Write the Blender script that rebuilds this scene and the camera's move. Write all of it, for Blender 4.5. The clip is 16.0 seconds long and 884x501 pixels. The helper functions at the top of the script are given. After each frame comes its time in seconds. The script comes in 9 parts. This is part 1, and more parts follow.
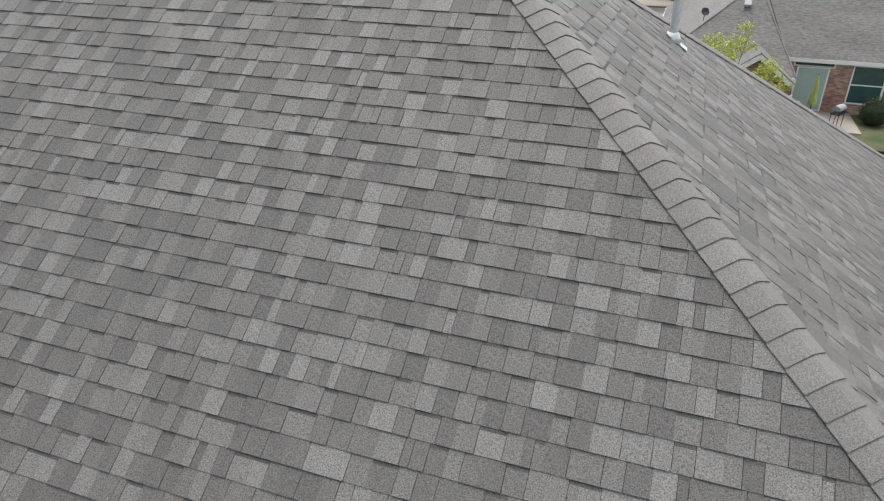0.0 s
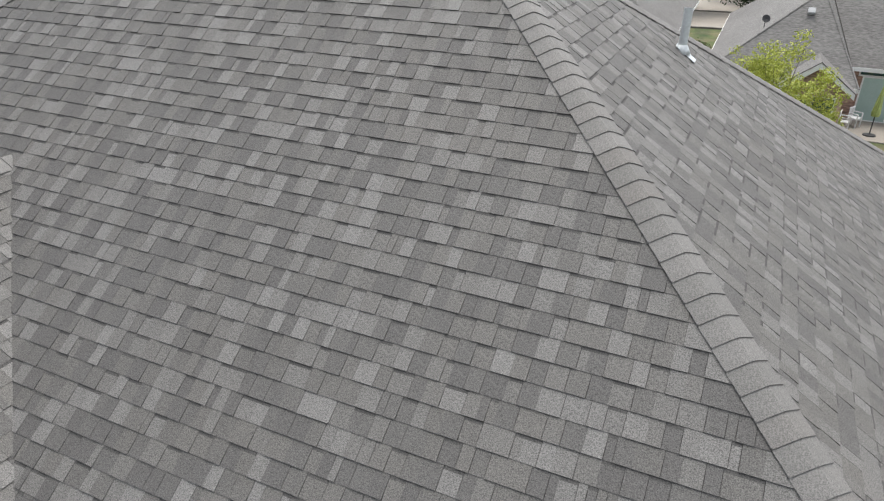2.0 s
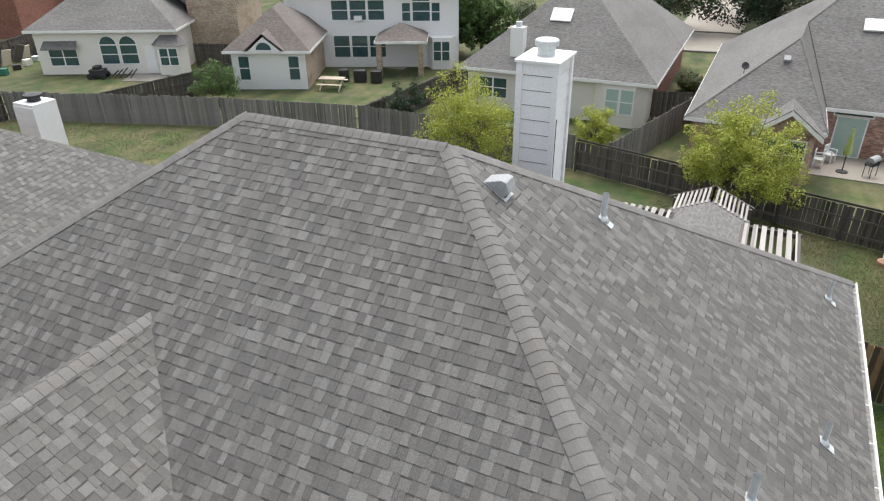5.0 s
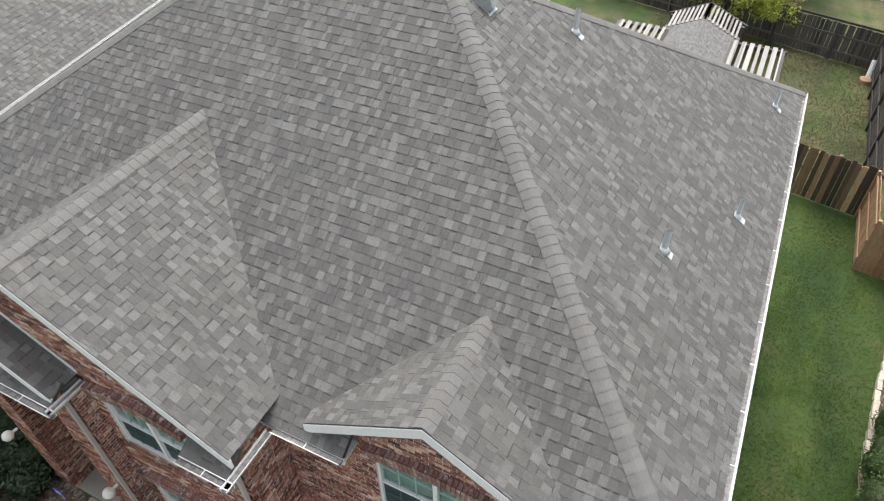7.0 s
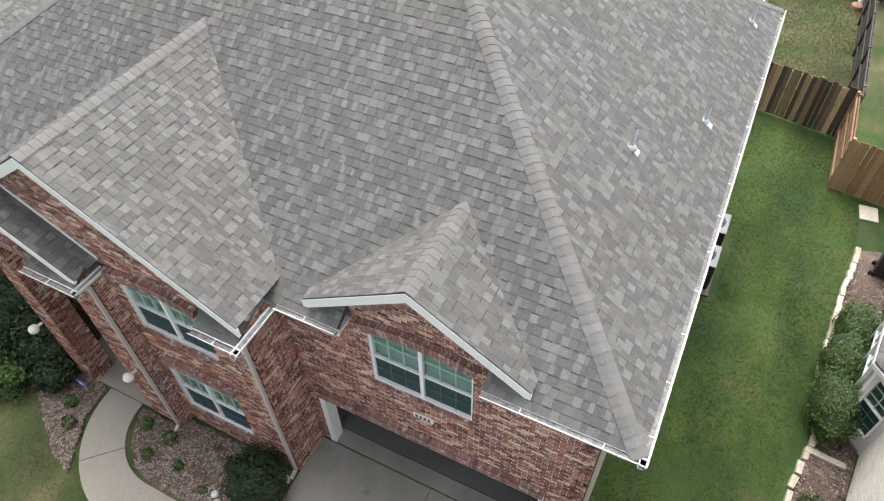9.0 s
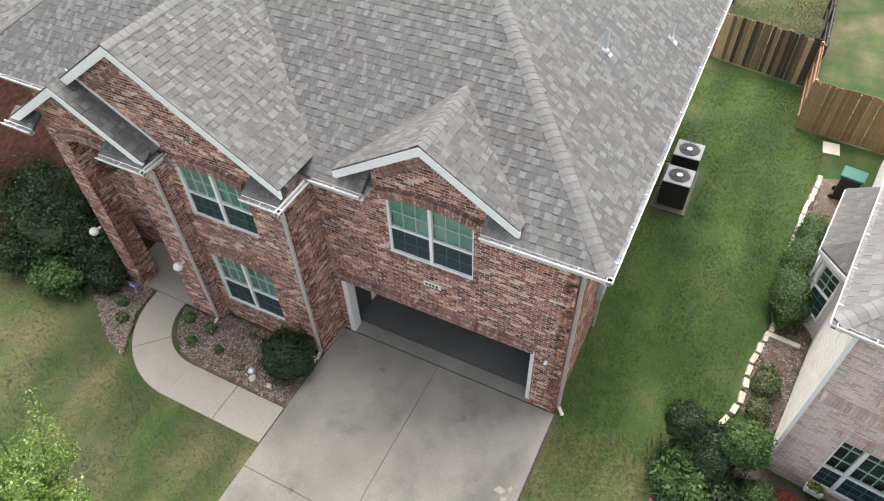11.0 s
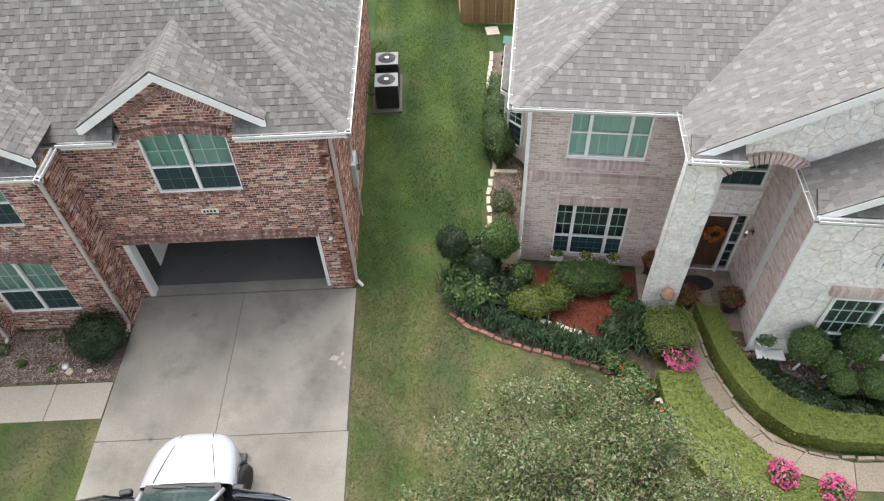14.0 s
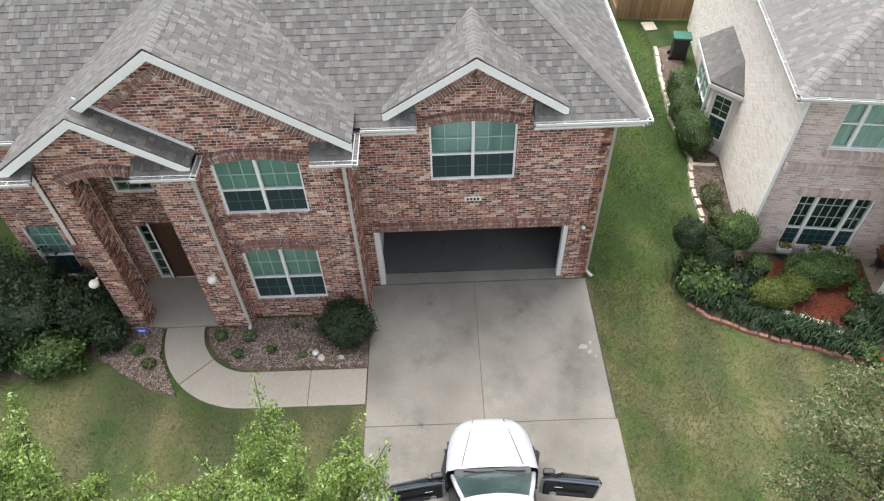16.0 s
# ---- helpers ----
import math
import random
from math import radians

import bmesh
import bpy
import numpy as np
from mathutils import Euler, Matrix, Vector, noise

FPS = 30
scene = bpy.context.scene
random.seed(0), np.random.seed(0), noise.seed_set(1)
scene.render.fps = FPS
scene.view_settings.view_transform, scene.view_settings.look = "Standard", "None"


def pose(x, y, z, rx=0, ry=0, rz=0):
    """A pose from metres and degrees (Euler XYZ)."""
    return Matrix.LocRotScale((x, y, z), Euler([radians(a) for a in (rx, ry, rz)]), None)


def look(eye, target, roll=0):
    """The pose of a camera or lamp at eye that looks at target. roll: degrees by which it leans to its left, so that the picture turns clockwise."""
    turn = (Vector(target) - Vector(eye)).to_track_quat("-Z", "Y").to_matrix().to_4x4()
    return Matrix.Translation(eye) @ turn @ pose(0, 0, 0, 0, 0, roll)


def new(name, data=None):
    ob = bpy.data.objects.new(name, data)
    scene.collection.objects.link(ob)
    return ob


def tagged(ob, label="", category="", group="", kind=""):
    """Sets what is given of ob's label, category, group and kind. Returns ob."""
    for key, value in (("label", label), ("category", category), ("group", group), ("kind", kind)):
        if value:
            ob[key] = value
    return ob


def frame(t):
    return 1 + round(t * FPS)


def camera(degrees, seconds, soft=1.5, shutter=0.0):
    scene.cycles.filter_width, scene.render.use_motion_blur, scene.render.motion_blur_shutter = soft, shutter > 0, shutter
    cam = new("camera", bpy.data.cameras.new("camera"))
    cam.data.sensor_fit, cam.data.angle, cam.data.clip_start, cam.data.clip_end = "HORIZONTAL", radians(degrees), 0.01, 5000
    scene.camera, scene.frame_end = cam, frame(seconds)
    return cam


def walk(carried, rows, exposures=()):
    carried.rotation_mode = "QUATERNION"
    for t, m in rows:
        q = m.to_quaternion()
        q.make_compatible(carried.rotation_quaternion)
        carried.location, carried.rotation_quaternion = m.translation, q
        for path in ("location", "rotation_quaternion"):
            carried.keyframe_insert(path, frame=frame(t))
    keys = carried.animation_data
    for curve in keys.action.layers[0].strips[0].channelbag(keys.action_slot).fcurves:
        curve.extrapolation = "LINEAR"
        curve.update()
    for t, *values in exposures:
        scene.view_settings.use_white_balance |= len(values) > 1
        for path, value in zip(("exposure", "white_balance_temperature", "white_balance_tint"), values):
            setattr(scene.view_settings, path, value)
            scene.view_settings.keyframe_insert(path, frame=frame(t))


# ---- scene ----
cam = camera(66.9, 16.0, 1.2)
PATH = [
    (0, (-3.555, -0.132, 9.716), (-4.139, 1.527, 8.764), 0.12),
    (0.5, (-3.398, -0.165, 9.717), (-3.984, 1.493, 8.765), 0.12),
    (1, (-3.336, -0.248, 9.686), (-4.069, 1.353, 8.737), 0.24),
    (1.5, (-3.187, -0.251, 9.687), (-3.920, 1.350, 8.739), 0.25),
    (2, (-2.966, -0.474, 9.895), (-3.700, 1.124, 8.942), 0.24),
    (2.5, (-2.635, -0.944, 10.204), (-3.374, 0.650, 9.249), 0.09),
    (3, (-2.479, -1.221, 10.347), (-3.223, 0.373, 9.396), -0.06),
    (3.5, (-2.520, -1.327, 10.724), (-3.265, 0.264, 9.769), -0.17),
    (4, (-2.418, -1.409, 11.449), (-3.165, 0.179, 10.488), -0.29),
    (4.2, (-2.348, -1.466, 11.713), (-3.097, 0.120, 10.751), -0.4),
    (6.3, (-1.137, -3.365, 13.768), (-1.921, -1.811, 12.783), -0.7),
    (6.5, (-1.010, -3.564, 13.733), (-1.770, -2.055, 12.664), -0.9),
    (7, (-0.824, -3.849, 13.694), (-1.482, -2.559, 12.314), -1.1),
    (7.5, (-0.661, -4.013, 13.660), (-1.262, -2.830, 12.164), -1),
    (8, (-0.452, -4.156, 13.702), (-1.053, -2.971, 12.207), -1),
    (8.2, (-0.408, -4.264, 13.729), (-1.006, -3.080, 12.231), -0.9),
    (10.3, (0.868, -6.485, 13.854), (0.220, -5.303, 12.376), -2.5),
    (10.5, (0.964, -6.833, 13.847), (0.326, -5.644, 12.371), -2.3),
    (11, (1.411, -7.754, 13.819), (0.776, -6.563, 12.343), -2.1),
    (11.5, (1.920, -8.708, 13.805), (1.577, -7.411, 12.322), -2.2),
    (12, (2.295, -9.531, 13.783), (2.263, -8.196, 12.294), -2.1),
    (12.5, (2.720, -10.211, 13.719), (2.718, -8.875, 12.231), -2.5),
    (13, (2.949, -10.777, 13.663), (2.946, -9.437, 12.178), -2.7),
    (13.5, (2.836, -11.051, 13.729), (2.835, -9.713, 12.243), -2.6),
    (14, (2.313, -11.219, 13.743), (2.316, -9.880, 12.257), -2.5),
    (14.5, (1.417, -11.306, 13.722), (1.421, -9.967, 12.237), -2.4),
    (15, (-0.038, -11.402, 13.709), (-0.035, -10.057, 12.229), -2.4),
    (15.5, (-1.895, -11.368, 13.753), (-1.895, -10.025, 12.271), -2.1),
    (16, (-3.750, -11.300, 13.788), (-3.748, -9.960, 12.303), -2),
]

walk(cam, [(t, look(eye, target, roll)) for t, eye, target, roll in PATH], [(0.0, 0.78), (4.2, 0.83), (6.5, 0.88), (8.0, 1.06), (11.0, 1.33), (12.5, 1.28), (16.0, 1.28)])

# ---- light ----
world = bpy.data.worlds.new("sky")
scene.world = world
world.use_nodes = True
wn = world.node_tree.nodes
sky = wn.new("ShaderNodeTexSky")
sky.sky_type, sky.sun_disc = "NISHITA", False
sky.sun_elevation, sky.sun_rotation = radians(66), radians(-14)
sky.air_density, sky.dust_density, sky.ozone_density = 1.0, 1.5, 1.0
pale = wn.new("ShaderNodeHueSaturation")
pale.inputs["Saturation"].default_value = 0.3
world.node_tree.links.new(sky.outputs[0], pale.inputs["Color"])
world.node_tree.links.new(pale.outputs[0], wn["Background"].inputs[0])
wn["Background"].inputs[1].default_value = 0.15
sun = new("sun", bpy.data.lights.new("sun", "SUN"))
sun.data.energy, sun.data.angle, sun.data.color = 2.35, radians(60), (1.0, 0.97, 0.92)
sun.matrix_world = look((0, 0, 30), (0.095 * 20, -0.38 * 20, 30 - 0.92 * 20))


# ---- helpers ----
class Geo:
    """Vertices and faces of one part, gathered piece by piece."""

    def __init__(self):
        self.v, self.f = [], []

    def poly(self, pts):
        n = len(self.v)
        self.v += [tuple(p) for p in pts]
        self.f.append(tuple(range(n, n + len(pts))))
        return self

    def prism(self, pts, off):
        n, k = len(self.v), len(pts)
        off = Vector(off)
        self.v += [tuple(p) for p in pts] + [tuple(Vector(p) + off) for p in pts]
        self.f += [tuple(range(n + k - 1, n - 1, -1)), tuple(range(n + k, n + 2 * k))]
        self.f += [(n + i, n + (i + 1) % k, n + k + (i + 1) % k, n + k + i) for i in range(k)]
        return self

    def box(self, x0, y0, z0, x1, y1, z1):
        return self.prism([(x0, y0, z0), (x1, y0, z0), (x1, y1, z0), (x0, y1, z0)], (0, 0, z1 - z0))

    def tube(self, pts, r, sides=8, r1=None, cap=True):
        """A round bar along pts; the radius runs from r to r1."""
        pts = [Vector(p) for p in pts]
        r1 = r if r1 is None else r1
        n, k = len(self.v), len(pts)
        for i, p in enumerate(pts):
            way = (pts[min(i + 1, k - 1)] - pts[max(i - 1, 0)]).normalized()
            a = way.orthogonal().normalized() if abs(way.z) < 0.95 else way.cross(Vector((0, 1, 0))).normalized()
            b = way.cross(a)
            rr = r + (r1 - r) * i / max(k - 1, 1)
            for j in range(sides):
                w = 2 * math.pi * j / sides
                self.v.append(tuple(p + rr * (math.cos(w) * a + math.sin(w) * b)))
        for i in range(k - 1):
            for j in range(sides):
                self.f.append((n + i * sides + j, n + i * sides + (j + 1) % sides, n + (i + 1) * sides + (j + 1) % sides, n + (i + 1) * sides + j))
        if cap:
            self.f += [tuple(range(n + sides - 1, n - 1, -1)), tuple(range(n + (k - 1) * sides, n + k * sides))]
        return self

    def lathe(self, profile, sides=20, at=(0, 0, 0), squash=1.0):
        """Turns (radius, height) rows about the upright."""
        n, k = len(self.v), len(profile)
        for r, z in profile:
            for j in range(sides):
                w = 2 * math.pi * j / sides
                self.v.append((at[0] + r * math.cos(w), at[1] + squash * r * math.sin(w), at[2] + z))
        for i in range(k - 1):
            for j in range(sides):
                self.f.append((n + i * sides + j, n + i * sides + (j + 1) % sides, n + (i + 1) * sides + (j + 1) % sides, n + (i + 1) * sides + j))
        self.f += [tuple(range(n + sides - 1, n - 1, -1)), tuple(range(n + (k - 1) * sides, n + k * sides))]
        return self

    def strip(self, left, right, z0, z1):
        """A slab between two plan lines of equal count."""
        for i in range(len(left) - 1):
            a, b, c, d = left[i], right[i], right[i + 1], left[i + 1]
            self.prism([(a[0], a[1], z0), (b[0], b[1], z0), (c[0], c[1], z0), (d[0], d[1], z0)], (0, 0, z1 - z0))
        return self

    def soup(self, verts, faces):
        n = len(self.v)
        self.v += [tuple(p) for p in verts]
        self.f += [tuple(n + i for i in q) for q in faces]
        return self


def mesh_of(name, geo, material, smooth=False, second=None):
    me = bpy.data.meshes.new(name)
    me.from_pydata(geo.v, [], geo.f)
    me.materials.append(material)
    if second:
        me.materials.append(second[0])
        me.polygons.foreach_set("material_index", second[1])
    if smooth:
        me.polygons.foreach_set("use_smooth", [True] * len(me.polygons))
    me.update()
    return me


def part(name, geo, material, parent, label="", smooth=False, bevel=0.0, kind=""):
    """One mesh under a thing or a part."""
    ob = new(name, mesh_of(name, geo, material, smooth))
    ob.parent = parent
    if bevel:
        mod = ob.modifiers.new("bevel", "BEVEL")
        mod.width, mod.segments, mod.limit_method = bevel, 2, "ANGLE"
    return tagged(ob, label, "", "", kind)


def thing(name, label, category, m=None, group="", kind=""):
    ob = new(name)
    ob.empty_display_size = 0.1
    if m is not None:
        ob.matrix_world = m
    return tagged(ob, label, category, group, kind)


def solid(name, geo, material, label, category, m=None, group="", kind="", smooth=False, bevel=0.0):
    """A thing of one mesh."""
    ob = part(name, geo, material, None, label, smooth, bevel)
    if m is not None:
        ob.matrix_world = m
    return tagged(ob, label, category, group, kind)


def clip(poly, a, b, c):
    """Keeps the side a*x + b*y <= c of a flat polygon."""
    out = []
    for i, p in enumerate(poly):
        q = poly[(i + 1) % len(poly)]
        dp, dq = a * p[0] + b * p[1] - c, a * q[0] + b * q[1] - c
        if dp <= 0:
            out.append(p)
        if dp * dq < 0:
            k = dp / (dp - dq)
            out.append((p[0] + k * (q[0] - p[0]), p[1] + k * (q[1] - p[1])))
    return out


def clip_to(poly, region):
    """Clips to a convex region, whose corners run anticlockwise."""
    for i, p in enumerate(region):
        q = region[(i + 1) % len(region)]
        a, b = q[1] - p[1], p[0] - q[0]
        poly = clip(poly, a, b, a * p[0] + b * p[1])
        if len(poly) < 3:
            return []
    return poly


# ---- materials ----
def surface(name, ramp, rough=0.8, grain=60.0, grain_amount=0.25, stain=0.8, stain_amount=0.2, bump=0.3, pick="", metal=0.0, stain_tone=(0.6, 0.58, 0.55), coat=0.0, stretch=(1, 1, 1)):
    """A grained, stained surface. ramp: colours that pick chooses among, by piece ("object", "island") or by broad noise ("")."""
    ma = bpy.data.materials.new(name)
    ma.use_nodes = True
    n, l = ma.node_tree.nodes, ma.node_tree.links.new
    bsdf = n["Principled BSDF"]
    bsdf.inputs["Roughness"].default_value, bsdf.inputs["Metallic"].default_value = rough, metal
    bsdf.inputs["Coat Weight"].default_value = coat
    at = n.new("ShaderNodeTexCoord")
    mapping = n.new("ShaderNodeMapping")
    mapping.inputs["Scale"].default_value = stretch
    l(at.outputs["Object"], mapping.inputs[0])
    fine, broad = n.new("ShaderNodeTexNoise"), n.new("ShaderNodeTexNoise")
    fine.inputs["Scale"].default_value, fine.inputs["Detail"].default_value = grain, 4
    broad.inputs["Scale"].default_value, broad.inputs["Detail"].default_value, broad.inputs["Roughness"].default_value = stain, 5, 0.65
    l(mapping.outputs[0], fine.inputs["Vector"])
    l(mapping.outputs[0], broad.inputs["Vector"])
    cr = n.new("ShaderNodeValToRGB")
    while len(cr.color_ramp.elements) < len(ramp):
        cr.color_ramp.elements.new(0.5)
    for i, c in enumerate(ramp):
        cr.color_ramp.elements[i].position = i / max(len(ramp) - 1, 1)
        cr.color_ramp.elements[i].color = (*c, 1)
    if pick == "object":
        l(n.new("ShaderNodeObjectInfo").outputs["Random"], cr.inputs[0])
    elif pick == "island":
        l(n.new("ShaderNodeNewGeometry").outputs["Random Per Island"], cr.inputs[0])
    else:
        wide = n.new("ShaderNodeMapRange")
        wide.inputs[1].default_value, wide.inputs[2].default_value = 0.3, 0.7
        l(broad.outputs["Fac"], wide.inputs[0])
        l(wide.outputs[0], cr.inputs[0])
    speck = n.new("ShaderNodeMapRange")
    speck.inputs[1].default_value, speck.inputs[2].default_value = 0.3, 0.7
    speck.inputs[3].default_value, speck.inputs[4].default_value = 1 - grain_amount, 1 + grain_amount
    l(fine.outputs["Fac"], speck.inputs[0])
    m1 = n.new("ShaderNodeMix")
    m1.data_type, m1.blend_type = "RGBA", "MULTIPLY"
    m1.inputs[0].default_value = 1
    l(cr.outputs[0], m1.inputs[6])
    l(speck.outputs[0], m1.inputs[7])
    worn = n.new("ShaderNodeMapRange")
    worn.inputs[1].default_value, worn.inputs[2].default_value = 0.48, 0.75
    worn.inputs[3].default_value, worn.inputs[4].default_value = 0, stain_amount
    l(broad.outputs["Fac"], worn.inputs[0])
    m2 = n.new("ShaderNodeMix")
    m2.data_type, m2.blend_type = "RGBA", "MULTIPLY"
    m2.inputs[7].default_value = (*stain_tone, 1)
    l(worn.outputs[0], m2.inputs[0])
    l(m1.outputs[2], m2.inputs[6])
    l(m2.outputs[2], bsdf.inputs["Base Color"])
    if bump:
        bp = n.new("ShaderNodeBump")
        bp.inputs["Strength"].default_value, bp.inputs["Distance"].default_value = bump, 0.4 / grain
        l(fine.outputs["Fac"], bp.inputs["Height"])
        l(bp.outputs[0], bsdf.inputs["Normal"])
    return ma


def glass(name, tint, rough=0.02):
    ma = bpy.data.materials.new(name)
    ma.use_nodes = True
    b = ma.node_tree.nodes["Principled BSDF"]
    b.inputs["Base Color"].default_value, b.inputs["Roughness"].default_value = (*tint, 1), rough
    b.inputs["Transmission Weight"].default_value, b.inputs["IOR"].default_value = 1.0, 1.45
    return ma


SHINGLE = [(0.0866, 0.0828, 0.0793), (0.0911, 0.0874, 0.0838), (0.0974, 0.0938, 0.0892), (0.1057, 0.1011, 0.0947), (0.1165, 0.1112, 0.1038), (0.1275, 0.123, 0.1165), (0.1421, 0.1375, 0.1311), (0.1639, 0.1594, 0.153)]
m_shingle = surface("shingle", SHINGLE, 0.74, 150, 0.6, 0.5, 0.4, 0.6, "island", stain_tone=(0.84, 0.8, 0.76))
m_shingle_piece = surface("shingle_piece", SHINGLE, 0.74, 150, 0.6, 0.5, 0.4, 0.6, "object", stain_tone=(0.84, 0.8, 0.76))
# Dark for tab butts; on slot tops it is painted shade.
m_band = surface("shingle_edge_and_shade", [(0.06, 0.058, 0.056), (0.08, 0.077, 0.074)], 0.95, 130, 0.5, 0.6, 0.1, 0.4)
m_cap = surface("ridge_cap", [(0.133, 0.1283, 0.1206), (0.1472, 0.1425, 0.1349), (0.1634, 0.1577, 0.1501), (0.1425, 0.1339, 0.1245), (0.1757, 0.17, 0.1625)], 0.7, 170, 0.5, 1.0, 0.25, 0.6, "object")
m_cap_far = surface("far_ridge_cap", [(0.15, 0.142, 0.133), (0.19, 0.18, 0.17)], 0.7, 30, 0.2)
m_felt = surface("roof_deck", [(0.05, 0.048, 0.045), (0.07, 0.066, 0.062)], 0.95, 120, 0.3)
SHINGLE_N = [(0.1395, 0.1348, 0.1293), (0.1469, 0.1414, 0.1358), (0.1535, 0.1479, 0.1414), (0.16, 0.1535, 0.146), (0.1674, 0.1609, 0.1535), (0.1767, 0.1693, 0.16), (0.2278, 0.2185, 0.2065)]
m_shingle_n = surface("shingle_pale", SHINGLE_N, 0.95, 190, 0.3, 0.6, 0.2, 0.5, "island")
m_shingle_n_piece = surface("shingle_pale_piece", SHINGLE_N, 0.95, 190, 0.3, 0.6, 0.2, 0.5, "object")
m_far_roof = surface("far_shingle", [(0.125, 0.12, 0.115), (0.158, 0.153, 0.147), (0.19, 0.185, 0.178)], 0.95, 9, 0.35, 0.3, 0.2, 0.3, stretch=(0.6, 0.6, 3))
BRICK = [(0.0542, 0.0248, 0.0184), (0.1809, 0.0646, 0.0437), (0.2652, 0.0991, 0.0639), (0.0843, 0.0388, 0.0289), (0.3014, 0.1206, 0.0788), (0.3497, 0.1539, 0.105), (0.434, 0.2261, 0.1575), (0.663, 0.4736, 0.35)]
m_brick = surface("brick_red", BRICK, 0.9, 24, 0.5, 1.2, 0.3, 0.5, "island")
m_brick_piece = surface("brick_red_piece", BRICK, 0.9, 24, 0.5, 1.2, 0.3, 0.5, "object")
m_brick_arch = surface("brick_arch", [(0.2, 0.098, 0.08), (0.26, 0.138, 0.112), (0.32, 0.2, 0.17), (0.14, 0.072, 0.06)], 0.9, 24, 0.5, 1.2, 0.3, 0.5, "object")


def smear(ma, pale, lo=0.54, hi=0.68, amount=0.75, size=9.0):
    """Old mortar wash, wiped over the faces of the bricks in ragged blotches."""
    n, l = ma.node_tree.nodes, ma.node_tree.links.new
    b = n["Principled BSDF"]
    old = b.inputs["Base Color"].links[0].from_socket
    at, blot, cut = n.new("ShaderNodeNewGeometry"), n.new("ShaderNodeTexNoise"), n.new("ShaderNodeMapRange")
    blot.inputs["Scale"].default_value, blot.inputs["Detail"].default_value, blot.inputs["Roughness"].default_value = size, 6, 0.7
    l(at.outputs["Position"], blot.inputs["Vector"])
    for k, v in enumerate((lo, hi, 0.0, amount)):
        cut.inputs[k + 1].default_value = v
    l(blot.outputs["Fac"], cut.inputs[0])
    mix = n.new("ShaderNodeMix")
    mix.data_type = "RGBA"
    mix.inputs[7].default_value = (*pale, 1)
    l(cut.outputs[0], mix.inputs[0])
    l(old, mix.inputs[6])
    l(mix.outputs[2], b.inputs["Base Color"])


for q in (m_brick, m_brick_piece, m_brick_arch):
    smear(q, (0.74, 0.66, 0.63), 0.55, 0.66, 0.8)
m_mortar = surface("mortar", [(0.616, 0.5488, 0.522), (0.7168, 0.6496, 0.6264)], 0.95, 90, 0.25)
BRICK_N = [(0.4494, 0.3395, 0.3047), (0.528, 0.4085, 0.373), (0.5842, 0.4615, 0.4202), (0.6292, 0.5039, 0.4623), (0.6853, 0.5676, 0.5253), (0.4943, 0.3978, 0.3677)]
m_brick_n = surface("brick_blush", BRICK_N, 0.9, 50, 0.2, 1.2, 0.15, 0.4, "island")
m_brick_n_piece = surface("brick_blush_piece", BRICK_N, 0.9, 50, 0.2, 1.2, 0.15, 0.4, "object")
m_mortar_n = surface("mortar_pale", [(0.7, 0.66, 0.62), (0.77, 0.73, 0.69)], 0.95, 90, 0.2)
m_stone = surface("limestone", [(0.74, 0.73, 0.7), (0.82, 0.81, 0.78), (0.78, 0.75, 0.7), (0.85, 0.84, 0.81)], 0.9, 14, 0.16, 2.5, 0.15, 0.5, "island", stain_tone=(0.62, 0.6, 0.6))
m_stone_piece = surface("limestone_piece", [(0.76, 0.74, 0.7), (0.84, 0.82, 0.78), (0.8, 0.76, 0.7), (0.87, 0.85, 0.81)], 0.9, 14, 0.16, 2.5, 0.15, 0.5, "object", stain_tone=(0.62, 0.6, 0.6))
m_white = surface("white_paint", [(0.8, 0.8, 0.79), (0.85, 0.85, 0.84)], 0.45, 30, 0.05, 1.5, 0.2, 0.1)
m_white_worn = surface("weathered_white_paint", [(0.78, 0.78, 0.78), (0.86, 0.86, 0.86)], 0.55, 25, 0.06, 2.2, 0.3, 0.2, stain_tone=(0.7, 0.7, 0.69))
m_spout = surface("beige_metal", [(0.45, 0.4, 0.37), (0.52, 0.47, 0.44)], 0.4, 30, 0.06, 2, 0.2, 0.1)
m_cream = surface("cream_paint", [(0.76, 0.73, 0.67), (0.82, 0.79, 0.73)], 0.8, 20, 0.06, 0.7, 0.2, 0.1)
m_concrete = surface("concrete", [(0.1694, 0.1575, 0.1376), (0.2492, 0.2321, 0.2045), (0.2941, 0.2751, 0.2443)], 0.9, 38, 0.14, 0.75, 0.6, 0.3, stain_tone=(0.66, 0.62, 0.57))
BRICK_C = [(0.72, 0.67, 0.6), (0.78, 0.74, 0.67), (0.8, 0.77, 0.71), (0.83, 0.8, 0.75), (0.68, 0.61, 0.54)]
m_brick_c = surface("brick_cream", BRICK_C, 0.9, 50, 0.15, 1.2, 0.12, 0.4, "island")
m_mortar_c = surface("mortar_cream", [(0.76, 0.73, 0.67), (0.82, 0.79, 0.74)], 0.95, 90, 0.1)
m_walk = surface("walk_concrete", [(0.28, 0.252, 0.215), (0.35, 0.317, 0.275)], 0.9, 45, 0.14, 0.9, 0.3, 0.3)
m_joint = surface("joint_dirt", [(0.1, 0.085, 0.07), (0.17, 0.15, 0.12)], 0.95, 50, 0.3)
m_mulch = surface("mulch", [(0.08, 0.055, 0.043), (0.14, 0.1, 0.08), (0.21, 0.165, 0.14)], 0.95, 28, 0.55, 1.6, 0.5, 0.9)
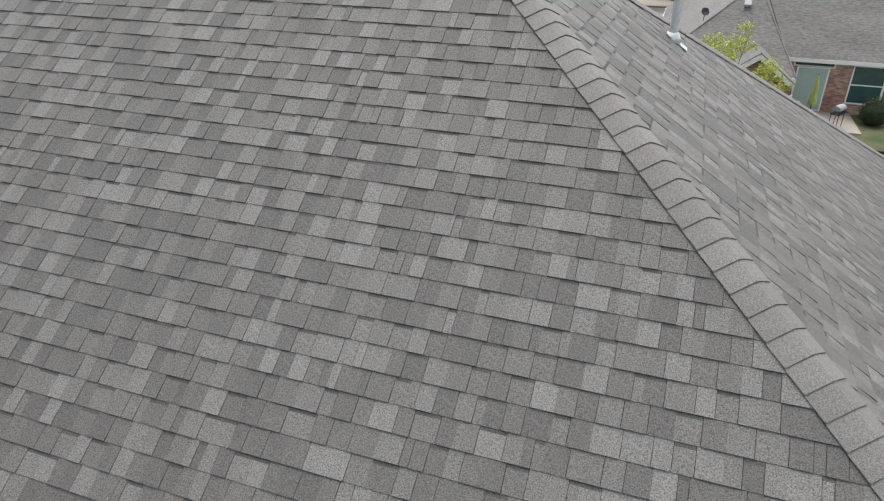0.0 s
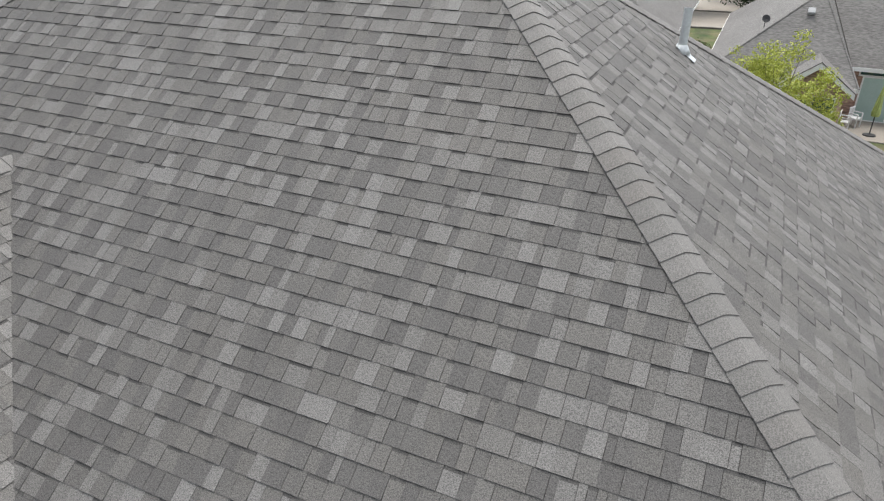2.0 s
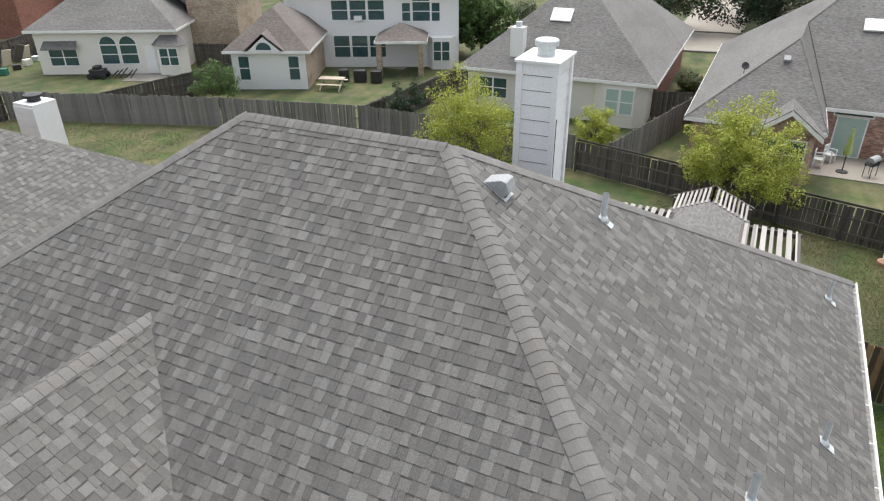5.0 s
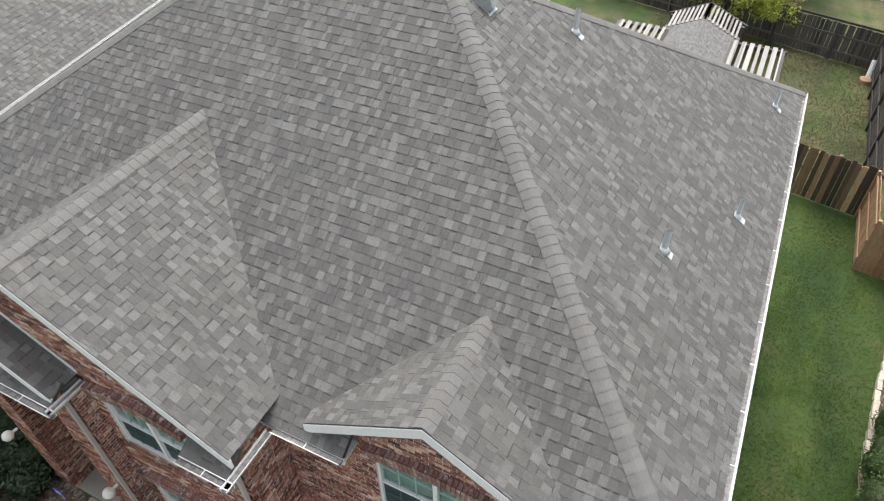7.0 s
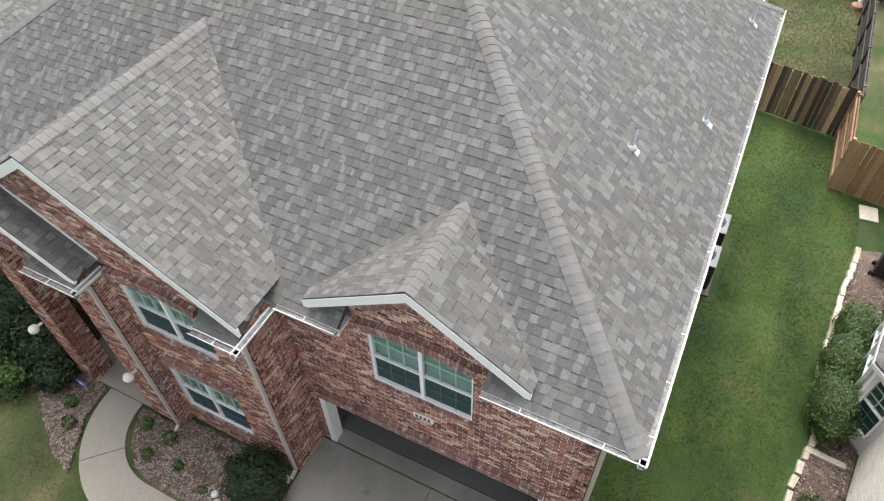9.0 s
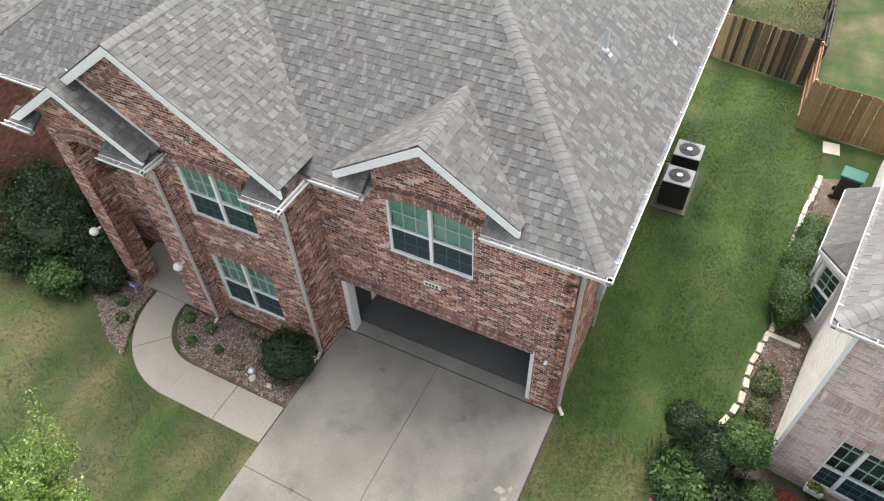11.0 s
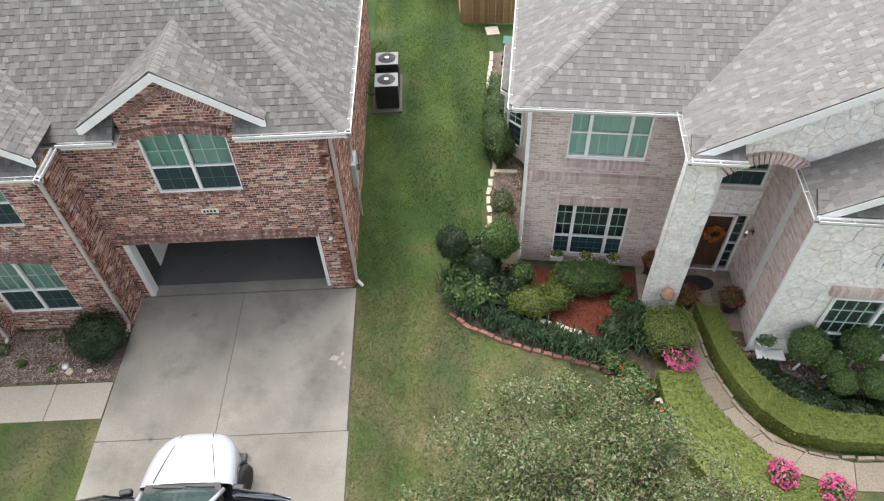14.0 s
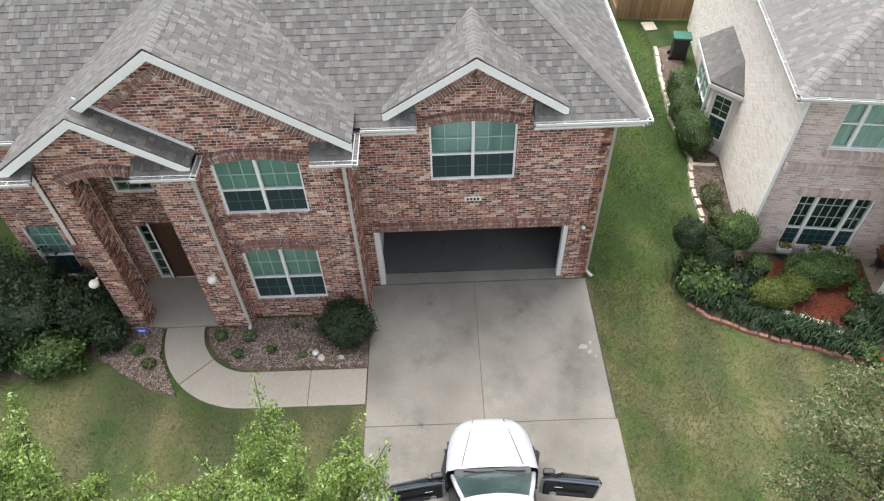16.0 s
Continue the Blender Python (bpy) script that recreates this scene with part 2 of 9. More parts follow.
m_mulch_red = surface("red_mulch", [(0.1069, 0.0225, 0.0124), (0.1575, 0.0338, 0.0169), (0.1125, 0.045, 0.0281)], 0.95, 26, 0.55, 2.2, 0.5, 0.9)
m_chip = surface("mulch_chip", [(0.06, 0.04, 0.03), (0.12, 0.085, 0.068), (0.2, 0.15, 0.125), (0.36, 0.31, 0.27)], 0.95, 40, 0.3, 2, 0.2, 0.3, "island")
m_chip_red = surface("red_mulch_chip", [(0.0844, 0.0184, 0.0095), (0.1631, 0.0315, 0.0136), (0.2025, 0.0577, 0.0289), (0.0788, 0.0289, 0.0184)], 0.95, 40, 0.3, 2, 0.2, 0.3, "island")
m_soil = surface("dark_soil", [(0.05, 0.04, 0.03), (0.09, 0.07, 0.05)], 0.95, 30, 0.5)
m_fence = surface("weathered_cedar", [(0.0546, 0.0484, 0.0437), (0.0936, 0.0842, 0.0764), (0.1248, 0.1131, 0.1014), (0.078, 0.0663, 0.0546)], 0.9, 26, 0.35, 1.6, 0.3, 0.4, "object", stretch=(3, 3, 0.3))
m_fence_grey = surface("silvered_cedar", [(0.13, 0.125, 0.12), (0.19, 0.183, 0.175), (0.24, 0.23, 0.22), (0.16, 0.148, 0.135)], 0.9, 26, 0.35, 1.6, 0.3, 0.4, "object", stretch=(3, 3, 0.3))
m_fence_far = surface("weathered_cedar_run", [(0.08, 0.072, 0.066), (0.13, 0.118, 0.108), (0.17, 0.155, 0.14)], 0.9, 26, 0.35, 1.6, 0.3, 0.4, "island", stretch=(3, 3, 0.3))
m_fence_brown = surface("stained_cedar", [(0.26, 0.15, 0.08), (0.33, 0.2, 0.11), (0.38, 0.25, 0.15)], 0.85, 26, 0.3, 1.6, 0.3, 0.4, "object", stretch=(3, 3, 0.3))
m_fence_mix = surface("patched_cedar", [(0.06, 0.045, 0.035), (0.52, 0.33, 0.17), (0.06, 0.045, 0.032), (0.06, 0.045, 0.032), (0.56, 0.39, 0.22), (0.5, 0.34, 0.2), (0.055, 0.042, 0.032), (0.14, 0.1, 0.07)], 0.85, 26, 0.3, 1.6, 0.3, 0.4, "object", stretch=(3, 3, 0.3))
m_bark = surface("bark", [(0.1, 0.08, 0.062), (0.18, 0.15, 0.12)], 0.95, 20, 0.4, 2, 0.3, 0.8, stretch=(2, 2, 0.4))
m_glass = glass("window_glass", (0.68, 0.86, 0.8))
m_glass_dark = glass("dark_glass", (0.35, 0.45, 0.45))
m_bar = surface("grille_bar", [(0.4, 0.55, 0.5), (0.46, 0.6, 0.55)], 0.5, 20, 0.05)
# The screen's dimming of the lower bars is put into this colour.
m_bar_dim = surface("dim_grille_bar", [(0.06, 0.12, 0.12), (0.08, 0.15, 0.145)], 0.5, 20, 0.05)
m_blind_pale = surface("pale_blind_slat", [(0.78, 0.84, 0.8), (0.84, 0.88, 0.85)], 0.5, 20, 0.05, 1, 0.1, 0.0)
m_blind = surface("blind_slat", [(0.34, 0.46, 0.42), (0.42, 0.54, 0.5)], 0.5, 20, 0.05, 1, 0.1, 0.0)
m_screen = surface("insect_screen", [(0.012, 0.032, 0.0378), (0.018, 0.044, 0.0495)], 0.5, 60, 0.1, 1.5, 0.2, 0.1)
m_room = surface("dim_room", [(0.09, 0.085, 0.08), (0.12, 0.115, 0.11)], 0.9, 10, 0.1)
# Near-black wall and floor tones: the garage's dimness is put into the colour.
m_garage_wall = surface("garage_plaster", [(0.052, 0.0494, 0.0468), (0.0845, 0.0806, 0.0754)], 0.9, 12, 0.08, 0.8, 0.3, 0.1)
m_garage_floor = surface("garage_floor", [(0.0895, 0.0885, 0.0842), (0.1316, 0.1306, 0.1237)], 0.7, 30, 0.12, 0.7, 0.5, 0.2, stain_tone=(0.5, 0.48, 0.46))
m_dark = surface("dark_plastic", [(0.018, 0.018, 0.02), (0.03, 0.03, 0.032)], 0.5, 30, 0.1)
m_rubber = surface("rubber", [(0.02, 0.02, 0.02), (0.03, 0.03, 0.03)], 0.85, 40, 0.15)
m_metal = surface("galvanised_metal", [(0.5, 0.53, 0.54), (0.62, 0.65, 0.66)], 0.45, 25, 0.12, 3, 0.3, 0.1, metal=0.25)
m_steel = surface("bright_steel", [(0.6, 0.6, 0.6), (0.7, 0.7, 0.7)], 0.25, 30, 0.06, 2, 0.1, 0.0, metal=1.0)
m_car = surface("white_car_paint", [(0.4387, 0.4616, 0.5082), (0.4612, 0.4849, 0.527)], 0.3, 40, 0.02, 1, 0.06, 0.0, coat=0.6)
m_door = surface("dark_wood_door", [(0.05, 0.025, 0.016), (0.09, 0.045, 0.028)], 0.4, 18, 0.3, 2, 0.2, 0.2, stretch=(3, 3, 0.4))
m_terracotta = surface("terracotta", [(0.4, 0.23, 0.15), (0.5, 0.32, 0.22)], 0.85, 25, 0.15, 3, 0.3, 0.2)
m_tan_stone = surface("tan_paver", [(0.2, 0.165, 0.125), (0.26, 0.215, 0.165), (0.3, 0.25, 0.195)], 0.85, 25, 0.2, 1.5, 0.4, 0.3, "object", stain_tone=(0.55, 0.5, 0.45))
m_edging = surface("pale_edging_stone", [(0.4844, 0.4309, 0.3497), (0.6107, 0.554, 0.4595), (0.4212, 0.3591, 0.2797)], 0.9, 22, 0.25, 3, 0.4, 0.4, "object")
m_edging_red = surface("red_edging_brick", [(0.26, 0.12, 0.085), (0.32, 0.16, 0.12), (0.2, 0.1, 0.075)], 0.9, 40, 0.25, 3, 0.3, 0.4, "object")


def leaf_material(name, ramp, rough=0.55, shine=0.3, patches=2.5, patch_amount=0.25, tone=(0.7, 0.75, 0.6)):
    ma = surface(name, ramp, rough, 12, 0.15, patches, patch_amount, 0.0, "island", stain_tone=tone)
    n, l = ma.node_tree.nodes, ma.node_tree.links.new
    b = n["Principled BSDF"]
    thin = n.new("ShaderNodeBsdfTranslucent")
    l(b.inputs["Base Color"].links[0].from_socket, thin.inputs[0])
    mix = n.new("ShaderNodeMixShader")
    mix.inputs[0].default_value = shine
    l(b.outputs[0], mix.inputs[1])
    l(thin.outputs[0], mix.inputs[2])
    l(mix.outputs[0], n["Material Output"].inputs[0])
    return ma


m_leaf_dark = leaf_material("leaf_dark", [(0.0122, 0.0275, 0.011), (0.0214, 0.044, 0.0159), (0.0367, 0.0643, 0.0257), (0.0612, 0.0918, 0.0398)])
m_leaf_mid = leaf_material("leaf_mid", [(0.04, 0.085, 0.02), (0.07, 0.135, 0.035), (0.12, 0.19, 0.055), (0.17, 0.24, 0.08)])
m_leaf_box = leaf_material("leaf_boxwood", [(0.1, 0.135, 0.022), (0.15, 0.19, 0.036), (0.2, 0.235, 0.052)])
m_leaf_lime = leaf_material("leaf_lime", [(0.26, 0.31, 0.045), (0.38, 0.42, 0.07), (0.48, 0.5, 0.1), (0.2, 0.25, 0.04)])
m_leaf_oak = leaf_material("leaf_oak", [(0.056, 0.1092, 0.015), (0.104, 0.1848, 0.0263), (0.176, 0.2688, 0.045), (0.272, 0.3612, 0.09), (0.4, 0.4788, 0.225)])
m_leaf_silver = leaf_material("leaf_silver", [(0.0315, 0.068, 0.02), (0.072, 0.1232, 0.036), (0.135, 0.1785, 0.056), (0.306, 0.3145, 0.216), (0.216, 0.153, 0.088), (0.135, 0.187, 0.056), (0.045, 0.085, 0.028)])
m_bloom_pink = leaf_material("bloom_pink", [(0.4675, 0.024, 0.165), (0.595, 0.072, 0.24), (0.6375, 0.18, 0.315)])
m_bloom_red = leaf_material("bloom_red", [(0.6, 0.06, 0.03), (0.7, 0.14, 0.07)])
m_bloom_rust = leaf_material("bloom_rust", [(0.12, 0.04, 0.025), (0.2, 0.06, 0.03), (0.28, 0.1, 0.04)])
# Grey for shade put into gutter troughs and between chimney boards.
m_painted_shade = surface("gutter_silt", [(0.16, 0.155, 0.15), (0.26, 0.25, 0.24)], 0.9, 20, 0.4, 2, 0.4, 0.3)
m_bloom_yellow = leaf_material("bloom_yellow", [(0.6, 0.45, 0.04), (0.7, 0.5, 0.08)])
m_grass = leaf_material("grass_blade", [(0.0977, 0.1168, 0.0434), (0.1365, 0.1474, 0.0595), (0.1877, 0.1854, 0.0825), (0.2278, 0.2145, 0.1128), (0.0798, 0.1168, 0.0363)], 0.8, 0.2, 0.5, 1.0, (0.5, 0.72, 0.35))
m_grass_dry = leaf_material("dry_grass_blade", [(0.1025, 0.1025, 0.0468), (0.1536, 0.1404, 0.0673), (0.2195, 0.1873, 0.1025), (0.2926, 0.2415, 0.1389), (0.0907, 0.1141, 0.041)], 0.8, 0.2, 0.6, 0.8, (0.6, 0.72, 0.45))
m_grass_green = leaf_material("green_grass_blade", [(0.0784, 0.1285, 0.0184), (0.1141, 0.174, 0.0269), (0.164, 0.2256, 0.0391), (0.2137, 0.2454, 0.0588)], 0.8, 0.2, 0.7, 1.0, (0.5, 0.6, 0.45))


def lawn_material():
    """Turf: broad dry and green patches over a fine mottle."""
    ma = surface("turf", [(0.024, 0.052, 0.01), (0.043, 0.072, 0.017), (0.08, 0.083, 0.036), (0.125, 0.11, 0.064)], 0.95, 22, 0.35, 0.6, 0.3, 0.3, stain_tone=(0.7, 0.8, 0.55))
    n, l = ma.node_tree.nodes, ma.node_tree.links.new
    cr = n["Color Ramp"] if "Color Ramp" in n else [q for q in n if q.bl_idname == "ShaderNodeValToRGB"][0]
    old = cr.inputs[0].links[0].from_socket
    at = n.new("ShaderNodeTexCoord")
    cut = n.new("ShaderNodeSeparateXYZ")
    l(at.outputs["Object"], cut.inputs[0])
    # the watered side yard and back gardens are greener than the front
    deep = n.new("ShaderNodeMapRange")
    deep.inputs[1].default_value, deep.inputs[2].default_value = -2.6, 2.6
    deep.inputs[3].default_value, deep.inputs[4].default_value = 0.1, -0.3
    l(cut.outputs[1], deep.inputs[0])
    add = n.new("ShaderNodeMath")
    add.use_clamp = True
    l(old, add.inputs[0])
    l(deep.outputs[0], add.inputs[1])
    # beyond the gate the lawn is dry again
    dry = n.new("ShaderNodeMapRange")
    dry.inputs[1].default_value, dry.inputs[2].default_value = 15.0, 18.5
    dry.inputs[3].default_value, dry.inputs[4].default_value = 0.0, 0.42
    l(cut.outputs[1], dry.inputs[0])
    more = n.new("ShaderNodeMath")
    more.use_clamp = True
    l(add.outputs[0], more.inputs[0])
    l(dry.outputs[0], more.inputs[1])
    add.use_clamp = False
    l(more.outputs[0], cr.inputs[0])
    return ma


m_lawn = lawn_material()


def spill(ma):
    """Adds broad tone shifts and scattered dark oil spots to a paving material."""
    n, l = ma.node_tree.nodes, ma.node_tree.links.new
    b = n["Principled BSDF"]
    old = b.inputs["Base Color"].links[0].from_socket
    at = n.new("ShaderNodeTexCoord")
    wide, spot, edge = n.new("ShaderNodeTexNoise"), n.new("ShaderNodeTexVoronoi"), n.new("ShaderNodeTexNoise")
    wide.inputs["Scale"].default_value, wide.inputs["Detail"].default_value = 0.45, 6
    spot.inputs["Scale"].default_value, edge.inputs["Scale"].default_value = 1.3, 9
    for q in (wide, edge):
        l(at.outputs["Object"], q.inputs["Vector"])
    warp = n.new("ShaderNodeVectorMath")
    warp.operation = "MULTIPLY_ADD"
    warp.inputs[1].default_value = (0.25, 0.25, 0.25)
    l(edge.outputs["Color"], warp.inputs[0])
    l(at.outputs["Object"], warp.inputs[2])
    l(warp.outputs[0], spot.inputs["Vector"])
    tone, dot = n.new("ShaderNodeMapRange"), n.new("ShaderNodeMapRange")
    for k, v in enumerate((0.3, 0.7, 0.66, 1.24)):
        tone.inputs[k + 1].default_value = v
    for k, v in enumerate((0.03, 0.11, 0.62, 1.0)):
        dot.inputs[k + 1].default_value = v
    l(wide.outputs["Fac"], tone.inputs[0])
    l(spot.outputs["Distance"], dot.inputs[0])
    for src in (tone, dot):
        mul = n.new("ShaderNodeMix")
        mul.data_type, mul.blend_type = "RGBA", "MULTIPLY"
        mul.inputs[0].default_value = 1
        l(old, mul.inputs[6])
        l(src.outputs[0], mul.inputs[7])
        old = mul.outputs[2]
    l(old, b.inputs["Base Color"])


spill(m_concrete)
spill(m_garage_floor)


def mown(ma):
    """Long soft bands of yellower and deeper green that run along the mower's way."""
    n, l = ma.node_tree.nodes, ma.node_tree.links.new
    old = n["Principled BSDF"].inputs["Base Color"].links[0].from_socket
    fed = [k.to_socket for k in old.links]
    at, mapping, wide, tone, mul = n.new("ShaderNodeTexCoord"), n.new("ShaderNodeMapping"), n.new("ShaderNodeTexNoise"), n.new("ShaderNodeValToRGB"), n.new("ShaderNodeMix")
    mapping.inputs["Scale"].default_value = (0.85, 0.2, 1)
    wide.inputs["Scale"].default_value, wide.inputs["Detail"].default_value = 1.0, 4
    l(at.outputs["Object"], mapping.inputs[0])
    l(mapping.outputs[0], wide.inputs["Vector"])
    l(wide.outputs["Fac"], tone.inputs[0])
    tone.color_ramp.elements[0].position, tone.color_ramp.elements[0].color = 0.4, (0.46, 0.52, 0.46, 1)
    tone.color_ramp.elements[1].position, tone.color_ramp.elements[1].color = 0.64, (0.86, 0.84, 0.76, 1)
    mul.data_type, mul.blend_type = "RGBA", "MULTIPLY"
    mul.inputs[0].default_value = 1
    mul.clamp_result = False
    up = n.new("ShaderNodeVectorMath")
    up.operation = "SCALE"
    up.inputs["Scale"].default_value = 1.55
    l(tone.outputs[0], up.inputs[0])
    l(old, mul.inputs[6])
    l(up.outputs[0], mul.inputs[7])
    for q in fed:
        l(mul.outputs[2], q)


for turf_like in (m_lawn, m_grass, m_grass_green):
    mown(turf_like)


# ---- builders of roofs, walls and openings ----
Z = Vector((0, 0, 1))


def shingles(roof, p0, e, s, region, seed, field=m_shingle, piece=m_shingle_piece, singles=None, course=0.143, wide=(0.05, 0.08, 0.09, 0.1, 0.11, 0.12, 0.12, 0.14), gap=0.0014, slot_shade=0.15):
    """Laminated shingles over one roof plane, in lapped courses: raised teeth and slots of one to three tone zones each.
    region: convex, in metres along the eave (e) and up the slope (s)."""
    rng = random.Random(seed)
    p0, e, s = Vector(p0), Vector(e), Vector(s)
    nrm = e.cross(s).normalized()
    geo, meshes, made, index = Geo(), {}, 0, []
    a_lo, a_hi = min(p[0] for p in region), max(p[0] for p in region)
    b_lo, b_hi = min(p[1] for p in region), max(p[1] for p in region)
    edges = []
    for i, p in enumerate(region):
        q = region[(i + 1) % len(region)]
        a, b = q[1] - p[1], p[0] - q[0]
        k = math.hypot(a, b)
        edges.append((a / k, b / k, (a * p[0] + b * p[1]) / k))
    turn = Matrix((e, s, nrm)).transposed().to_4x4()
    for row in range(int((b_hi - b_lo) / course) + 1):
        b0 = b_lo + row * course
        a, left, lift = a_lo - rng.random() * 0.3, 0, 0.0085
        while a < a_hi:
            if not left:
                left, first = rng.choice((1, 1, 1, 2, 2)), True
                lift = 0.004 if lift > 0.006 and rng.random() < 0.75 else 0.0085
            w = rng.choice(wide)
            left -= 1
            x0, x1 = gap if first else 0.0, w - (0.0 if left else gap)
            first = False
            # A dark strip paints the shade that the course above throws on slots.
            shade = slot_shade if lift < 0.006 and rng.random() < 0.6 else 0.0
            cells = [(a + x0, b0), (a + x1, b0), (a + x1, b0 + course), (a + x0, b0 + course)]
            a += w
            far = max(ea * p[0] + eb * p[1] - ec for ea, eb, ec in edges for p in cells)
            whole = far <= 0
            if not whole:
                cells = clip_to(cells, region)
                if len(cells) < 3:
                    continue
            mid = p0 + (a - w / 2) * e + (b0 + course / 2) * s
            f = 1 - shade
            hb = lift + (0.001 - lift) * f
            if singles and whole and made < 300 and singles(mid):
                key = (w, lift, x0, x1, shade)
                if key not in meshes:
                    g = Geo()
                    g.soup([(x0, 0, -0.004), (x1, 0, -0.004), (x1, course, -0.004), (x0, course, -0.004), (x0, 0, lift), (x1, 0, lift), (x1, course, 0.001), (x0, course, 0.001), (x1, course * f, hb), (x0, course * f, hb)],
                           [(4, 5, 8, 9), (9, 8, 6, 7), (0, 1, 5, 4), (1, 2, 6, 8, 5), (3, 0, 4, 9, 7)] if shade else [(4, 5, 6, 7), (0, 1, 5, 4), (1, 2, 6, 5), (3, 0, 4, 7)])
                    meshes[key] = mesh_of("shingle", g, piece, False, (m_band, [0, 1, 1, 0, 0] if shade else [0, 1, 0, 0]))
                ob = new("shingle", meshes[key])
                ob.parent = roof
                ob.matrix_local = Matrix.Translation(p0 + (a - w) * e + b0 * s) @ turn
                made += 1
                continue
            k, n = len(cells), len(geo.v)
            for x, y in cells:
                geo.v.append(tuple(p0 + x * e + y * s - 0.004 * nrm))
            for x, y in cells:
                h = lift + (0.001 - lift) * (y - b0) / course
                geo.v.append(tuple(p0 + x * e + y * s + h * nrm))
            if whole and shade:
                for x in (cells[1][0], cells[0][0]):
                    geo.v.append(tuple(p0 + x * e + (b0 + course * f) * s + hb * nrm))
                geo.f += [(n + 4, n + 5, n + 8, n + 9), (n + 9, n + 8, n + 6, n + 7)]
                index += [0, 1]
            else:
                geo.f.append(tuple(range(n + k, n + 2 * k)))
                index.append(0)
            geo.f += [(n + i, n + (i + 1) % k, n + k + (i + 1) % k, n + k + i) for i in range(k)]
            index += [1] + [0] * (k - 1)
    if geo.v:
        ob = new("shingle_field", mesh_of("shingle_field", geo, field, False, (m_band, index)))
        ob.parent = roof
        tagged(ob, kind="stuff")


def caps(roof, lo, hi, w1, w2, material=m_cap, step=0.143, half=0.155):
    """Folded cap shingles up a hip or along a ridge. w1, w2: the ways down its two sides."""
    lo, hi = Vector(lo), Vector(hi)
    d = (hi - lo).normalized()
    w1, w2 = [(Vector(w) - Vector(w).dot(d) * d).normalized() for w in (w1, w2)]
    up = -(w1 + w2).normalized()
    g = Geo()
    rows = []
    for along, lift in ((0.0, 0.019), (step + 0.05, 0.009)):
        line = [w1 * half, w1 * half * 0.5 + up * 0.004, w1 * 0.045 + up * 0.004, up * -0.002, w2 * 0.045 + up * 0.004, w2 * half * 0.5 + up * 0.004, w2 * half]
        rows.append([tuple(p + d * along + up * lift) for p in line])
    under = [tuple(Vector(p) - up * 0.009) for p in rows[0]]
    g.v = rows[0] + rows[1] + under
    k = 7
    g.f = [(i, i + 1, k + i + 1, k + i) for i in range(k - 1)] + [(2 * k + i, 2 * k + i + 1, i + 1, i) for i in range(k - 1)]
    me = mesh_of("ridge_cap", g, material)
    for i in range(int((hi - lo).length / step)):
        ob = new("ridge_cap", me)
        ob.parent = roof
        ob.matrix_local = Matrix.Translation(lo + d * step * i)


def deck(house, name, planes, label, material=m_felt, thick=0.1):
    """The boards under the shingles: one slab per plane, corners given anticlockwise from above."""
    g = Geo()
    for pts in planes:
        pts = [Vector(p) for p in pts]
        nrm = (pts[1] - pts[0]).cross(pts[2] - pts[0]).normalized()
        g.prism([p - nrm * 0.006 for p in pts], -nrm * thick)
    return part(name, g, material, house, label)


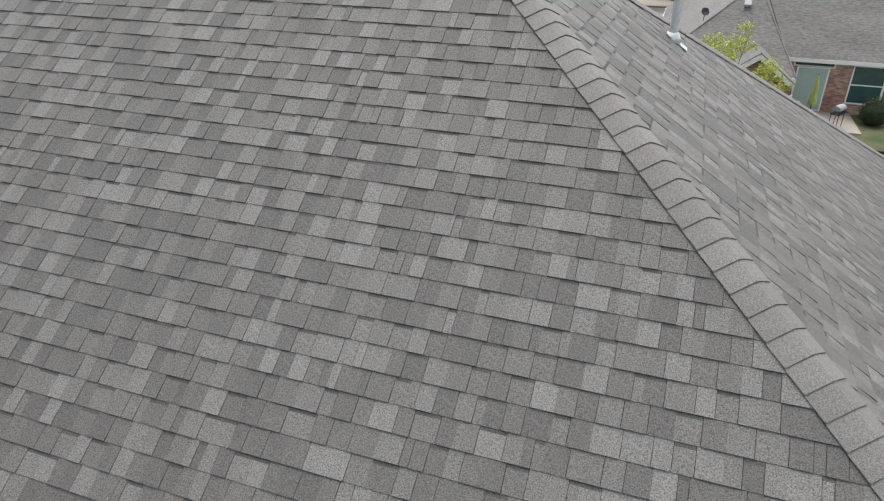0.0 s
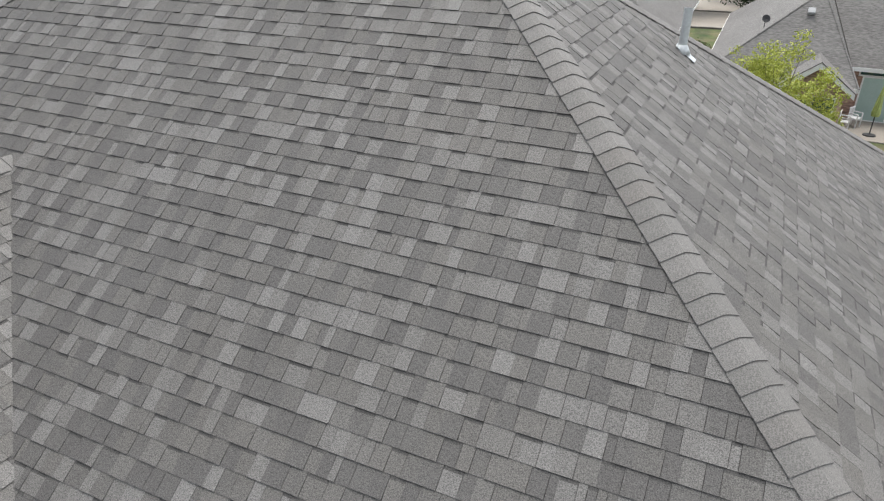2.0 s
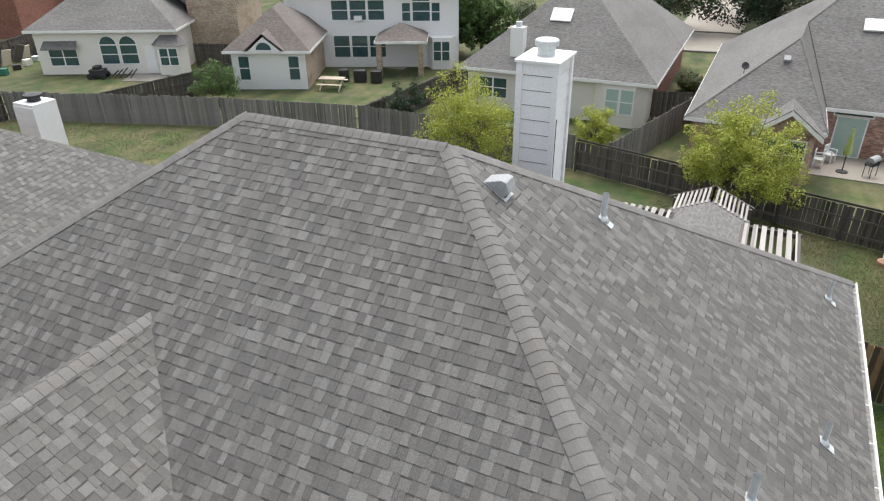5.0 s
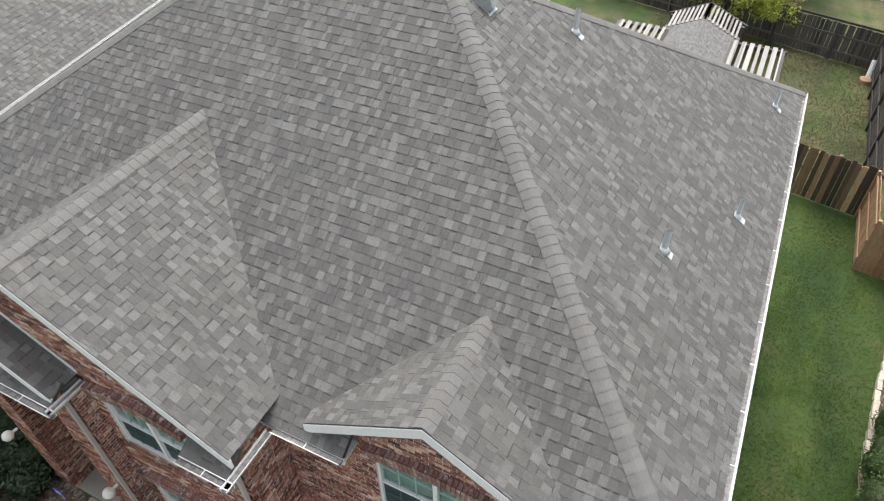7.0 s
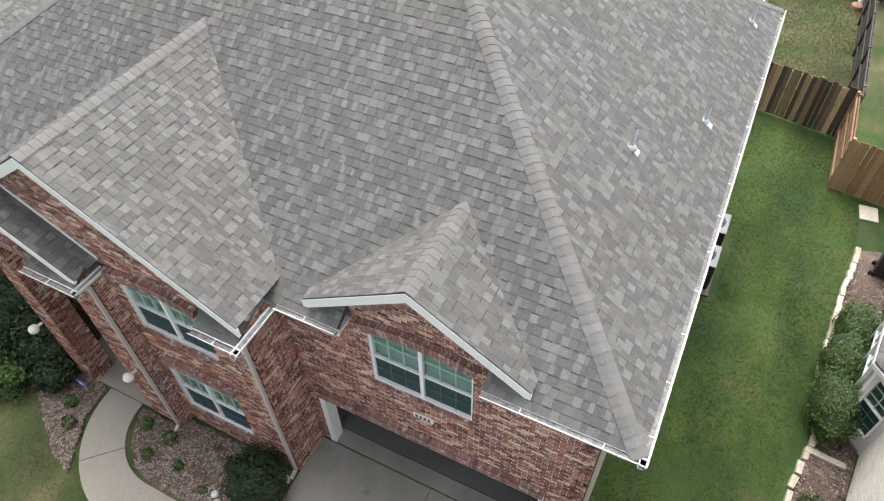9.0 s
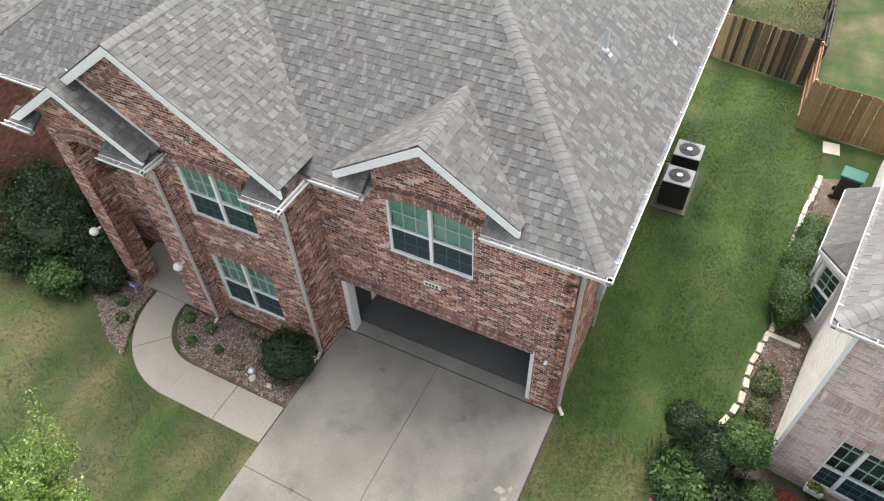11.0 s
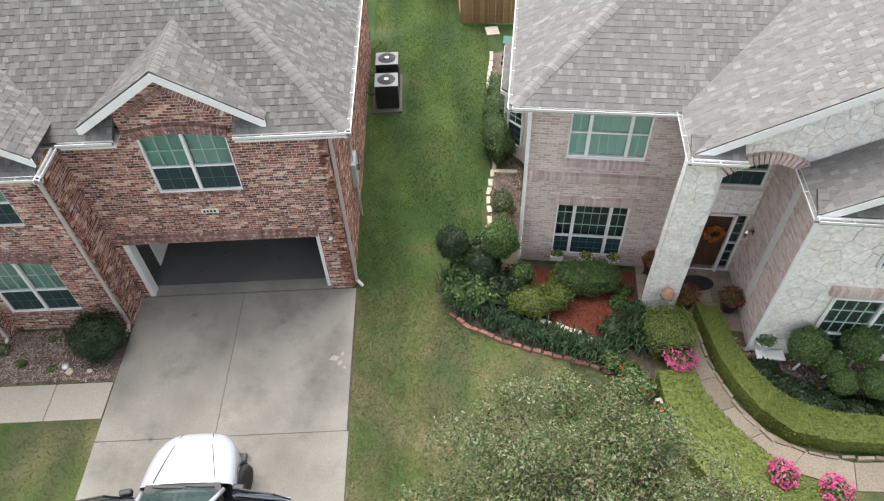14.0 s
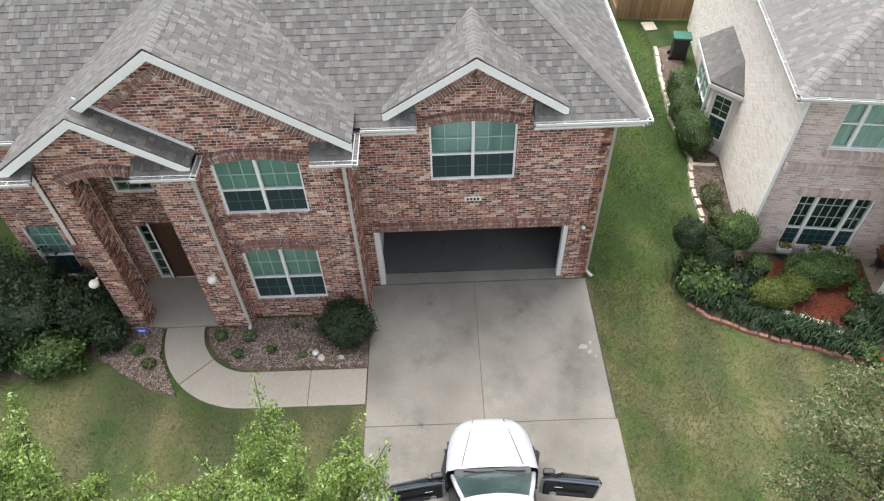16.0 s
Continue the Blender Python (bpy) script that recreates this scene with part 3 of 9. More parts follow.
def masonry(house, name, p0, e, out, length, height, holes=(), region=None, gable=None, seed=0, core=m_mortar, field=m_brick, piece=m_brick_piece, singles=None, thick=0.22, unit=(0.205, 0.0687), z0=0.0, label=""):
    """A brick wall from p0 along e: a mortar core with openings through it, and bricks proud of it."""
    rng = random.Random(seed)
    p0, e, out = Vector(p0), Vector(e), Vector(out)
    g = Geo()
    xs = sorted({0.0, length, *[min(max(h[i], 0), length) for h in holes for i in (0, 2)]})
    zs = sorted({z0, height, *[min(max(h[i], z0), height) for h in holes for i in (1, 3)]})
    for x0, x1 in zip(xs, xs[1:]):
        for q0, q1 in zip(zs, zs[1:]):
            if any(h[0] < (x0 + x1) / 2 < h[2] and h[1] < (q0 + q1) / 2 < h[3] for h in holes):
                continue
            g.prism([p0 + e * x0 + Z * q0, p0 + e * x1 + Z * q0, p0 + e * x1 + Z * q1, p0 + e * x0 + Z * q1], -out * thick)
    if gable:
        g.prism([p0 + e * a + Z * b for a, b in gable], -out * thick)
    wall = part(name, g, core, house, label)
    bm = bmesh.new()
    bm.from_mesh(wall.data)
    bmesh.ops.remove_doubles(bm, verts=bm.verts, dist=0.002)
    bm.to_mesh(wall.data)
    bm.free()
    geo, made = Geo(), 0
    ul, uh = unit
    areas = [[(0, z0), (length, z0), (length, height), (0, height)]] if region is None else [region]
    if gable:
        areas.append(gable)
    single = None
    turn = Matrix((e, -out, Z)).transposed().to_4x4()
    for area in areas:
        lo, hi = min(p[1] for p in area), max(p[1] for p in area)
        left, right = min(p[0] for p in area), max(p[0] for p in area)
        for row in range(int(lo / uh), int(hi / uh) + 1):
            b0, b1 = row * uh + 0.0065, (row + 1) * uh - 0.0065
            a = left - ul + (ul / 2 if row % 2 else 0)
            while a < right:
                spans = [(a + 0.006, a + ul - 0.006)]
                a += ul
                for h in holes:
                    if h[1] < (b0 + b1) / 2 < h[3]:
                        spans = [t for u in spans for t in ((u[0], min(u[1], h[0])), (max(u[0], h[2]), u[1])) if t[1] - t[0] > 0.02]
                for u0, u1 in spans:
                    cells = [(u0, b0), (u1, b0), (u1, b1), (u0, b1)]
                    cells = clip_to(cells, area)
                    if len(cells) < 3:
                        continue
                    proud = 0.003 + rng.random() * 0.003
                    if singles and made < 300 and len(cells) == 4 and cells[1][0] - cells[0][0] > ul - 0.0125 and abs(u1 - u0 - ul + 0.012) < 1e-6 and abs(cells[2][1] - cells[0][1] - uh + 0.013) < 1e-6 and singles(p0 + e * u0 + Z * b0):
                        if single is None:
                            single = mesh_of("brick", Geo().soup([(0, 0, 0), (ul - 0.012, 0, 0), (ul - 0.012, 0, uh - 0.013), (0, 0, uh - 0.013), (0.002, -0.005, 0.002), (ul - 0.014, -0.005, 0.002), (ul - 0.014, -0.005, uh - 0.015), (0.002, -0.005, uh - 0.015)],
                                [(4, 5, 6, 7), (0, 1, 5, 4), (1, 2, 6, 5), (2, 3, 7, 6), (3, 0, 4, 7)]), piece)
                        ob = new("brick", single)
                        ob.parent = wall
                        ob.matrix_local = Matrix.Translation(p0 + e * u0 + Z * b0) @ turn
                        made += 1
                        continue
                    k, n = len(cells), len(geo.v)
                    for x, y in cells:
                        geo.v.append(tuple(p0 + e * x + Z * y))
                    for x, y in cells:
                        geo.v.append(tuple(p0 + e * x + Z * y + out * proud))
                    geo.f.append(tuple(range(n + k, n + 2 * k)))
                    geo.f += [(n + i, n + (i + 1) % k, n + k + (i + 1) % k, n + k + i) for i in range(k)]
    part("brick_field", geo, field, wall, kind="stuff")
    return wall


def soldiers(wall, p0, e, out, a0, a1, z, high=0.2, rise=0.0, field=m_brick_arch, width=0.067, fill=0.0):
    """Upright bricks over an opening, along a flat or a segmental arch."""
    p0, e, out = Vector(p0), Vector(e), Vector(out)
    n = max(int((a1 - a0) / width), 1)
    w = (a1 - a0) / n
    me = mesh_of("arch_brick", Geo().prism([(-w / 2 + 0.004, 0.014, 0), (w / 2 - 0.004, 0.014, 0), (w / 2 - 0.003, 0.014, high), (-w / 2 + 0.003, 0.014, high)], (0, -0.12, 0)), field)
    turn = Matrix((e, -out, Z)).transposed().to_4x4()
    half = (a1 - a0) / 2
    if rise:
        bed = Geo()
        for i in range(n):
            x0, x1 = i * w - half, (i + 1) * w - half
            h0, h1 = [z + rise * (1 - (x / half) ** 2) for x in (x0, x1)]
            bed.prism([p0 + e * (a0 + half + x0) + Z * (h0 + 0.01) + out * 0.012, p0 + e * (a0 + half + x1) + Z * (h1 + 0.01) + out * 0.012, p0 + e * (a0 + half + x1) + Z * max(h1 + high - 0.01, fill) + out * 0.012, p0 + e * (a0 + half + x0) + Z * max(h0 + high - 0.01, fill) + out * 0.012], -out * 0.1)
        part("arch_bed", bed, m_mortar_n if field is m_brick_n_piece else m_mortar, wall)
    for i in range(n):
        u = (i + 0.5) * w - half
        lift = rise * (1 - (u / half) ** 2)
        lean = math.degrees(math.atan(-2 * rise * u / half / half)) if rise else 0
        ob = new("arch_brick", me)
        ob.parent = wall
        ob.matrix_local = Matrix.Translation(p0 + e * (a0 + half + u) + Z * (z + lift) + out * 0.022) @ turn @ pose(0, 0, 0, 0, -lean, 0)


def window(house, p0, e, out, a0, a1, z0, z1, lights=2, grid=(4, 2), rise=0.0, screen=True, blinds=True, split=0.5, label="", sill=True, trim=m_white, pane_material=None, depth=0.07, bars=0.014, grille=m_bar, slats=m_blind):
    """A sash window in its opening: frame, glazing bars, panes, blinds behind the upper sash, a dark screen on the lower."""
    p0, e, out = Vector(p0), Vector(e), Vector(out)
    turn = Matrix((e, -out, Z)).transposed().to_4x4()
    m = Matrix.Translation(p0) @ turn
    w, h = a1 - a0, z1 - z0
    fw = 0.04
    back = 1 if depth > 0 else 0

    def top(x):
        u = (x - a0 - w / 2) / (w / 2)
        return z1 + rise * (1 - u * u)

    g = Geo()
    g.box(a0, depth - 0.04, z0, a0 + fw, depth + 0.05, z1)
    g.box(a1 - fw, depth - 0.04, z0, a1, depth + 0.05, z1)
    g.box(a0, depth - 0.05, z0, a1, depth + 0.05, z0 + fw)
    steps = 8 if rise else 1
    for i in range(steps):
        x0, x1 = a0 + w * i / steps, a0 + w * (i + 1) / steps
        g.prism([(x0, depth - 0.04, top(x0) - fw), (x1, depth - 0.04, top(x1) - fw), (x1, depth - 0.04, top(x1) + 0.01), (x0, depth - 0.04, top(x0) + 0.01)], (0, 0.09, 0))
    for i in range(1, lights):
        x = a0 + w * i / lights
        g.box(x - 0.034, depth - 0.045, z0, x + 0.034, depth + 0.05, top(x) - 0.01)
    zm = z0 + h * split
    g.box(a0 + fw, depth - 0.03, zm - 0.018, a1 - fw, depth + 0.05, zm + 0.018)
    frame_ob = part("window", g, trim, house, label)
    frame_ob.matrix_local = m
    bar, bar_low = Geo(), Geo()
    cols, rows = grid
    for light in range(lights):
        x0, x1 = a0 + w * light / lights + 0.05, a0 + w * (light + 1) / lights - 0.05
        for c in range(1, cols):
            x = x0 + (x1 - x0) * c / cols
            bar.box(x - bars / 2, depth - 0.012, zm, x + bars / 2, depth + 0.012, top(x) - fw)
            bar_low.box(x - bars / 2, depth - 0.012, z0 + fw, x + bars / 2, depth + 0.012, zm)
        for r in range(1, rows * 2):
            if r != rows:
                zz = z0 + (zm - z0) * r / rows if r < rows else zm + (z1 - zm) * (r - rows) / rows
                (bar_low if r < rows else bar).box(x0, depth - 0.012, zz - bars / 2, x1, depth + 0.012, zz + bars / 2)
    for q, low in ((bar, False), (bar_low, True)):
        if q.v:
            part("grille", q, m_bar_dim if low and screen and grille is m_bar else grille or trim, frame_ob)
    for light in range(lights):
        x0, x1 = a0 + w * light / lights + 0.04, a0 + w * (light + 1) / lights - 0.04
        for lower in (True, False):
            q0, q1 = (z0 + 0.03, zm - 0.01) if lower else (zm + 0.01, max(top(x0), top(x1)) if rise else z1 - 0.03)
            pane = part("pane", Geo().box(x0, depth + 0.014, q0, x1, depth + 0.02, q1), pane_material or m_glass, frame_ob)
            pane.visible_shadow = False
            if lower and screen:
                part("insect_screen", Geo().box(x0, depth + 0.003, q0, x1, depth + 0.007, q1), m_screen, frame_ob, "dark insect screen")
            if blinds and (not lower or blinds == "both"):
                s = Geo()
                for i in range(int((q1 - q0) / 0.06)):
                    zz = q0 + 0.06 * i
                    s.prism([(x0, depth + 0.026 + 0.034 * back, zz), (x1, depth + 0.026 + 0.034 * back, zz), (x1, depth + 0.03 + 0.05 * back, zz + 0.052), (x0, depth + 0.03 + 0.05 * back, zz + 0.052)], (0, 0.003, 0))
                part("blind", s, slats, frame_ob, "pale slatted blind")
    # Dark board behind the panes, coloured to stand for an unlit room.
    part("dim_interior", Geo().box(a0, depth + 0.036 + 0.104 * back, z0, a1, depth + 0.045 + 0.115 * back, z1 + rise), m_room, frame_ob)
    if sill:
        part("window_sill", Geo().prism([(a0 - 0.02, -0.01, z0 - 0.03), (a0 - 0.02, depth + 0.03, z0 - 0.03), (a0 - 0.02, depth + 0.03, z0), (a0 - 0.02, -0.01, z0 - 0.012)], (w + 0.04, 0, 0)), trim, frame_ob)
    return frame_ob


def gutter(house, a, b, side, name="gutter", hangers=True, material=m_white):
    """An open trough from a to b; side points away from the roof."""
    a, b, side = Vector(a), Vector(b), Vector(side).normalized()
    d = (b - a).normalized()
    prof = [(0, 0), (0, -0.11), (0.08, -0.11), (0.12, 0), (0.108, 0), (0.072, -0.1), (0.012, -0.1), (0.012, 0)]
    g = Geo().prism([a + side * x + Z * z for x, z in prof], b - a)
    ob = part(name, g, material, house)
    # The strip's grey stands for the shade down inside the trough.
    part("gutter_silt", Geo().prism([a + side * x + Z * z for x, z in ((0.012, -0.1), (0.085, -0.1), (0.1, -0.045), (0.012, -0.045))], b - a), m_painted_shade, ob, "grey painted shade in the gutter")
    if hangers:
        n = max(int((b - a).length / 0.9), 1)
        for i in range(n):
            c = a + d * ((i + 0.5) * (b - a).length / n)
            part("gutter_strap", Geo().prism([c - d * 0.006 - Z * 0.006, c + d * 0.006 - Z * 0.006, c + d * 0.006 + side * 0.11 - Z * 0.006, c - d * 0.006 + side * 0.11 - Z * 0.006], (0, 0, 0.008)), material, ob)
    return ob


def downspout(house, pts, material=m_spout, w=0.075, d=0.055):
    g = Geo()
    pts = [Vector(p) for p in pts]
    for p, q in zip(pts, pts[1:]):
        way = (q - p).normalized()
        u = way.cross(Z)
        u = Vector((1, 0, 0)) if u.length < 0.1 else u.normalized()
        v = way.cross(u).normalized()
        p2, q2 = p - way * 0.02, q + way * 0.02
        g.prism([p2 + u * w / 2 + v * d / 2, p2 - u * w / 2 + v * d / 2, p2 - u * w / 2 - v * d / 2, p2 + u * w / 2 - v * d / 2], q2 - p2)
    return part("downspout", g, material, house, "beige metal downspout")


def rake(house, a, b, high=0.19, thick=0.05, out=(0, -1, 0), material=m_white, drop=0.0):
    """A sloping board under a gable's edge."""
    a, b, out = Vector(a), Vector(b), Vector(out)
    a, b = a - out * (thick - 0.012) - Z * 0.03, b - out * (thick - 0.012) - Z * 0.03
    return part("rake_board", Geo().prism([a - Z * drop, b - Z * drop, b - Z * (high + drop), a - Z * (high + drop)], out * thick), material, house)


def rake_bricks(wall, a, b, y, high=0.19, width=0.068, field=m_brick_arch):
    """A row of bricks on edge under a gable's slope, from a to b (x and z of the upper edge)."""
    a, b = Vector((a[0], y, a[1])), Vector((b[0], y, b[1]))
    d = (b - a).normalized()
    down = Vector((d.z, 0, -d.x))
    down = -down if down.z > 0 else down
    n = int((b - a).length / width)
    me = mesh_of("rake_brick", Geo().prism([(0.005, 0, 0), (width - 0.005, 0, 0), (width - 0.005, 0, high), (0.005, 0, high)], (0, -0.012, 0)), field)
    bed = part("rake_bed", Geo().prism([a, b, b + down * high, a + down * high], (0, -0.008, 0)), m_mortar, wall)
    for i in range(n):
        p = a + d * width * i
        ob = new("rake_brick", me)
        ob.parent = bed
        ob.matrix_local = Matrix(((d.x, 0, down.x, p.x), (0, 1, 0, p.y - 0.004), (d.z, 0, down.z, p.z), (0, 0, 0, 1)))


def sill_bricks(wall, x0, x1, y, z):
    """Bricks on edge, sloping out under a window."""
    n = int((x1 - x0) / 0.07)
    w = (x1 - x0) / n
    me = mesh_of("sill_brick", Geo().prism([(0.004, 0.05, 0.0), (0.004, -0.035, -0.025), (0.004, -0.035, -0.1), (0.004, 0.05, -0.1)], (w - 0.008, 0, 0)), m_brick_arch)
    for i in range(n):
        ob = new("sill_brick", me)
        ob.parent = wall
        ob.matrix_local = Matrix.Translation((x0 + w * i, y, z))


def valley(house, a, b):
    """The dark cut where two shingled slopes meet."""
    a, b = Vector(a), Vector(b)
    side = (b - a).cross(Z).normalized() * 0.012
    part("valley", Geo().prism([a - side, a + side, b + side, b - side], (0, 0, 0.02)), m_felt, house, "dark cut valley between roof slopes")


# ---- ground ----
g = Geo()
rng = random.Random(3)
R = 900.0
g.soup([(-R, -R, 0), (R, -R, 0), (R, R, 0), (-R, R, 0)], [(0, 1, 2, 3)])
ground = solid("ground", g, m_lawn, "mown lawn, green between the houses and dry in front", "lawn", kind="structure")

# ---- the brick house ----
E0, YE, XE, SL, XL, RUN, RUNX = 5.46, -0.38, 0.52, 0.716, -15.3, 6.0, 6.07
YR, ZR, YB = YE + RUN, E0 + RUN * SL, 12.3
SLX = SL * RUN / RUNX
RUNL = 6.35
SLL = SL * RUN / RUNL
COSL, SINL = 1 / math.hypot(1, SLL), SLL / math.hypot(1, SLL)
COSX, SINX = 1 / math.hypot(1, SLX), SLX / math.hypot(1, SLX)
COS, SIN = 1 / math.hypot(1, SL), SL / math.hypot(1, SL)
UPL = RUN / COS
# the eave breaks off either side of the window gable
GL, GR, CUT = -4.17, -1.76, 4 * 0.143 * COS
YC, ZC = YE + CUT, E0 + CUT * SL
house = thing("brick_house", "two-storey red brick house with grey shingle roof and open garage", "house")
CUTX, CUTL = CUT * RUNX / RUN, CUT * RUNL / RUN
roof = deck(house, "roof", [
    [(XL, YE, E0), (GL, YE, E0), (GL, YC, ZC), (XL + CUTL, YC, ZC)],
    [(GR, YE, E0), (XE, YE, E0), (XE - CUTX, YC, ZC), (GR, YC, ZC)],
    [(XL + CUTL, YC, ZC), (XE - CUTX, YC, ZC), (XE - RUNX, YR, ZR), (XL + RUNL, YR, ZR)],
    [(XE, YE, E0), (XE, YB, E0), (XE - RUNX, YR, ZR)],
    [(XL, YB, E0), (XL, YE, E0), (XL + RUNL, YR, ZR)],
    [(XE, YB, E0), (XL, YB, E0), (XL + RUNL, YR, ZR), (XE - RUNX, YR, ZR)]], "grey-brown laminated asphalt shingles")
W = XE - XL
FRONT = (XL, YE, E0), (1, 0, 0), (0, COS, SIN)
shingles(roof, *FRONT, [(0, 0), (GL - XL, 0), (GL - XL, 0.572), (CUTL, 0.572)], 31)
shingles(roof, *FRONT, [(GR - XL, 0), (W, 0), (W - CUTX, 0.572), (GR - XL, 0.572)], 32)
shingles(roof, *FRONT, [(CUTL, 0.572), (W - CUTX, 0.572), (W - RUNX, UPL), (RUNL, UPL)], 1, singles=lambda p: -5.9 < p.x < -3.2 and 2.3 < p.y < 4.2)
shingles(roof, (XE, YE, E0), (0, 1, 0), (-COSX, 0, SINX), [(0, 0), (YB - YE, 0), (RUN, RUNX / COSX)], 2, singles=lambda p: 3.2 < p.y < 5.4 and p.x < -2.0)
shingles(roof, (XL, YB, E0), (0, -1, 0), (COSL, 0, SINL), [(0, 0), (YB - YE, 0), (YB - YE - RUN, RUNL / COSL)], 3)
caps(roof, (XE, YE, E0), (XE - RUNX, YR, ZR), (0, -COS, -SIN), (COSX, 0, -SINX))
caps(roof, (XL, YE, E0), (XL + RUNL, YR, ZR), (0, -COS, -SIN), (-COS, 0, -SIN))
caps(roof, (XE, YB, E0), (XE - RUNX, YR, ZR), (COSX, 0, -SINX), (0, COS, -0.6))
caps(roof, (XE - RUNX, YR, ZR), (XL + RUNL, YR, ZR), (0, -COS, -SIN), (0, COS, -SIN))

# large gable on the left block, its left slope running on over the entry
GS = 0.66
gc, gs = 1 / math.hypot(1, GS), GS / math.hypot(1, GS)
GX, GZ = -8.65, 7.84


def gz(x):
    return GZ - GS * abs(x - GX)


X1, X2, X3, YF1, YF2 = -5.4, -10.35, -12.25, -1.15, -1.45
roof_1 = deck(house, "gable_roof", [
    [(X1, YF1, gz(X1)), (X1, 0.15, gz(X1)), (GX, 3.1, GZ), (GX, YF1, GZ)],
    [(X2, 1.6, gz(X2)), (X2, YF1, gz(X2)), (GX, YF1, GZ), (GX, 3.1, GZ)],
    [(X3, -0.2, gz(X3)), (X3, YF2, gz(X3)), (X2, YF2, gz(X2)), (X2, 1.6, gz(X2))],
    [(-8.5, YF2, gz(X2) - GS * (X2 + 8.5) * -1), (-8.5, -0.92, gz(X2) - GS * (X2 + 8.5) * -1), (X2, -0.92, gz(X2)), (X2, YF2, gz(X2))]], "shingled front gable roof")
L1, L2, L3 = (X1 - GX) / gc, (X2 - X3) / gc, (GX - X3) / gc
shingles(roof_1, (X1, YF1, gz(X1)), (0, 1, 0), (-gc, 0, gs), [(0, 0), (1.3, 0), (4.25, L1), (0, L1)], 4)
shingles(roof_1, (X3, 4, gz(X3)), (0, -1, 0), (gc, 0, gs), [(4.2, 0), (4 - YF2, 0), (4 - YF2, L2), (2.4, L2)], 5)
shingles(roof_1, (X3, 4, gz(X3)), (0, -1, 0), (gc, 0, gs), [(2.4, L2), (4 - YF1, L2), (4 - YF1, L3), (0.9, L3)], 6)
ze = gz(X2) - GS * (-8.5 - X2)
shingles(roof_1, (-8.5, YF2, ze), (0, 1, 0), (-gc, 0, gs), [(0, 0), (0.53, 0), (0.53, (-8.5 - X2) / gc), (0, (-8.5 - X2) / gc)], 7)
caps(roof_1, (GX, YF1, GZ), (GX, 3.05, GZ), (gc, 0, -gs), (-gc, 0, -gs))
for a, b in (((X1, YF1, gz(X1)), (GX, YF1, GZ)), ((X2, YF1, gz(X2)), (GX, YF1, GZ)), ((X3, YF2, gz(X3)), (X2, YF2, gz(X2))), ((-8.5, YF2, ze), (X2, YF2, gz(X2)))):
    rake(house, a, b)
# white flashing where the entry roof meets the gable wall
rake(house, (-8.5, -0.935, ze + 0.12), (X2, -0.935, gz(X2) + 0.12), 0.1, 0.015)

# small gable over the garage window
HX, HZ, HS, HW = -2.96, 6.9, 0.635, 1.88
hc, hs = 1 / math.hypot(1, HS), HS / math.hypot(1, HS)
hz = HZ - HS * HW
yb_r, yb_e = YE + (HZ - E0) / SL + 0.08, YE + (hz - E0) / SL + 0.08
roof_2 = deck(house, "gable_roof", [
    [(HX + HW, -0.26, hz), (HX + HW, yb_e, hz), (HX, yb_r, HZ), (HX, -0.26, HZ)],
    [(HX - HW, yb_e, hz), (HX - HW, -0.26, hz), (HX, -0.26, HZ), (HX, yb_r, HZ)]], "small shingled gable roof over a window")
LH = HW / hc
shingles(roof_2, (HX + HW, -0.26, hz), (0, 1, 0), (-hc, 0, hs), [(0, 0), (yb_e + 0.26, 0), (yb_r + 0.26, LH), (0, LH)], 8)
shingles(roof_2, (HX - HW, yb_r, hz), (0, -1, 0), (hc, 0, hs), [(yb_r - yb_e, 0), (yb_r + 0.26, 0), (yb_r + 0.26, LH), (0, LH)], 9)
caps(roof_2, (HX, -0.26, HZ), (HX, yb_r - 0.1, HZ), (hc, 0, -hs), (-hc, 0, -hs))
for side in (1, -1):
    rake(house, (HX + side * HW, -0.26, hz), (HX, -0.26, HZ))


def pent(x0, x1, y0, y1, z, seed):
    """A narrow shingled return at the foot of a gable."""
    up = 0.6 * (y1 - y0)
    r = deck(house, "roof_return", [[(x0, y0, z), (x1, y0, z), (x1, y1, z + up), (x0, y1, z + up)]], "narrow shingled roof return", thick=0.05)
    k = math.hypot(y1 - y0, up)
    shingles(r, (x0, y0, z), (1, 0, 0), (0, (y1 - y0) / k, up / k), [(0, 0), (x1 - x0, 0), (x1 - x0, k), (0, k)], seed)


pent(-6.25, -5.42, -1.3, -0.92, 5.36, 11)
pent(-9.65, -8.5, -1.55, -1.2, 5.36, 12)
pent(-12.3, -11.55, -1.55, -1.2, 5.36, 13)

# walls
TOP = 5.3
brickish = dict(core=m_mortar, field=m_brick, piece=m_brick_piece)
gh = HZ - 0.14
wall_a = masonry(house, "front_wall", (-5.6, 0, 0), (1, 0, 0), (0, -1, 0), 5.6, TOP, [(0.22, -1, 4.98, 2.13), (1.68, 3.63, 3.55, 5.31)],
    gable=[(1.43, TOP), (3.84, TOP), (3.84, gh - HS * 1.2), (2.62, gh), (1.43, gh - HS * 1.2)], seed=21, singles=lambda p: p.x > -2.0 and 2.0 < p.z < 5.0, label="red and whitewashed brick wall")
soldiers(wall_a, (-5.6, 0, 0), (1, 0, 0), (0, -1, 0), 0.22, 4.98, 2.13)
soldiers(wall_a, (-5.6, 0, 0), (1, 0, 0), (0, -1, 0), 1.62, 3.61, 5.2, 0.21, 0.14)
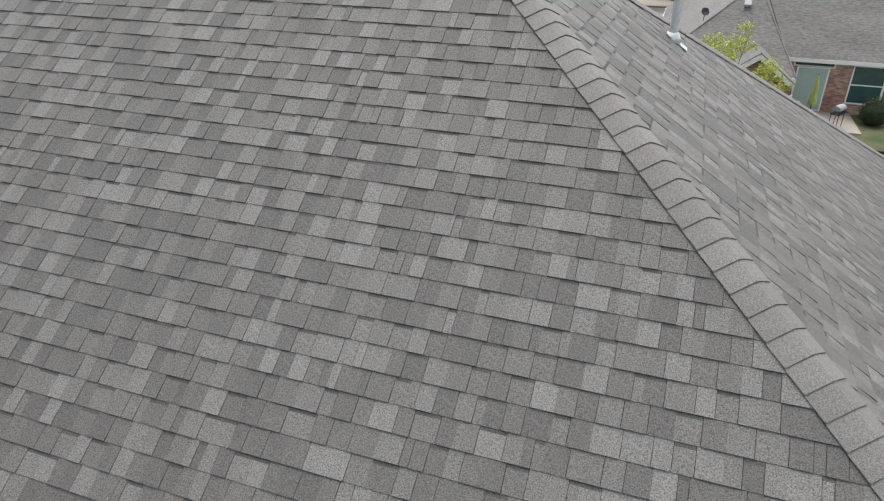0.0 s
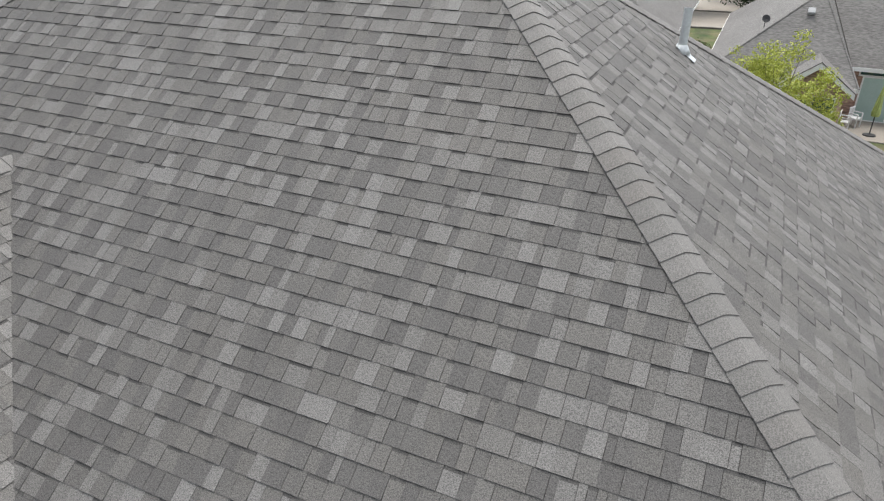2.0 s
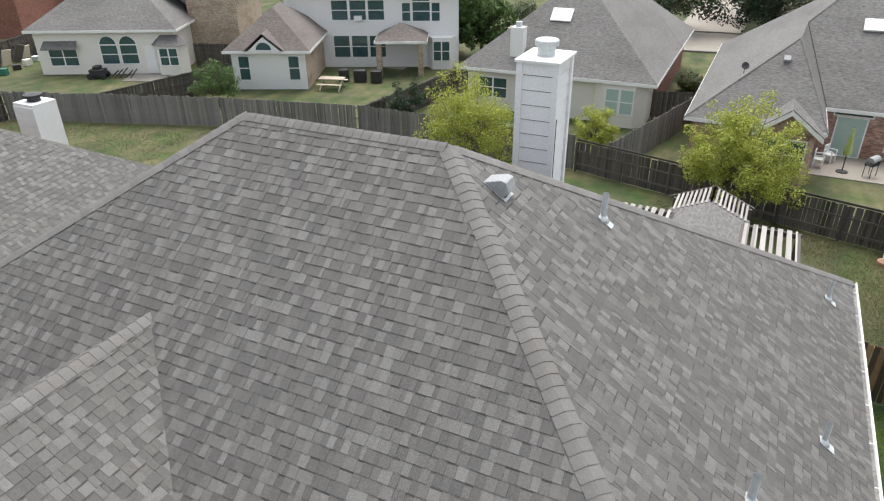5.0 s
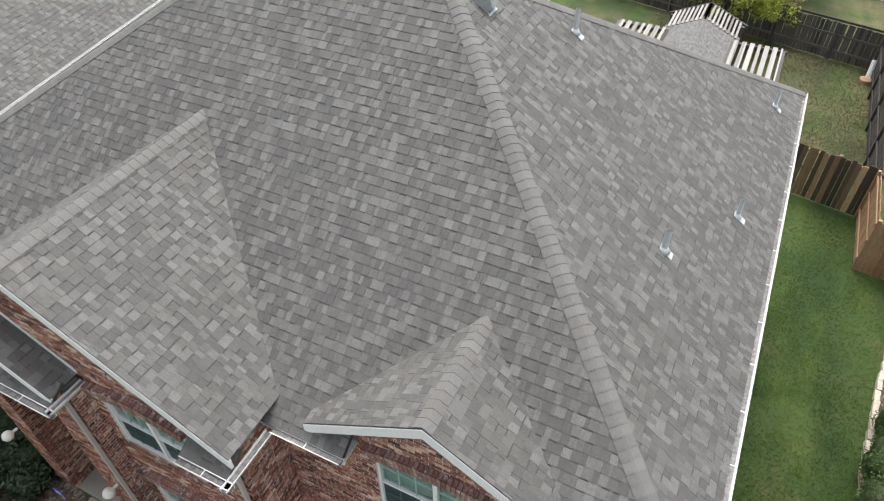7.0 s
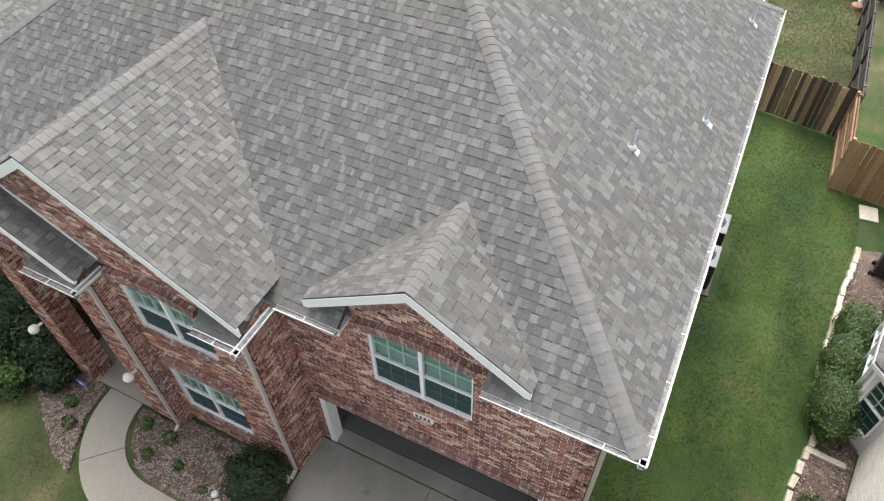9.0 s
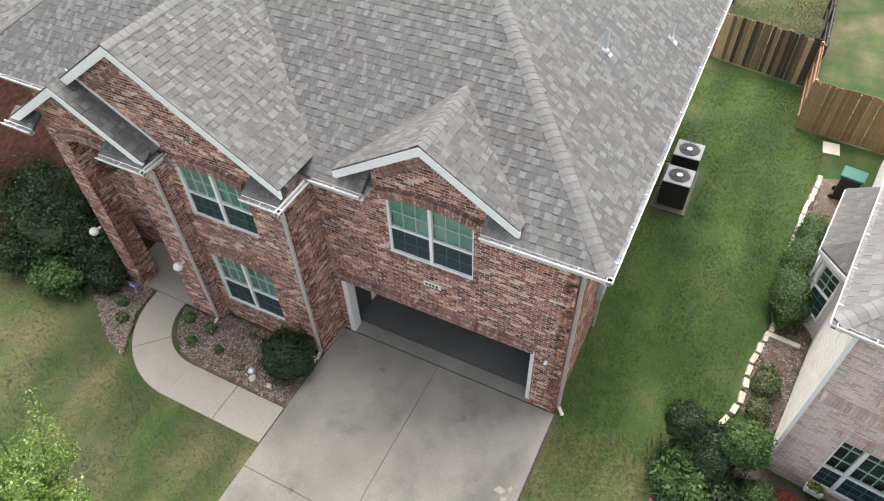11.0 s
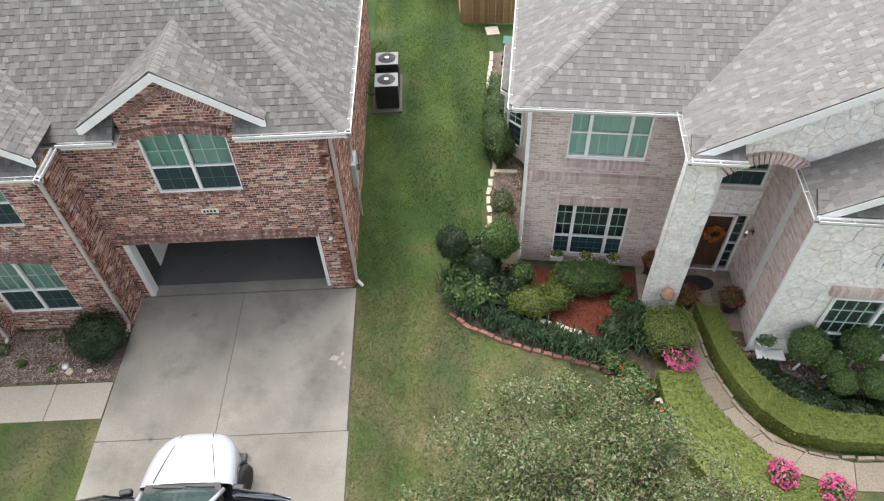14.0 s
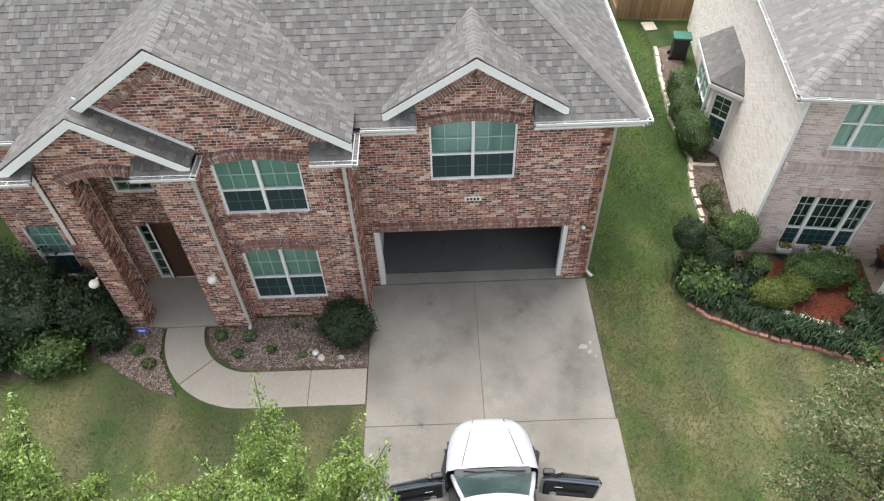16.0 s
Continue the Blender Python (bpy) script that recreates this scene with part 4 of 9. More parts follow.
window(house, (-5.6, 0, 0), (1, 0, 0), (0, -1, 0), 1.68, 3.55, 3.63, 5.2, grid=(3, 2), rise=0.13, split=0.45, sill=False, label="white double sash window with a segmental head")
g1h = GZ - 0.14
rake_bricks(wall_a, (HX, gh - 0.27), (HX + 1.08, gh - 0.27 - HS * 1.08), -0.004)
rake_bricks(wall_a, (HX - 1.08, gh - 0.27 - HS * 1.08), (HX, gh - 0.27), -0.004)
sill_bricks(wall_a, -3.97, -2.0, 0.0, 3.63)
for side in (1, -1):
    valley(house, (HX + side * HW, yb_e, hz + 0.02), (HX, yb_r, HZ + 0.02))
wall_b = masonry(house, "front_wall", (-10.2, -0.92, 0), (1, 0, 0), (0, -1, 0), 4.6, TOP, [(-1, -1, 1.65, 5.2), (1.87, 3.68, 3.65, 5.2), (1.87, 0.7, 3.6, 2.62)],
    gable=[(0.0, TOP), (4.6, TOP), (4.6, g1h - GS * 3.05), (1.55, g1h), (0.0, g1h - GS * 1.55)], seed=22, singles=lambda p: p.x > -8.2 and 2.6 < p.z < 3.9, label="red and whitewashed brick wall")
soldiers(wall_b, (-10.2, -0.92, 0), (1, 0, 0), (0, -1, 0), 1.82, 3.7, 5.15, 0.21, 0.14)
soldiers(wall_b, (-10.2, -0.92, 0), (1, 0, 0), (0, -1, 0), 1.82, 3.7, 2.56, 0.21, 0.1)
window(house, (-10.2, -0.92, 0), (1, 0, 0), (0, -1, 0), 1.87, 3.65, 3.68, 5.15, grid=(3, 2), rise=0.13, split=0.45, sill=False, label="white double sash window with a segmental head")
window(house, (-10.2, -0.92, 0), (1, 0, 0), (0, -1, 0), 1.87, 3.6, 0.72, 2.56, grid=(3, 2), rise=0.09, split=0.42, sill=False, label="white double sash window beside the porch")
rake_bricks(wall_b, (GX, g1h - 0.27), (-5.62, g1h - 0.27 - GS * 3.03), -0.924)
rake_bricks(wall_b, (-10.15, g1h - 0.27 - GS * 1.5), (GX, g1h - 0.27), -0.924)
sill_bricks(wall_b, -8.4, -6.5, -0.92, 3.68)
sill_bricks(wall_b, -8.4, -6.55, -0.92, 0.72)
masonry(house, "side_wall", (-5.6, -0.92, 0), (0, 1, 0), (1, 0, 0), 0.92, TOP, seed=23)
wall_d = masonry(house, "side_wall", (0, 0, 0), (0, 1, 0), (1, 0, 0), 11.8, TOP, seed=24, singles=lambda p: p.y < 3 and 2 < p.z < 4)
# entry
eg = gz(X2) - 0.14
wall_e = masonry(house, "porch_wall", (-11.65, -1.2, 0), (1, 0, 0), (0, -1, 0), 3.1, TOP, [(0.5, -1, 2.2, 5.12)], thick=0.5,
    gable=[(0.1, TOP), (2.95, TOP), (2.95, eg - GS * 1.65), (1.3, eg), (0.1, eg - GS * 1.2)], seed=25, singles=lambda p: p.x > -9.45, label="red brick porch front with a tall arch")
soldiers(wall_e, (-11.65, -1.2, 0), (1, 0, 0), (0, -1, 0), 0.44, 2.26, 4.98, 0.22, 0.26)
masonry(house, "porch_side", (-8.55, -1.2, 0), (0, 1, 0), (1, 0, 0), 0.28, TOP, seed=26, thick=0.05)
masonry(house, "porch_jamb", (-11.15, -1.2, 0), (0, 1, 0), (1, 0, 0), 0.5, 5.0, seed=27, thick=0.03)
wall_p = masonry(house, "porch_back", (-12.0, 0.4, 0), (1, 0, 0), (0, -1, 0), 3.4, 5.2, [(0.72, 0.1, 1.05, 2.15), (1.08, 0.1, 1.98, 2.2), (0.7, 3.25, 1.6, 3.85)], seed=28, label="red brick wall round the front door")
window(house, (-12.0, 0.4, 0), (1, 0, 0), (0, -1, 0), 0.7, 1.6, 3.25, 3.85, lights=1, grid=(3, 1), blinds=False, screen=False, sill=False, label="small transom window")
window(house, (-12.0, 0.4, 0), (1, 0, 0), (0, -1, 0), 0.72, 1.05, 0.12, 2.15, lights=1, grid=(1, 3), blinds=False, screen=False, sill=False, label="narrow sidelight beside the door")
door = part("door", Geo().box(-10.92, 0.46, 0.1, -10.06, 0.5, 2.18), m_door, house, "dark wooden front door")
for q0, q1 in ((0.25, 1.0), (1.12, 2.0)):
    for c in (-10.8, -10.42):
        part("door_panel", Geo().box(c, 0.45, q0, c + 0.28, 0.462, q1), m_door, door, bevel=0.006)
part("door_handle", Geo().lathe([(0.012, 0), (0.03, 0.01), (0.03, 0.03), (0.0, 0.045)], 10, (-10.85, 0.42, 1.0)), m_steel, door, "round metal handle")
part("door_frame", Geo().box(-10.97, 0.38, 0.1, -10.92, 0.5, 2.2).box(-10.06, 0.38, 0.1, -10.01, 0.5, 2.2), m_white, house)
wall_h = masonry(house, "front_wall", (-14.1, 0.15, 0), (1, 0, 0), (0, -1, 0), 2.45, TOP, [(0.25, 0.6, 1.12, 2.5)], seed=29)
window(house, (-14.1, 0.15, 0), (1, 0, 0), (0, -1, 0), 0.25, 1.12, 0.6, 2.5, lights=1, grid=(3, 3), split=0.42, label="white sash window behind the shrubs")
part("back_wall", Geo().box(-14.1, 11.55, 0, -0.23, 11.8, TOP), m_mortar, house)
part("side_wall", Geo().box(-14.1, 0.4, 0, -13.85, 11.55, TOP), m_mortar, house)
part("porch_ceiling", Geo().box(-12.0, -0.7, 5.15, -9.4, 0.4, 5.2), m_white, house)
part("porch_inner_wall", Geo().box(-9.42, -0.7, 0, -9.3, 0.4, 5.15), m_mortar, house)
masonry(house, "porch_outer_wall", (-11.95, -0.9, 0), (0, 1, 0), (1, 0, 0), 1.3, 5.15, z0=2.9, seed=33, thick=0.1)
masonry(house, "porch_return", (-11.63, 0.15, 0), (0, 1, 0), (1, 0, 0), 0.25, 5.15, seed=34, thick=0.02)
# soffits and fascia
for b in ((XL + 0.05, YE + 0.04, 5.28, GL, 0.0, 5.31), (GR, YE + 0.04, 5.28, XE - 0.05, 0.0, 5.31), (0.0, YE + 0.04, 5.28, XE - 0.04, YB - 0.1, 5.31)):
    part("soffit", Geo().box(*b), m_white, house)
part("fascia", Geo().box(XE - 0.06, YE, 5.24, XE - 0.02, YB, 5.4), m_white, house)
part("fascia", Geo().box(-5.3, YE + 0.02, 5.24, GL, YE + 0.06, 5.4), m_white, house)
part("fascia", Geo().box(GR, YE + 0.02, 5.24, XE - 0.06, YE + 0.06, 5.4), m_white, house)
gutter(house, (XE - 0.02, YE - 0.1, E0 + 0.0), (XE - 0.02, YB, E0 + 0.0), (1, 0, 0))
gutter(house, (-1.76, YE + 0.02, E0), (XE + 0.1, YE + 0.02, E0), (0, -1, 0))
gutter(house, (-5.3, YE + 0.02, E0), (-4.17, YE + 0.02, E0), (0, -1, 0))
gutter(house, (-5.42, -1.42, 5.38), (-5.42, YE - 0.05, 5.38), (1, 0, 0), hangers=False)
gutter(house, (-6.25, -1.28, 5.38), (-5.3, -1.28, 5.38), (0, -1, 0))
gutter(house, (-9.65, -1.53, 5.38), (-8.38, -1.53, 5.38), (0, -1, 0))
gutter(house, (-8.5, -1.6, 5.38), (-8.5, -0.95, 5.38), (1, 0, 0), hangers=False)
gutter(house, (-12.4, -1.53, 5.38), (-11.55, -1.53, 5.38), (0, -1, 0))
gutter(house, (XL, YE + 0.02, E0), (-12.3, YE + 0.02, E0), (0, -1, 0))
downspout(house, [(-5.66, -1.3, 5.28), (-5.66, -0.98, 5.0), (-5.66, -0.98, 0.15), (-5.66, -1.15, 0.06)])
downspout(house, [(-8.6, -1.5, 5.28), (-8.62, -1.26, 5.05), (-8.62, -1.26, 0.15), (-8.62, -1.45, 0.06)])
downspout(house, [(0.4, -0.3, 5.28), (0.06, 0.12, 5.0), (0.06, 0.12, 0.15), (0.2, 0.0, 0.06)])
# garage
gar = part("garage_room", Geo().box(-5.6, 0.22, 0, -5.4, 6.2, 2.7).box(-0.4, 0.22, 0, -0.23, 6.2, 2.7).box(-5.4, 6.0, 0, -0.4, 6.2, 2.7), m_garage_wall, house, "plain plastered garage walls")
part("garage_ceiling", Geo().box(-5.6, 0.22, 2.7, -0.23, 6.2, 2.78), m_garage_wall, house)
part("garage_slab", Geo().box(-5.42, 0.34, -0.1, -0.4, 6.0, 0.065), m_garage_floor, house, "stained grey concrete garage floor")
part("garage_apron", Geo().box(-5.42, -0.02, -0.1, -0.58, 0.325, 0.05), m_concrete, house, "pale concrete sill strip at the garage mouth", bevel=0.006)
part("garage_inner_door", Geo().box(-5.39, 1.0, 0.07, -5.36, 1.9, 2.1), m_white, house, "white inner door", bevel=0.01)
part("garage_jamb", Geo().box(-5.38, -0.03, 0.03, -5.25, 0.24, 2.13).box(-0.72, 0.05, 0.03, -0.62, 0.24, 2.13).box(-5.25, 0.1, 2.05, -0.72, 0.24, 2.13), m_white, house, "white painted garage door jamb")
for k in range(4):
    part("garage_door_panel", Geo().box(-5.2, 0.5 + 0.56 * k, 2.3, -0.75, 1.04 + 0.56 * k, 2.35), m_white, house, bevel=0.01)


# ---- drive and walk ----
drive = thing("driveway", "weathered concrete driveway in four slabs", "driveway", kind="structure")
for x0, x1 in ((-5.6, -2.92), (-2.905, 0.03)):
    for y0, y1 in ((-4.13, -0.05), (-8.6, -4.145), (-13.2, -8.615)):
        part("slab", Geo().box(x0, y0, -0.2, x1 + (0.04 if x0 > -5 and y0 < -5 else 0), y1, 0.03), m_concrete, drive, bevel=0.008)
part("joint_fill", Geo().box(-5.55, -13.2, -0.2, 0.0, -0.05, 0.018), m_joint, drive)
solid("soil_edge", Geo().box(0.03, -13.2, -0.05, 0.085, -0.05, 0.012), m_soil, "strip of bare soil along the drive", "soil", kind="structure")
walk_path = thing("front_walk", "curved pale concrete front walk", "path", kind="structure")


def bow(c, r0, r1, a0, a1, n):
    ws = [radians(a0 + (a1 - a0) * i / n) for i in range(n + 1)]
    return [(c[0] + r0 * math.cos(w), c[1] + r0 * math.sin(w)) for w in ws], [(c[0] + r1 * math.cos(w), c[1] + r1 * math.sin(w)) for w in ws]


for x0, x1 in ((-6.96, -5.63), (-8.4, -6.975)):
    part("slab", Geo().box(x0, -3.56, -0.15, x1, -2.6, 0.035), m_walk, walk_path, bevel=0.008)
# the bend sweeps from the straight run round to the porch
C, RI, RO = (-8.4, -1.2), 1.4, 2.36
for a0, a1 in ((180, 224.6), (225.2, 270)):
    li, lo = bow(C, RI, RO, a0, a1, 8)
    part("slab", Geo().strip(li, lo, -0.15, 0.035), m_walk, walk_path)
part("joint_fill", Geo().strip(*bow(C, RI + 0.02, RO - 0.02, 180, 270, 16), -0.15, 0.022).box(-8.4, -3.54, -0.15, -5.62, -2.62, 0.022), m_joint, walk_path)
solid("porch_slab", Geo().box(-12.0, -1.18, -0.1, -9.42, 0.42, 0.1), m_walk, "pale concrete porch slab", "porch", kind="structure", bevel=0.01)


# ---- plants ----
def leaf_cloud(geo, centres, radii, count, size, rng, shell=0.0, flat=0.35):
    """Folded leaves strewn through clumps. shell: the share of each clump's radius that stays bare inside."""
    weights = [r[0] * r[1] * r[2] for r in radii]
    nr = np.random.RandomState(rng.randrange(1 << 30))
    picks = nr.choice(len(centres), count, p=np.array(weights) / sum(weights))
    d = nr.normal(size=(count, 3))
    d /= np.linalg.norm(d, axis=1)[:, None]
    rad = (shell ** 3 + (1 - shell ** 3) * nr.rand(count)) ** (1 / 3)
    pos = np.array(centres)[picks] + d * rad[:, None] * np.array(radii)[picks]
    nrm = d + nr.normal(size=(count, 3)) * 0.7 + np.array((0, 0, flat))
    nrm /= np.linalg.norm(nrm, axis=1)[:, None]
    a = np.cross(nrm, nr.normal(size=(count, 3)))
    a /= np.linalg.norm(a, axis=1)[:, None]
    b = np.cross(nrm, a)
    s = size * (0.6 + 0.8 * nr.rand(count))[:, None]
    n = len(geo.v)
    quad = np.stack([pos - a * s, pos - b * s * 0.45 + nrm * s * 0.12, pos + a * s, pos + b * s * 0.45 + nrm * s * 0.12], 1).reshape(-1, 3)
    geo.v += [tuple(p) for p in quad.tolist()]
    geo.f += [(n + 4 * i, n + 4 * i + 1, n + 4 * i + 2, n + 4 * i + 3) for i in range(count)]


def shrub(name, at, radii, label, material, seed, count=2600, size=0.035, group="", box_form=0.0, blooms=None, category="shrub", rough=1.0, stem=0.0, stem_material=m_bark):
    """A clipped or loose shrub: a solid dark core under a skin of leaves. box_form squares it off."""
    rng = random.Random(seed)
    ob = thing(name, label, category, pose(*at), group)
    body = Geo()
    bm = bmesh.new()
    bmesh.ops.create_icosphere(bm, subdivisions=3, radius=1)
    off = Vector((seed * 1.7, seed * 0.3, 0))

    def shape(d):
        d = Vector(d).normalized()
        if box_form:
            k = max(abs(d.x), abs(d.y), abs(d.z))
            d = d.lerp(d / k, box_form)
        k = 1 + 0.3 * (1 - box_form) * rough * noise.noise(d * 2.0 + off) + 0.14 * rough * noise.noise(d * 5 + off)
        return Vector((d.x * radii[0] * k, d.y * radii[1] * k, radii[2] + d.z * radii[2] * k))

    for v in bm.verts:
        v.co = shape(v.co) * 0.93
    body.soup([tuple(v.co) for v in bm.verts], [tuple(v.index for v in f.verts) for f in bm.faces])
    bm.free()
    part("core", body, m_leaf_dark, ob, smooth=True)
    if stem:
        part("stem", Geo().tube([(0, 0, radii[2]), (0.04, -0.03, -stem * 0.5), (0, 0, -stem)], 0.03, 6), stem_material, ob)
    g = Geo()
    nr = np.random.RandomState(seed)
    count, size = int(count * 1.7), size * 0.85
    for i in range(count):
        d = Vector(nr.normal(size=3)).normalized()
        if d.z < -0.6:
            d.z = -d.z
        p = shape(d) * (0.93 + 0.12 * rough * nr.rand() + (0.12 * rough if nr.rand() < 0.15 else 0))
        nrm = (d + Vector(nr.normal(size=3)) * 0.55).normalized()
        a = nrm.orthogonal().normalized()
        a = Matrix.Rotation(nr.rand() * 6.283, 3, nrm) @ a
        b = nrm.cross(a)
        s = size * (0.6 + 0.8 * nr.rand())
        g.poly([p - a * s, p - b * s * 0.5, p + a * s, p + b * s * 0.5])
    part("foliage", g, material, ob, kind="stuff")
    if blooms:
        mat, n, bs = blooms
        q = Geo()
        for i in range(n):
            d = Vector(nr.normal(size=3)).normalized()
            d.z = abs(d.z)
            p = shape(d) * 1.04
            for k in range(5):
                w = Matrix.Rotation(k * 1.2566, 3, d) @ d.orthogonal().normalized()
                c = d.cross(w)
                q.poly([p, p + w * bs * 0.6 + c * bs * 0.35, p + w * bs + d * bs * 0.3, p + w * bs * 0.6 - c * bs * 0.35])
        part("blossom", q, mat, ob, kind="stuff")
    return ob


def tree(name, at, height, spread, label, material, seed, leaves=9000, size=0.06, trunk=0.12, stems=1, clumps=26, fork=0.3, blooms=None, lean=(0, 0), low=0.45):
    """Stems that fork into limbs, each ending in a ragged clump of leaves."""
    rng = random.Random(seed)
    ob = thing(name, label, "tree", pose(*at))
    wood, centres, radii = Geo(), [], []
    tips = []
    for st in range(stems):
        w = 2 * math.pi * (st + rng.random()) / stems
        base = Vector((0.12 * math.cos(w), 0.12 * math.sin(w), -0.05)) if stems > 1 else Vector((0, 0, -0.05))
        head = Vector((lean[0] + (0.25 * spread * math.cos(w) if stems > 1 else 0), lean[1] + (0.25 * spread * math.sin(w) if stems > 1 else 0), height * fork))
        mid = (base + head) / 2 + Vector((rng.uniform(-0.1, 0.1), rng.uniform(-0.1, 0.1), 0))
        wood.tube([base, mid, head], trunk / math.sqrt(stems), 7, trunk * 0.65 / math.sqrt(stems))
        for i in range(max(clumps // stems, 3)):
            a = 2 * math.pi * rng.random()
            r = spread * math.sqrt(rng.random()) * 0.92
            h = height * (low + (1 - low) * rng.random() * (1 - 0.55 * (r / spread) ** 2))
            tip = Vector((lean[0] + r * math.cos(a), lean[1] + r * math.sin(a), h))
            elbow = head.lerp(tip, 0.5) + Vector((rng.uniform(-0.2, 0.2), rng.uniform(-0.2, 0.2), 0.12 * height * rng.random()))
            wood.tube([head, elbow, tip], trunk * 0.35 / math.sqrt(stems), 5, trunk * 0.06, cap=False)
            tips.append((elbow, tip))
    for elbow, tip in tips:
        for k in range(3):
            c = elbow.lerp(tip, 0.45 + 0.3 * k) + Vector((rng.uniform(-1, 1), rng.uniform(-1, 1), rng.uniform(-0.6, 0.8))) * spread * 0.09
            centres.append(tuple(c))
            r = spread * rng.uniform(0.12, 0.24) * min(1.0, (40 / clumps) ** 0.3)
            radii.append((r, r, r * 0.9))
    part("trunk", wood, m_bark, ob, smooth=True)
    g = Geo()
    leaf_cloud(g, centres, radii, leaves, size, rng)
    part("crown", g, material, ob, kind="stuff")
    if blooms:
        q = Geo()
        leaf_cloud(q, centres, [tuple(x * 1.05 for x in r) for r in radii], blooms[1], blooms[2], rng, 0.6, 0.8)
        part("blossom", q, blooms[0], ob, kind="stuff")
    return ob


# ---- the pale brick and stone house next door ----
next_door = thing("stone_brick_house", "two-storey blush brick and white limestone house with pale shingles", "house", pose(4.45, 0.72, 0, 0, 0, -8.3))
pale_brick = dict(core=m_mortar_n, field=m_brick_n, piece=m_brick_n_piece)
NE, NS = 5.32, 0.62
nc, ns = 1 / math.hypot(1, NS), NS / math.hypot(1, NS)
NRUN, NW, ND = 6.2, 14.0, 12.4
n_roof = deck(next_door, "roof", [
    [(-0.45, -0.42, NE), (NW, -0.42, NE), (NW, -0.42 + NRUN, NE + NRUN * NS), (-0.45 + NRUN, -0.42 + NRUN, NE + NRUN * NS)],
    [(-0.45, ND, NE), (-0.45, -0.42, NE), (-0.45 + NRUN, -0.42 + NRUN, NE + NRUN * NS)],
    [(NW, ND, NE), (-0.45, ND, NE), (-0.45 + NRUN, -0.42 + NRUN, NE + NRUN * NS), (NW, -0.42 + NRUN, NE + NRUN * NS)]], "pale grey laminated shingles")
NL = NRUN / nc
palest = dict(field=m_shingle_n, piece=m_shingle_n_piece, slot_shade=0.0)
shingles(n_roof, (-0.45, -0.42, NE), (1, 0, 0), (0, nc, ns), [(0, 0), (9.5, 0), (9.5, NL), (NRUN, NL)], 41, singles=lambda p: p.x < 3 and p.y < 2.2, **palest)
shingles(n_roof, (-0.45, ND, NE), (0, -1, 0), (nc, 0, ns), [(0, 0), (ND + 0.42, 0), (ND + 0.42 - NRUN, NL)], 42, **palest)
m_cap_n = surface("pale_ridge_cap", [(0.16, 0.15, 0.142), (0.2, 0.19, 0.18), (0.23, 0.22, 0.21)], 0.95, 190, 0.3, 1.0, 0.2, 0.5, "object")
caps(n_roof, (-0.45, -0.42, NE), (-0.45 + NRUN, -0.42 + NRUN, NE + NRUN * NS), (0, -nc, -ns), (-nc, 0, -ns), m_cap_n)
# stone gable wing over the entry
WS, WX, WZ, WE = 0.6, 7.3, 7.92, 3.0
wc, ws_ = 1 / math.hypot(1, WS), WS / math.hypot(1, WS)


def wz(x):
    return WZ - WS * abs(x - WX)


yb_w = -0.42 + (WZ - NE) / NS + 0.1
w_roof = deck(next_door, "gable_roof", [
    [(WE, 0.1, wz(WE)), (WE, -1.8, wz(WE)), (WX, -1.8, WZ), (WX, yb_w, WZ)],
    [(WX, -1.8, WZ), (11.5, -1.8, wz(11.5)), (11.5, 0.1, wz(11.5)), (WX, yb_w, WZ)]], "pale shingled gable over the entry")
WL = (WX - WE) / wc
shingles(w_roof, (WE, yb_w, wz(WE)), (0, -1, 0), (wc, 0, ws_), [(yb_w - 0.1, 0), (yb_w + 1.8, 0), (yb_w + 1.8, WL), (0, WL)], 43, singles=lambda p: p.x < 5.2 and p.y < 0.5, **palest)
shingles(w_roof, (11.5, -1.8, wz(11.5)), (0, 1, 0), (-wc, 0, ws_), [(0, 0), (1.9, 0), (yb_w + 1.8, (11.5 - WX) / wc), (0, (11.5 - WX) / wc)], 44, **palest)
rake(next_door, (WE, -1.8, wz(WE)), (WX, -1.8, WZ), 0.2, 0.04)
rake(next_door, (11.5, -1.8, wz(11.5)), (WX, -1.8, WZ), 0.2, 0.04)
# lower gable in front of it
KX, KS, KE, KZE, KF = 8.2, 0.62, 5.2, 4.95, -2.85
kc, ks = 1 / math.hypot(1, KS), KS / math.hypot(1, KS)
KZ = KZE + KS * (KX - KE)
k_roof = deck(next_door, "gable_roof", [
    [(KE, -1.5, KZE), (KE, KF, KZE), (KX, KF, KZ), (KX, -1.5, KZ)],
    [(KX, KF, KZ), (11.2, KF, KZE), (11.2, -1.5, KZE), (KX, -1.5, KZ)]], "low shingled gable beside the entry")
shingles(k_roof, (KE, -1.5, KZE), (0, -1, 0), (kc, 0, ks), [(0, 0), (-1.5 - KF, 0), (-1.5 - KF, (KX - KE) / kc), (0, (KX - KE) / kc)], 45, **palest)
shingles(k_roof, (11.2, KF, KZE), (0, 1, 0), (-kc, 0, ks), [(0, 0), (-1.5 - KF, 0), (-1.5 - KF, (KX - KE) / kc), (0, (KX - KE) / kc)], 46, **palest)
rake(next_door, (KE, KF, KZE), (KX, KF, KZ), 0.2, 0.04)
rake(next_door, (11.2, KF, KZE), (KX, KF, KZ), 0.2, 0.04)
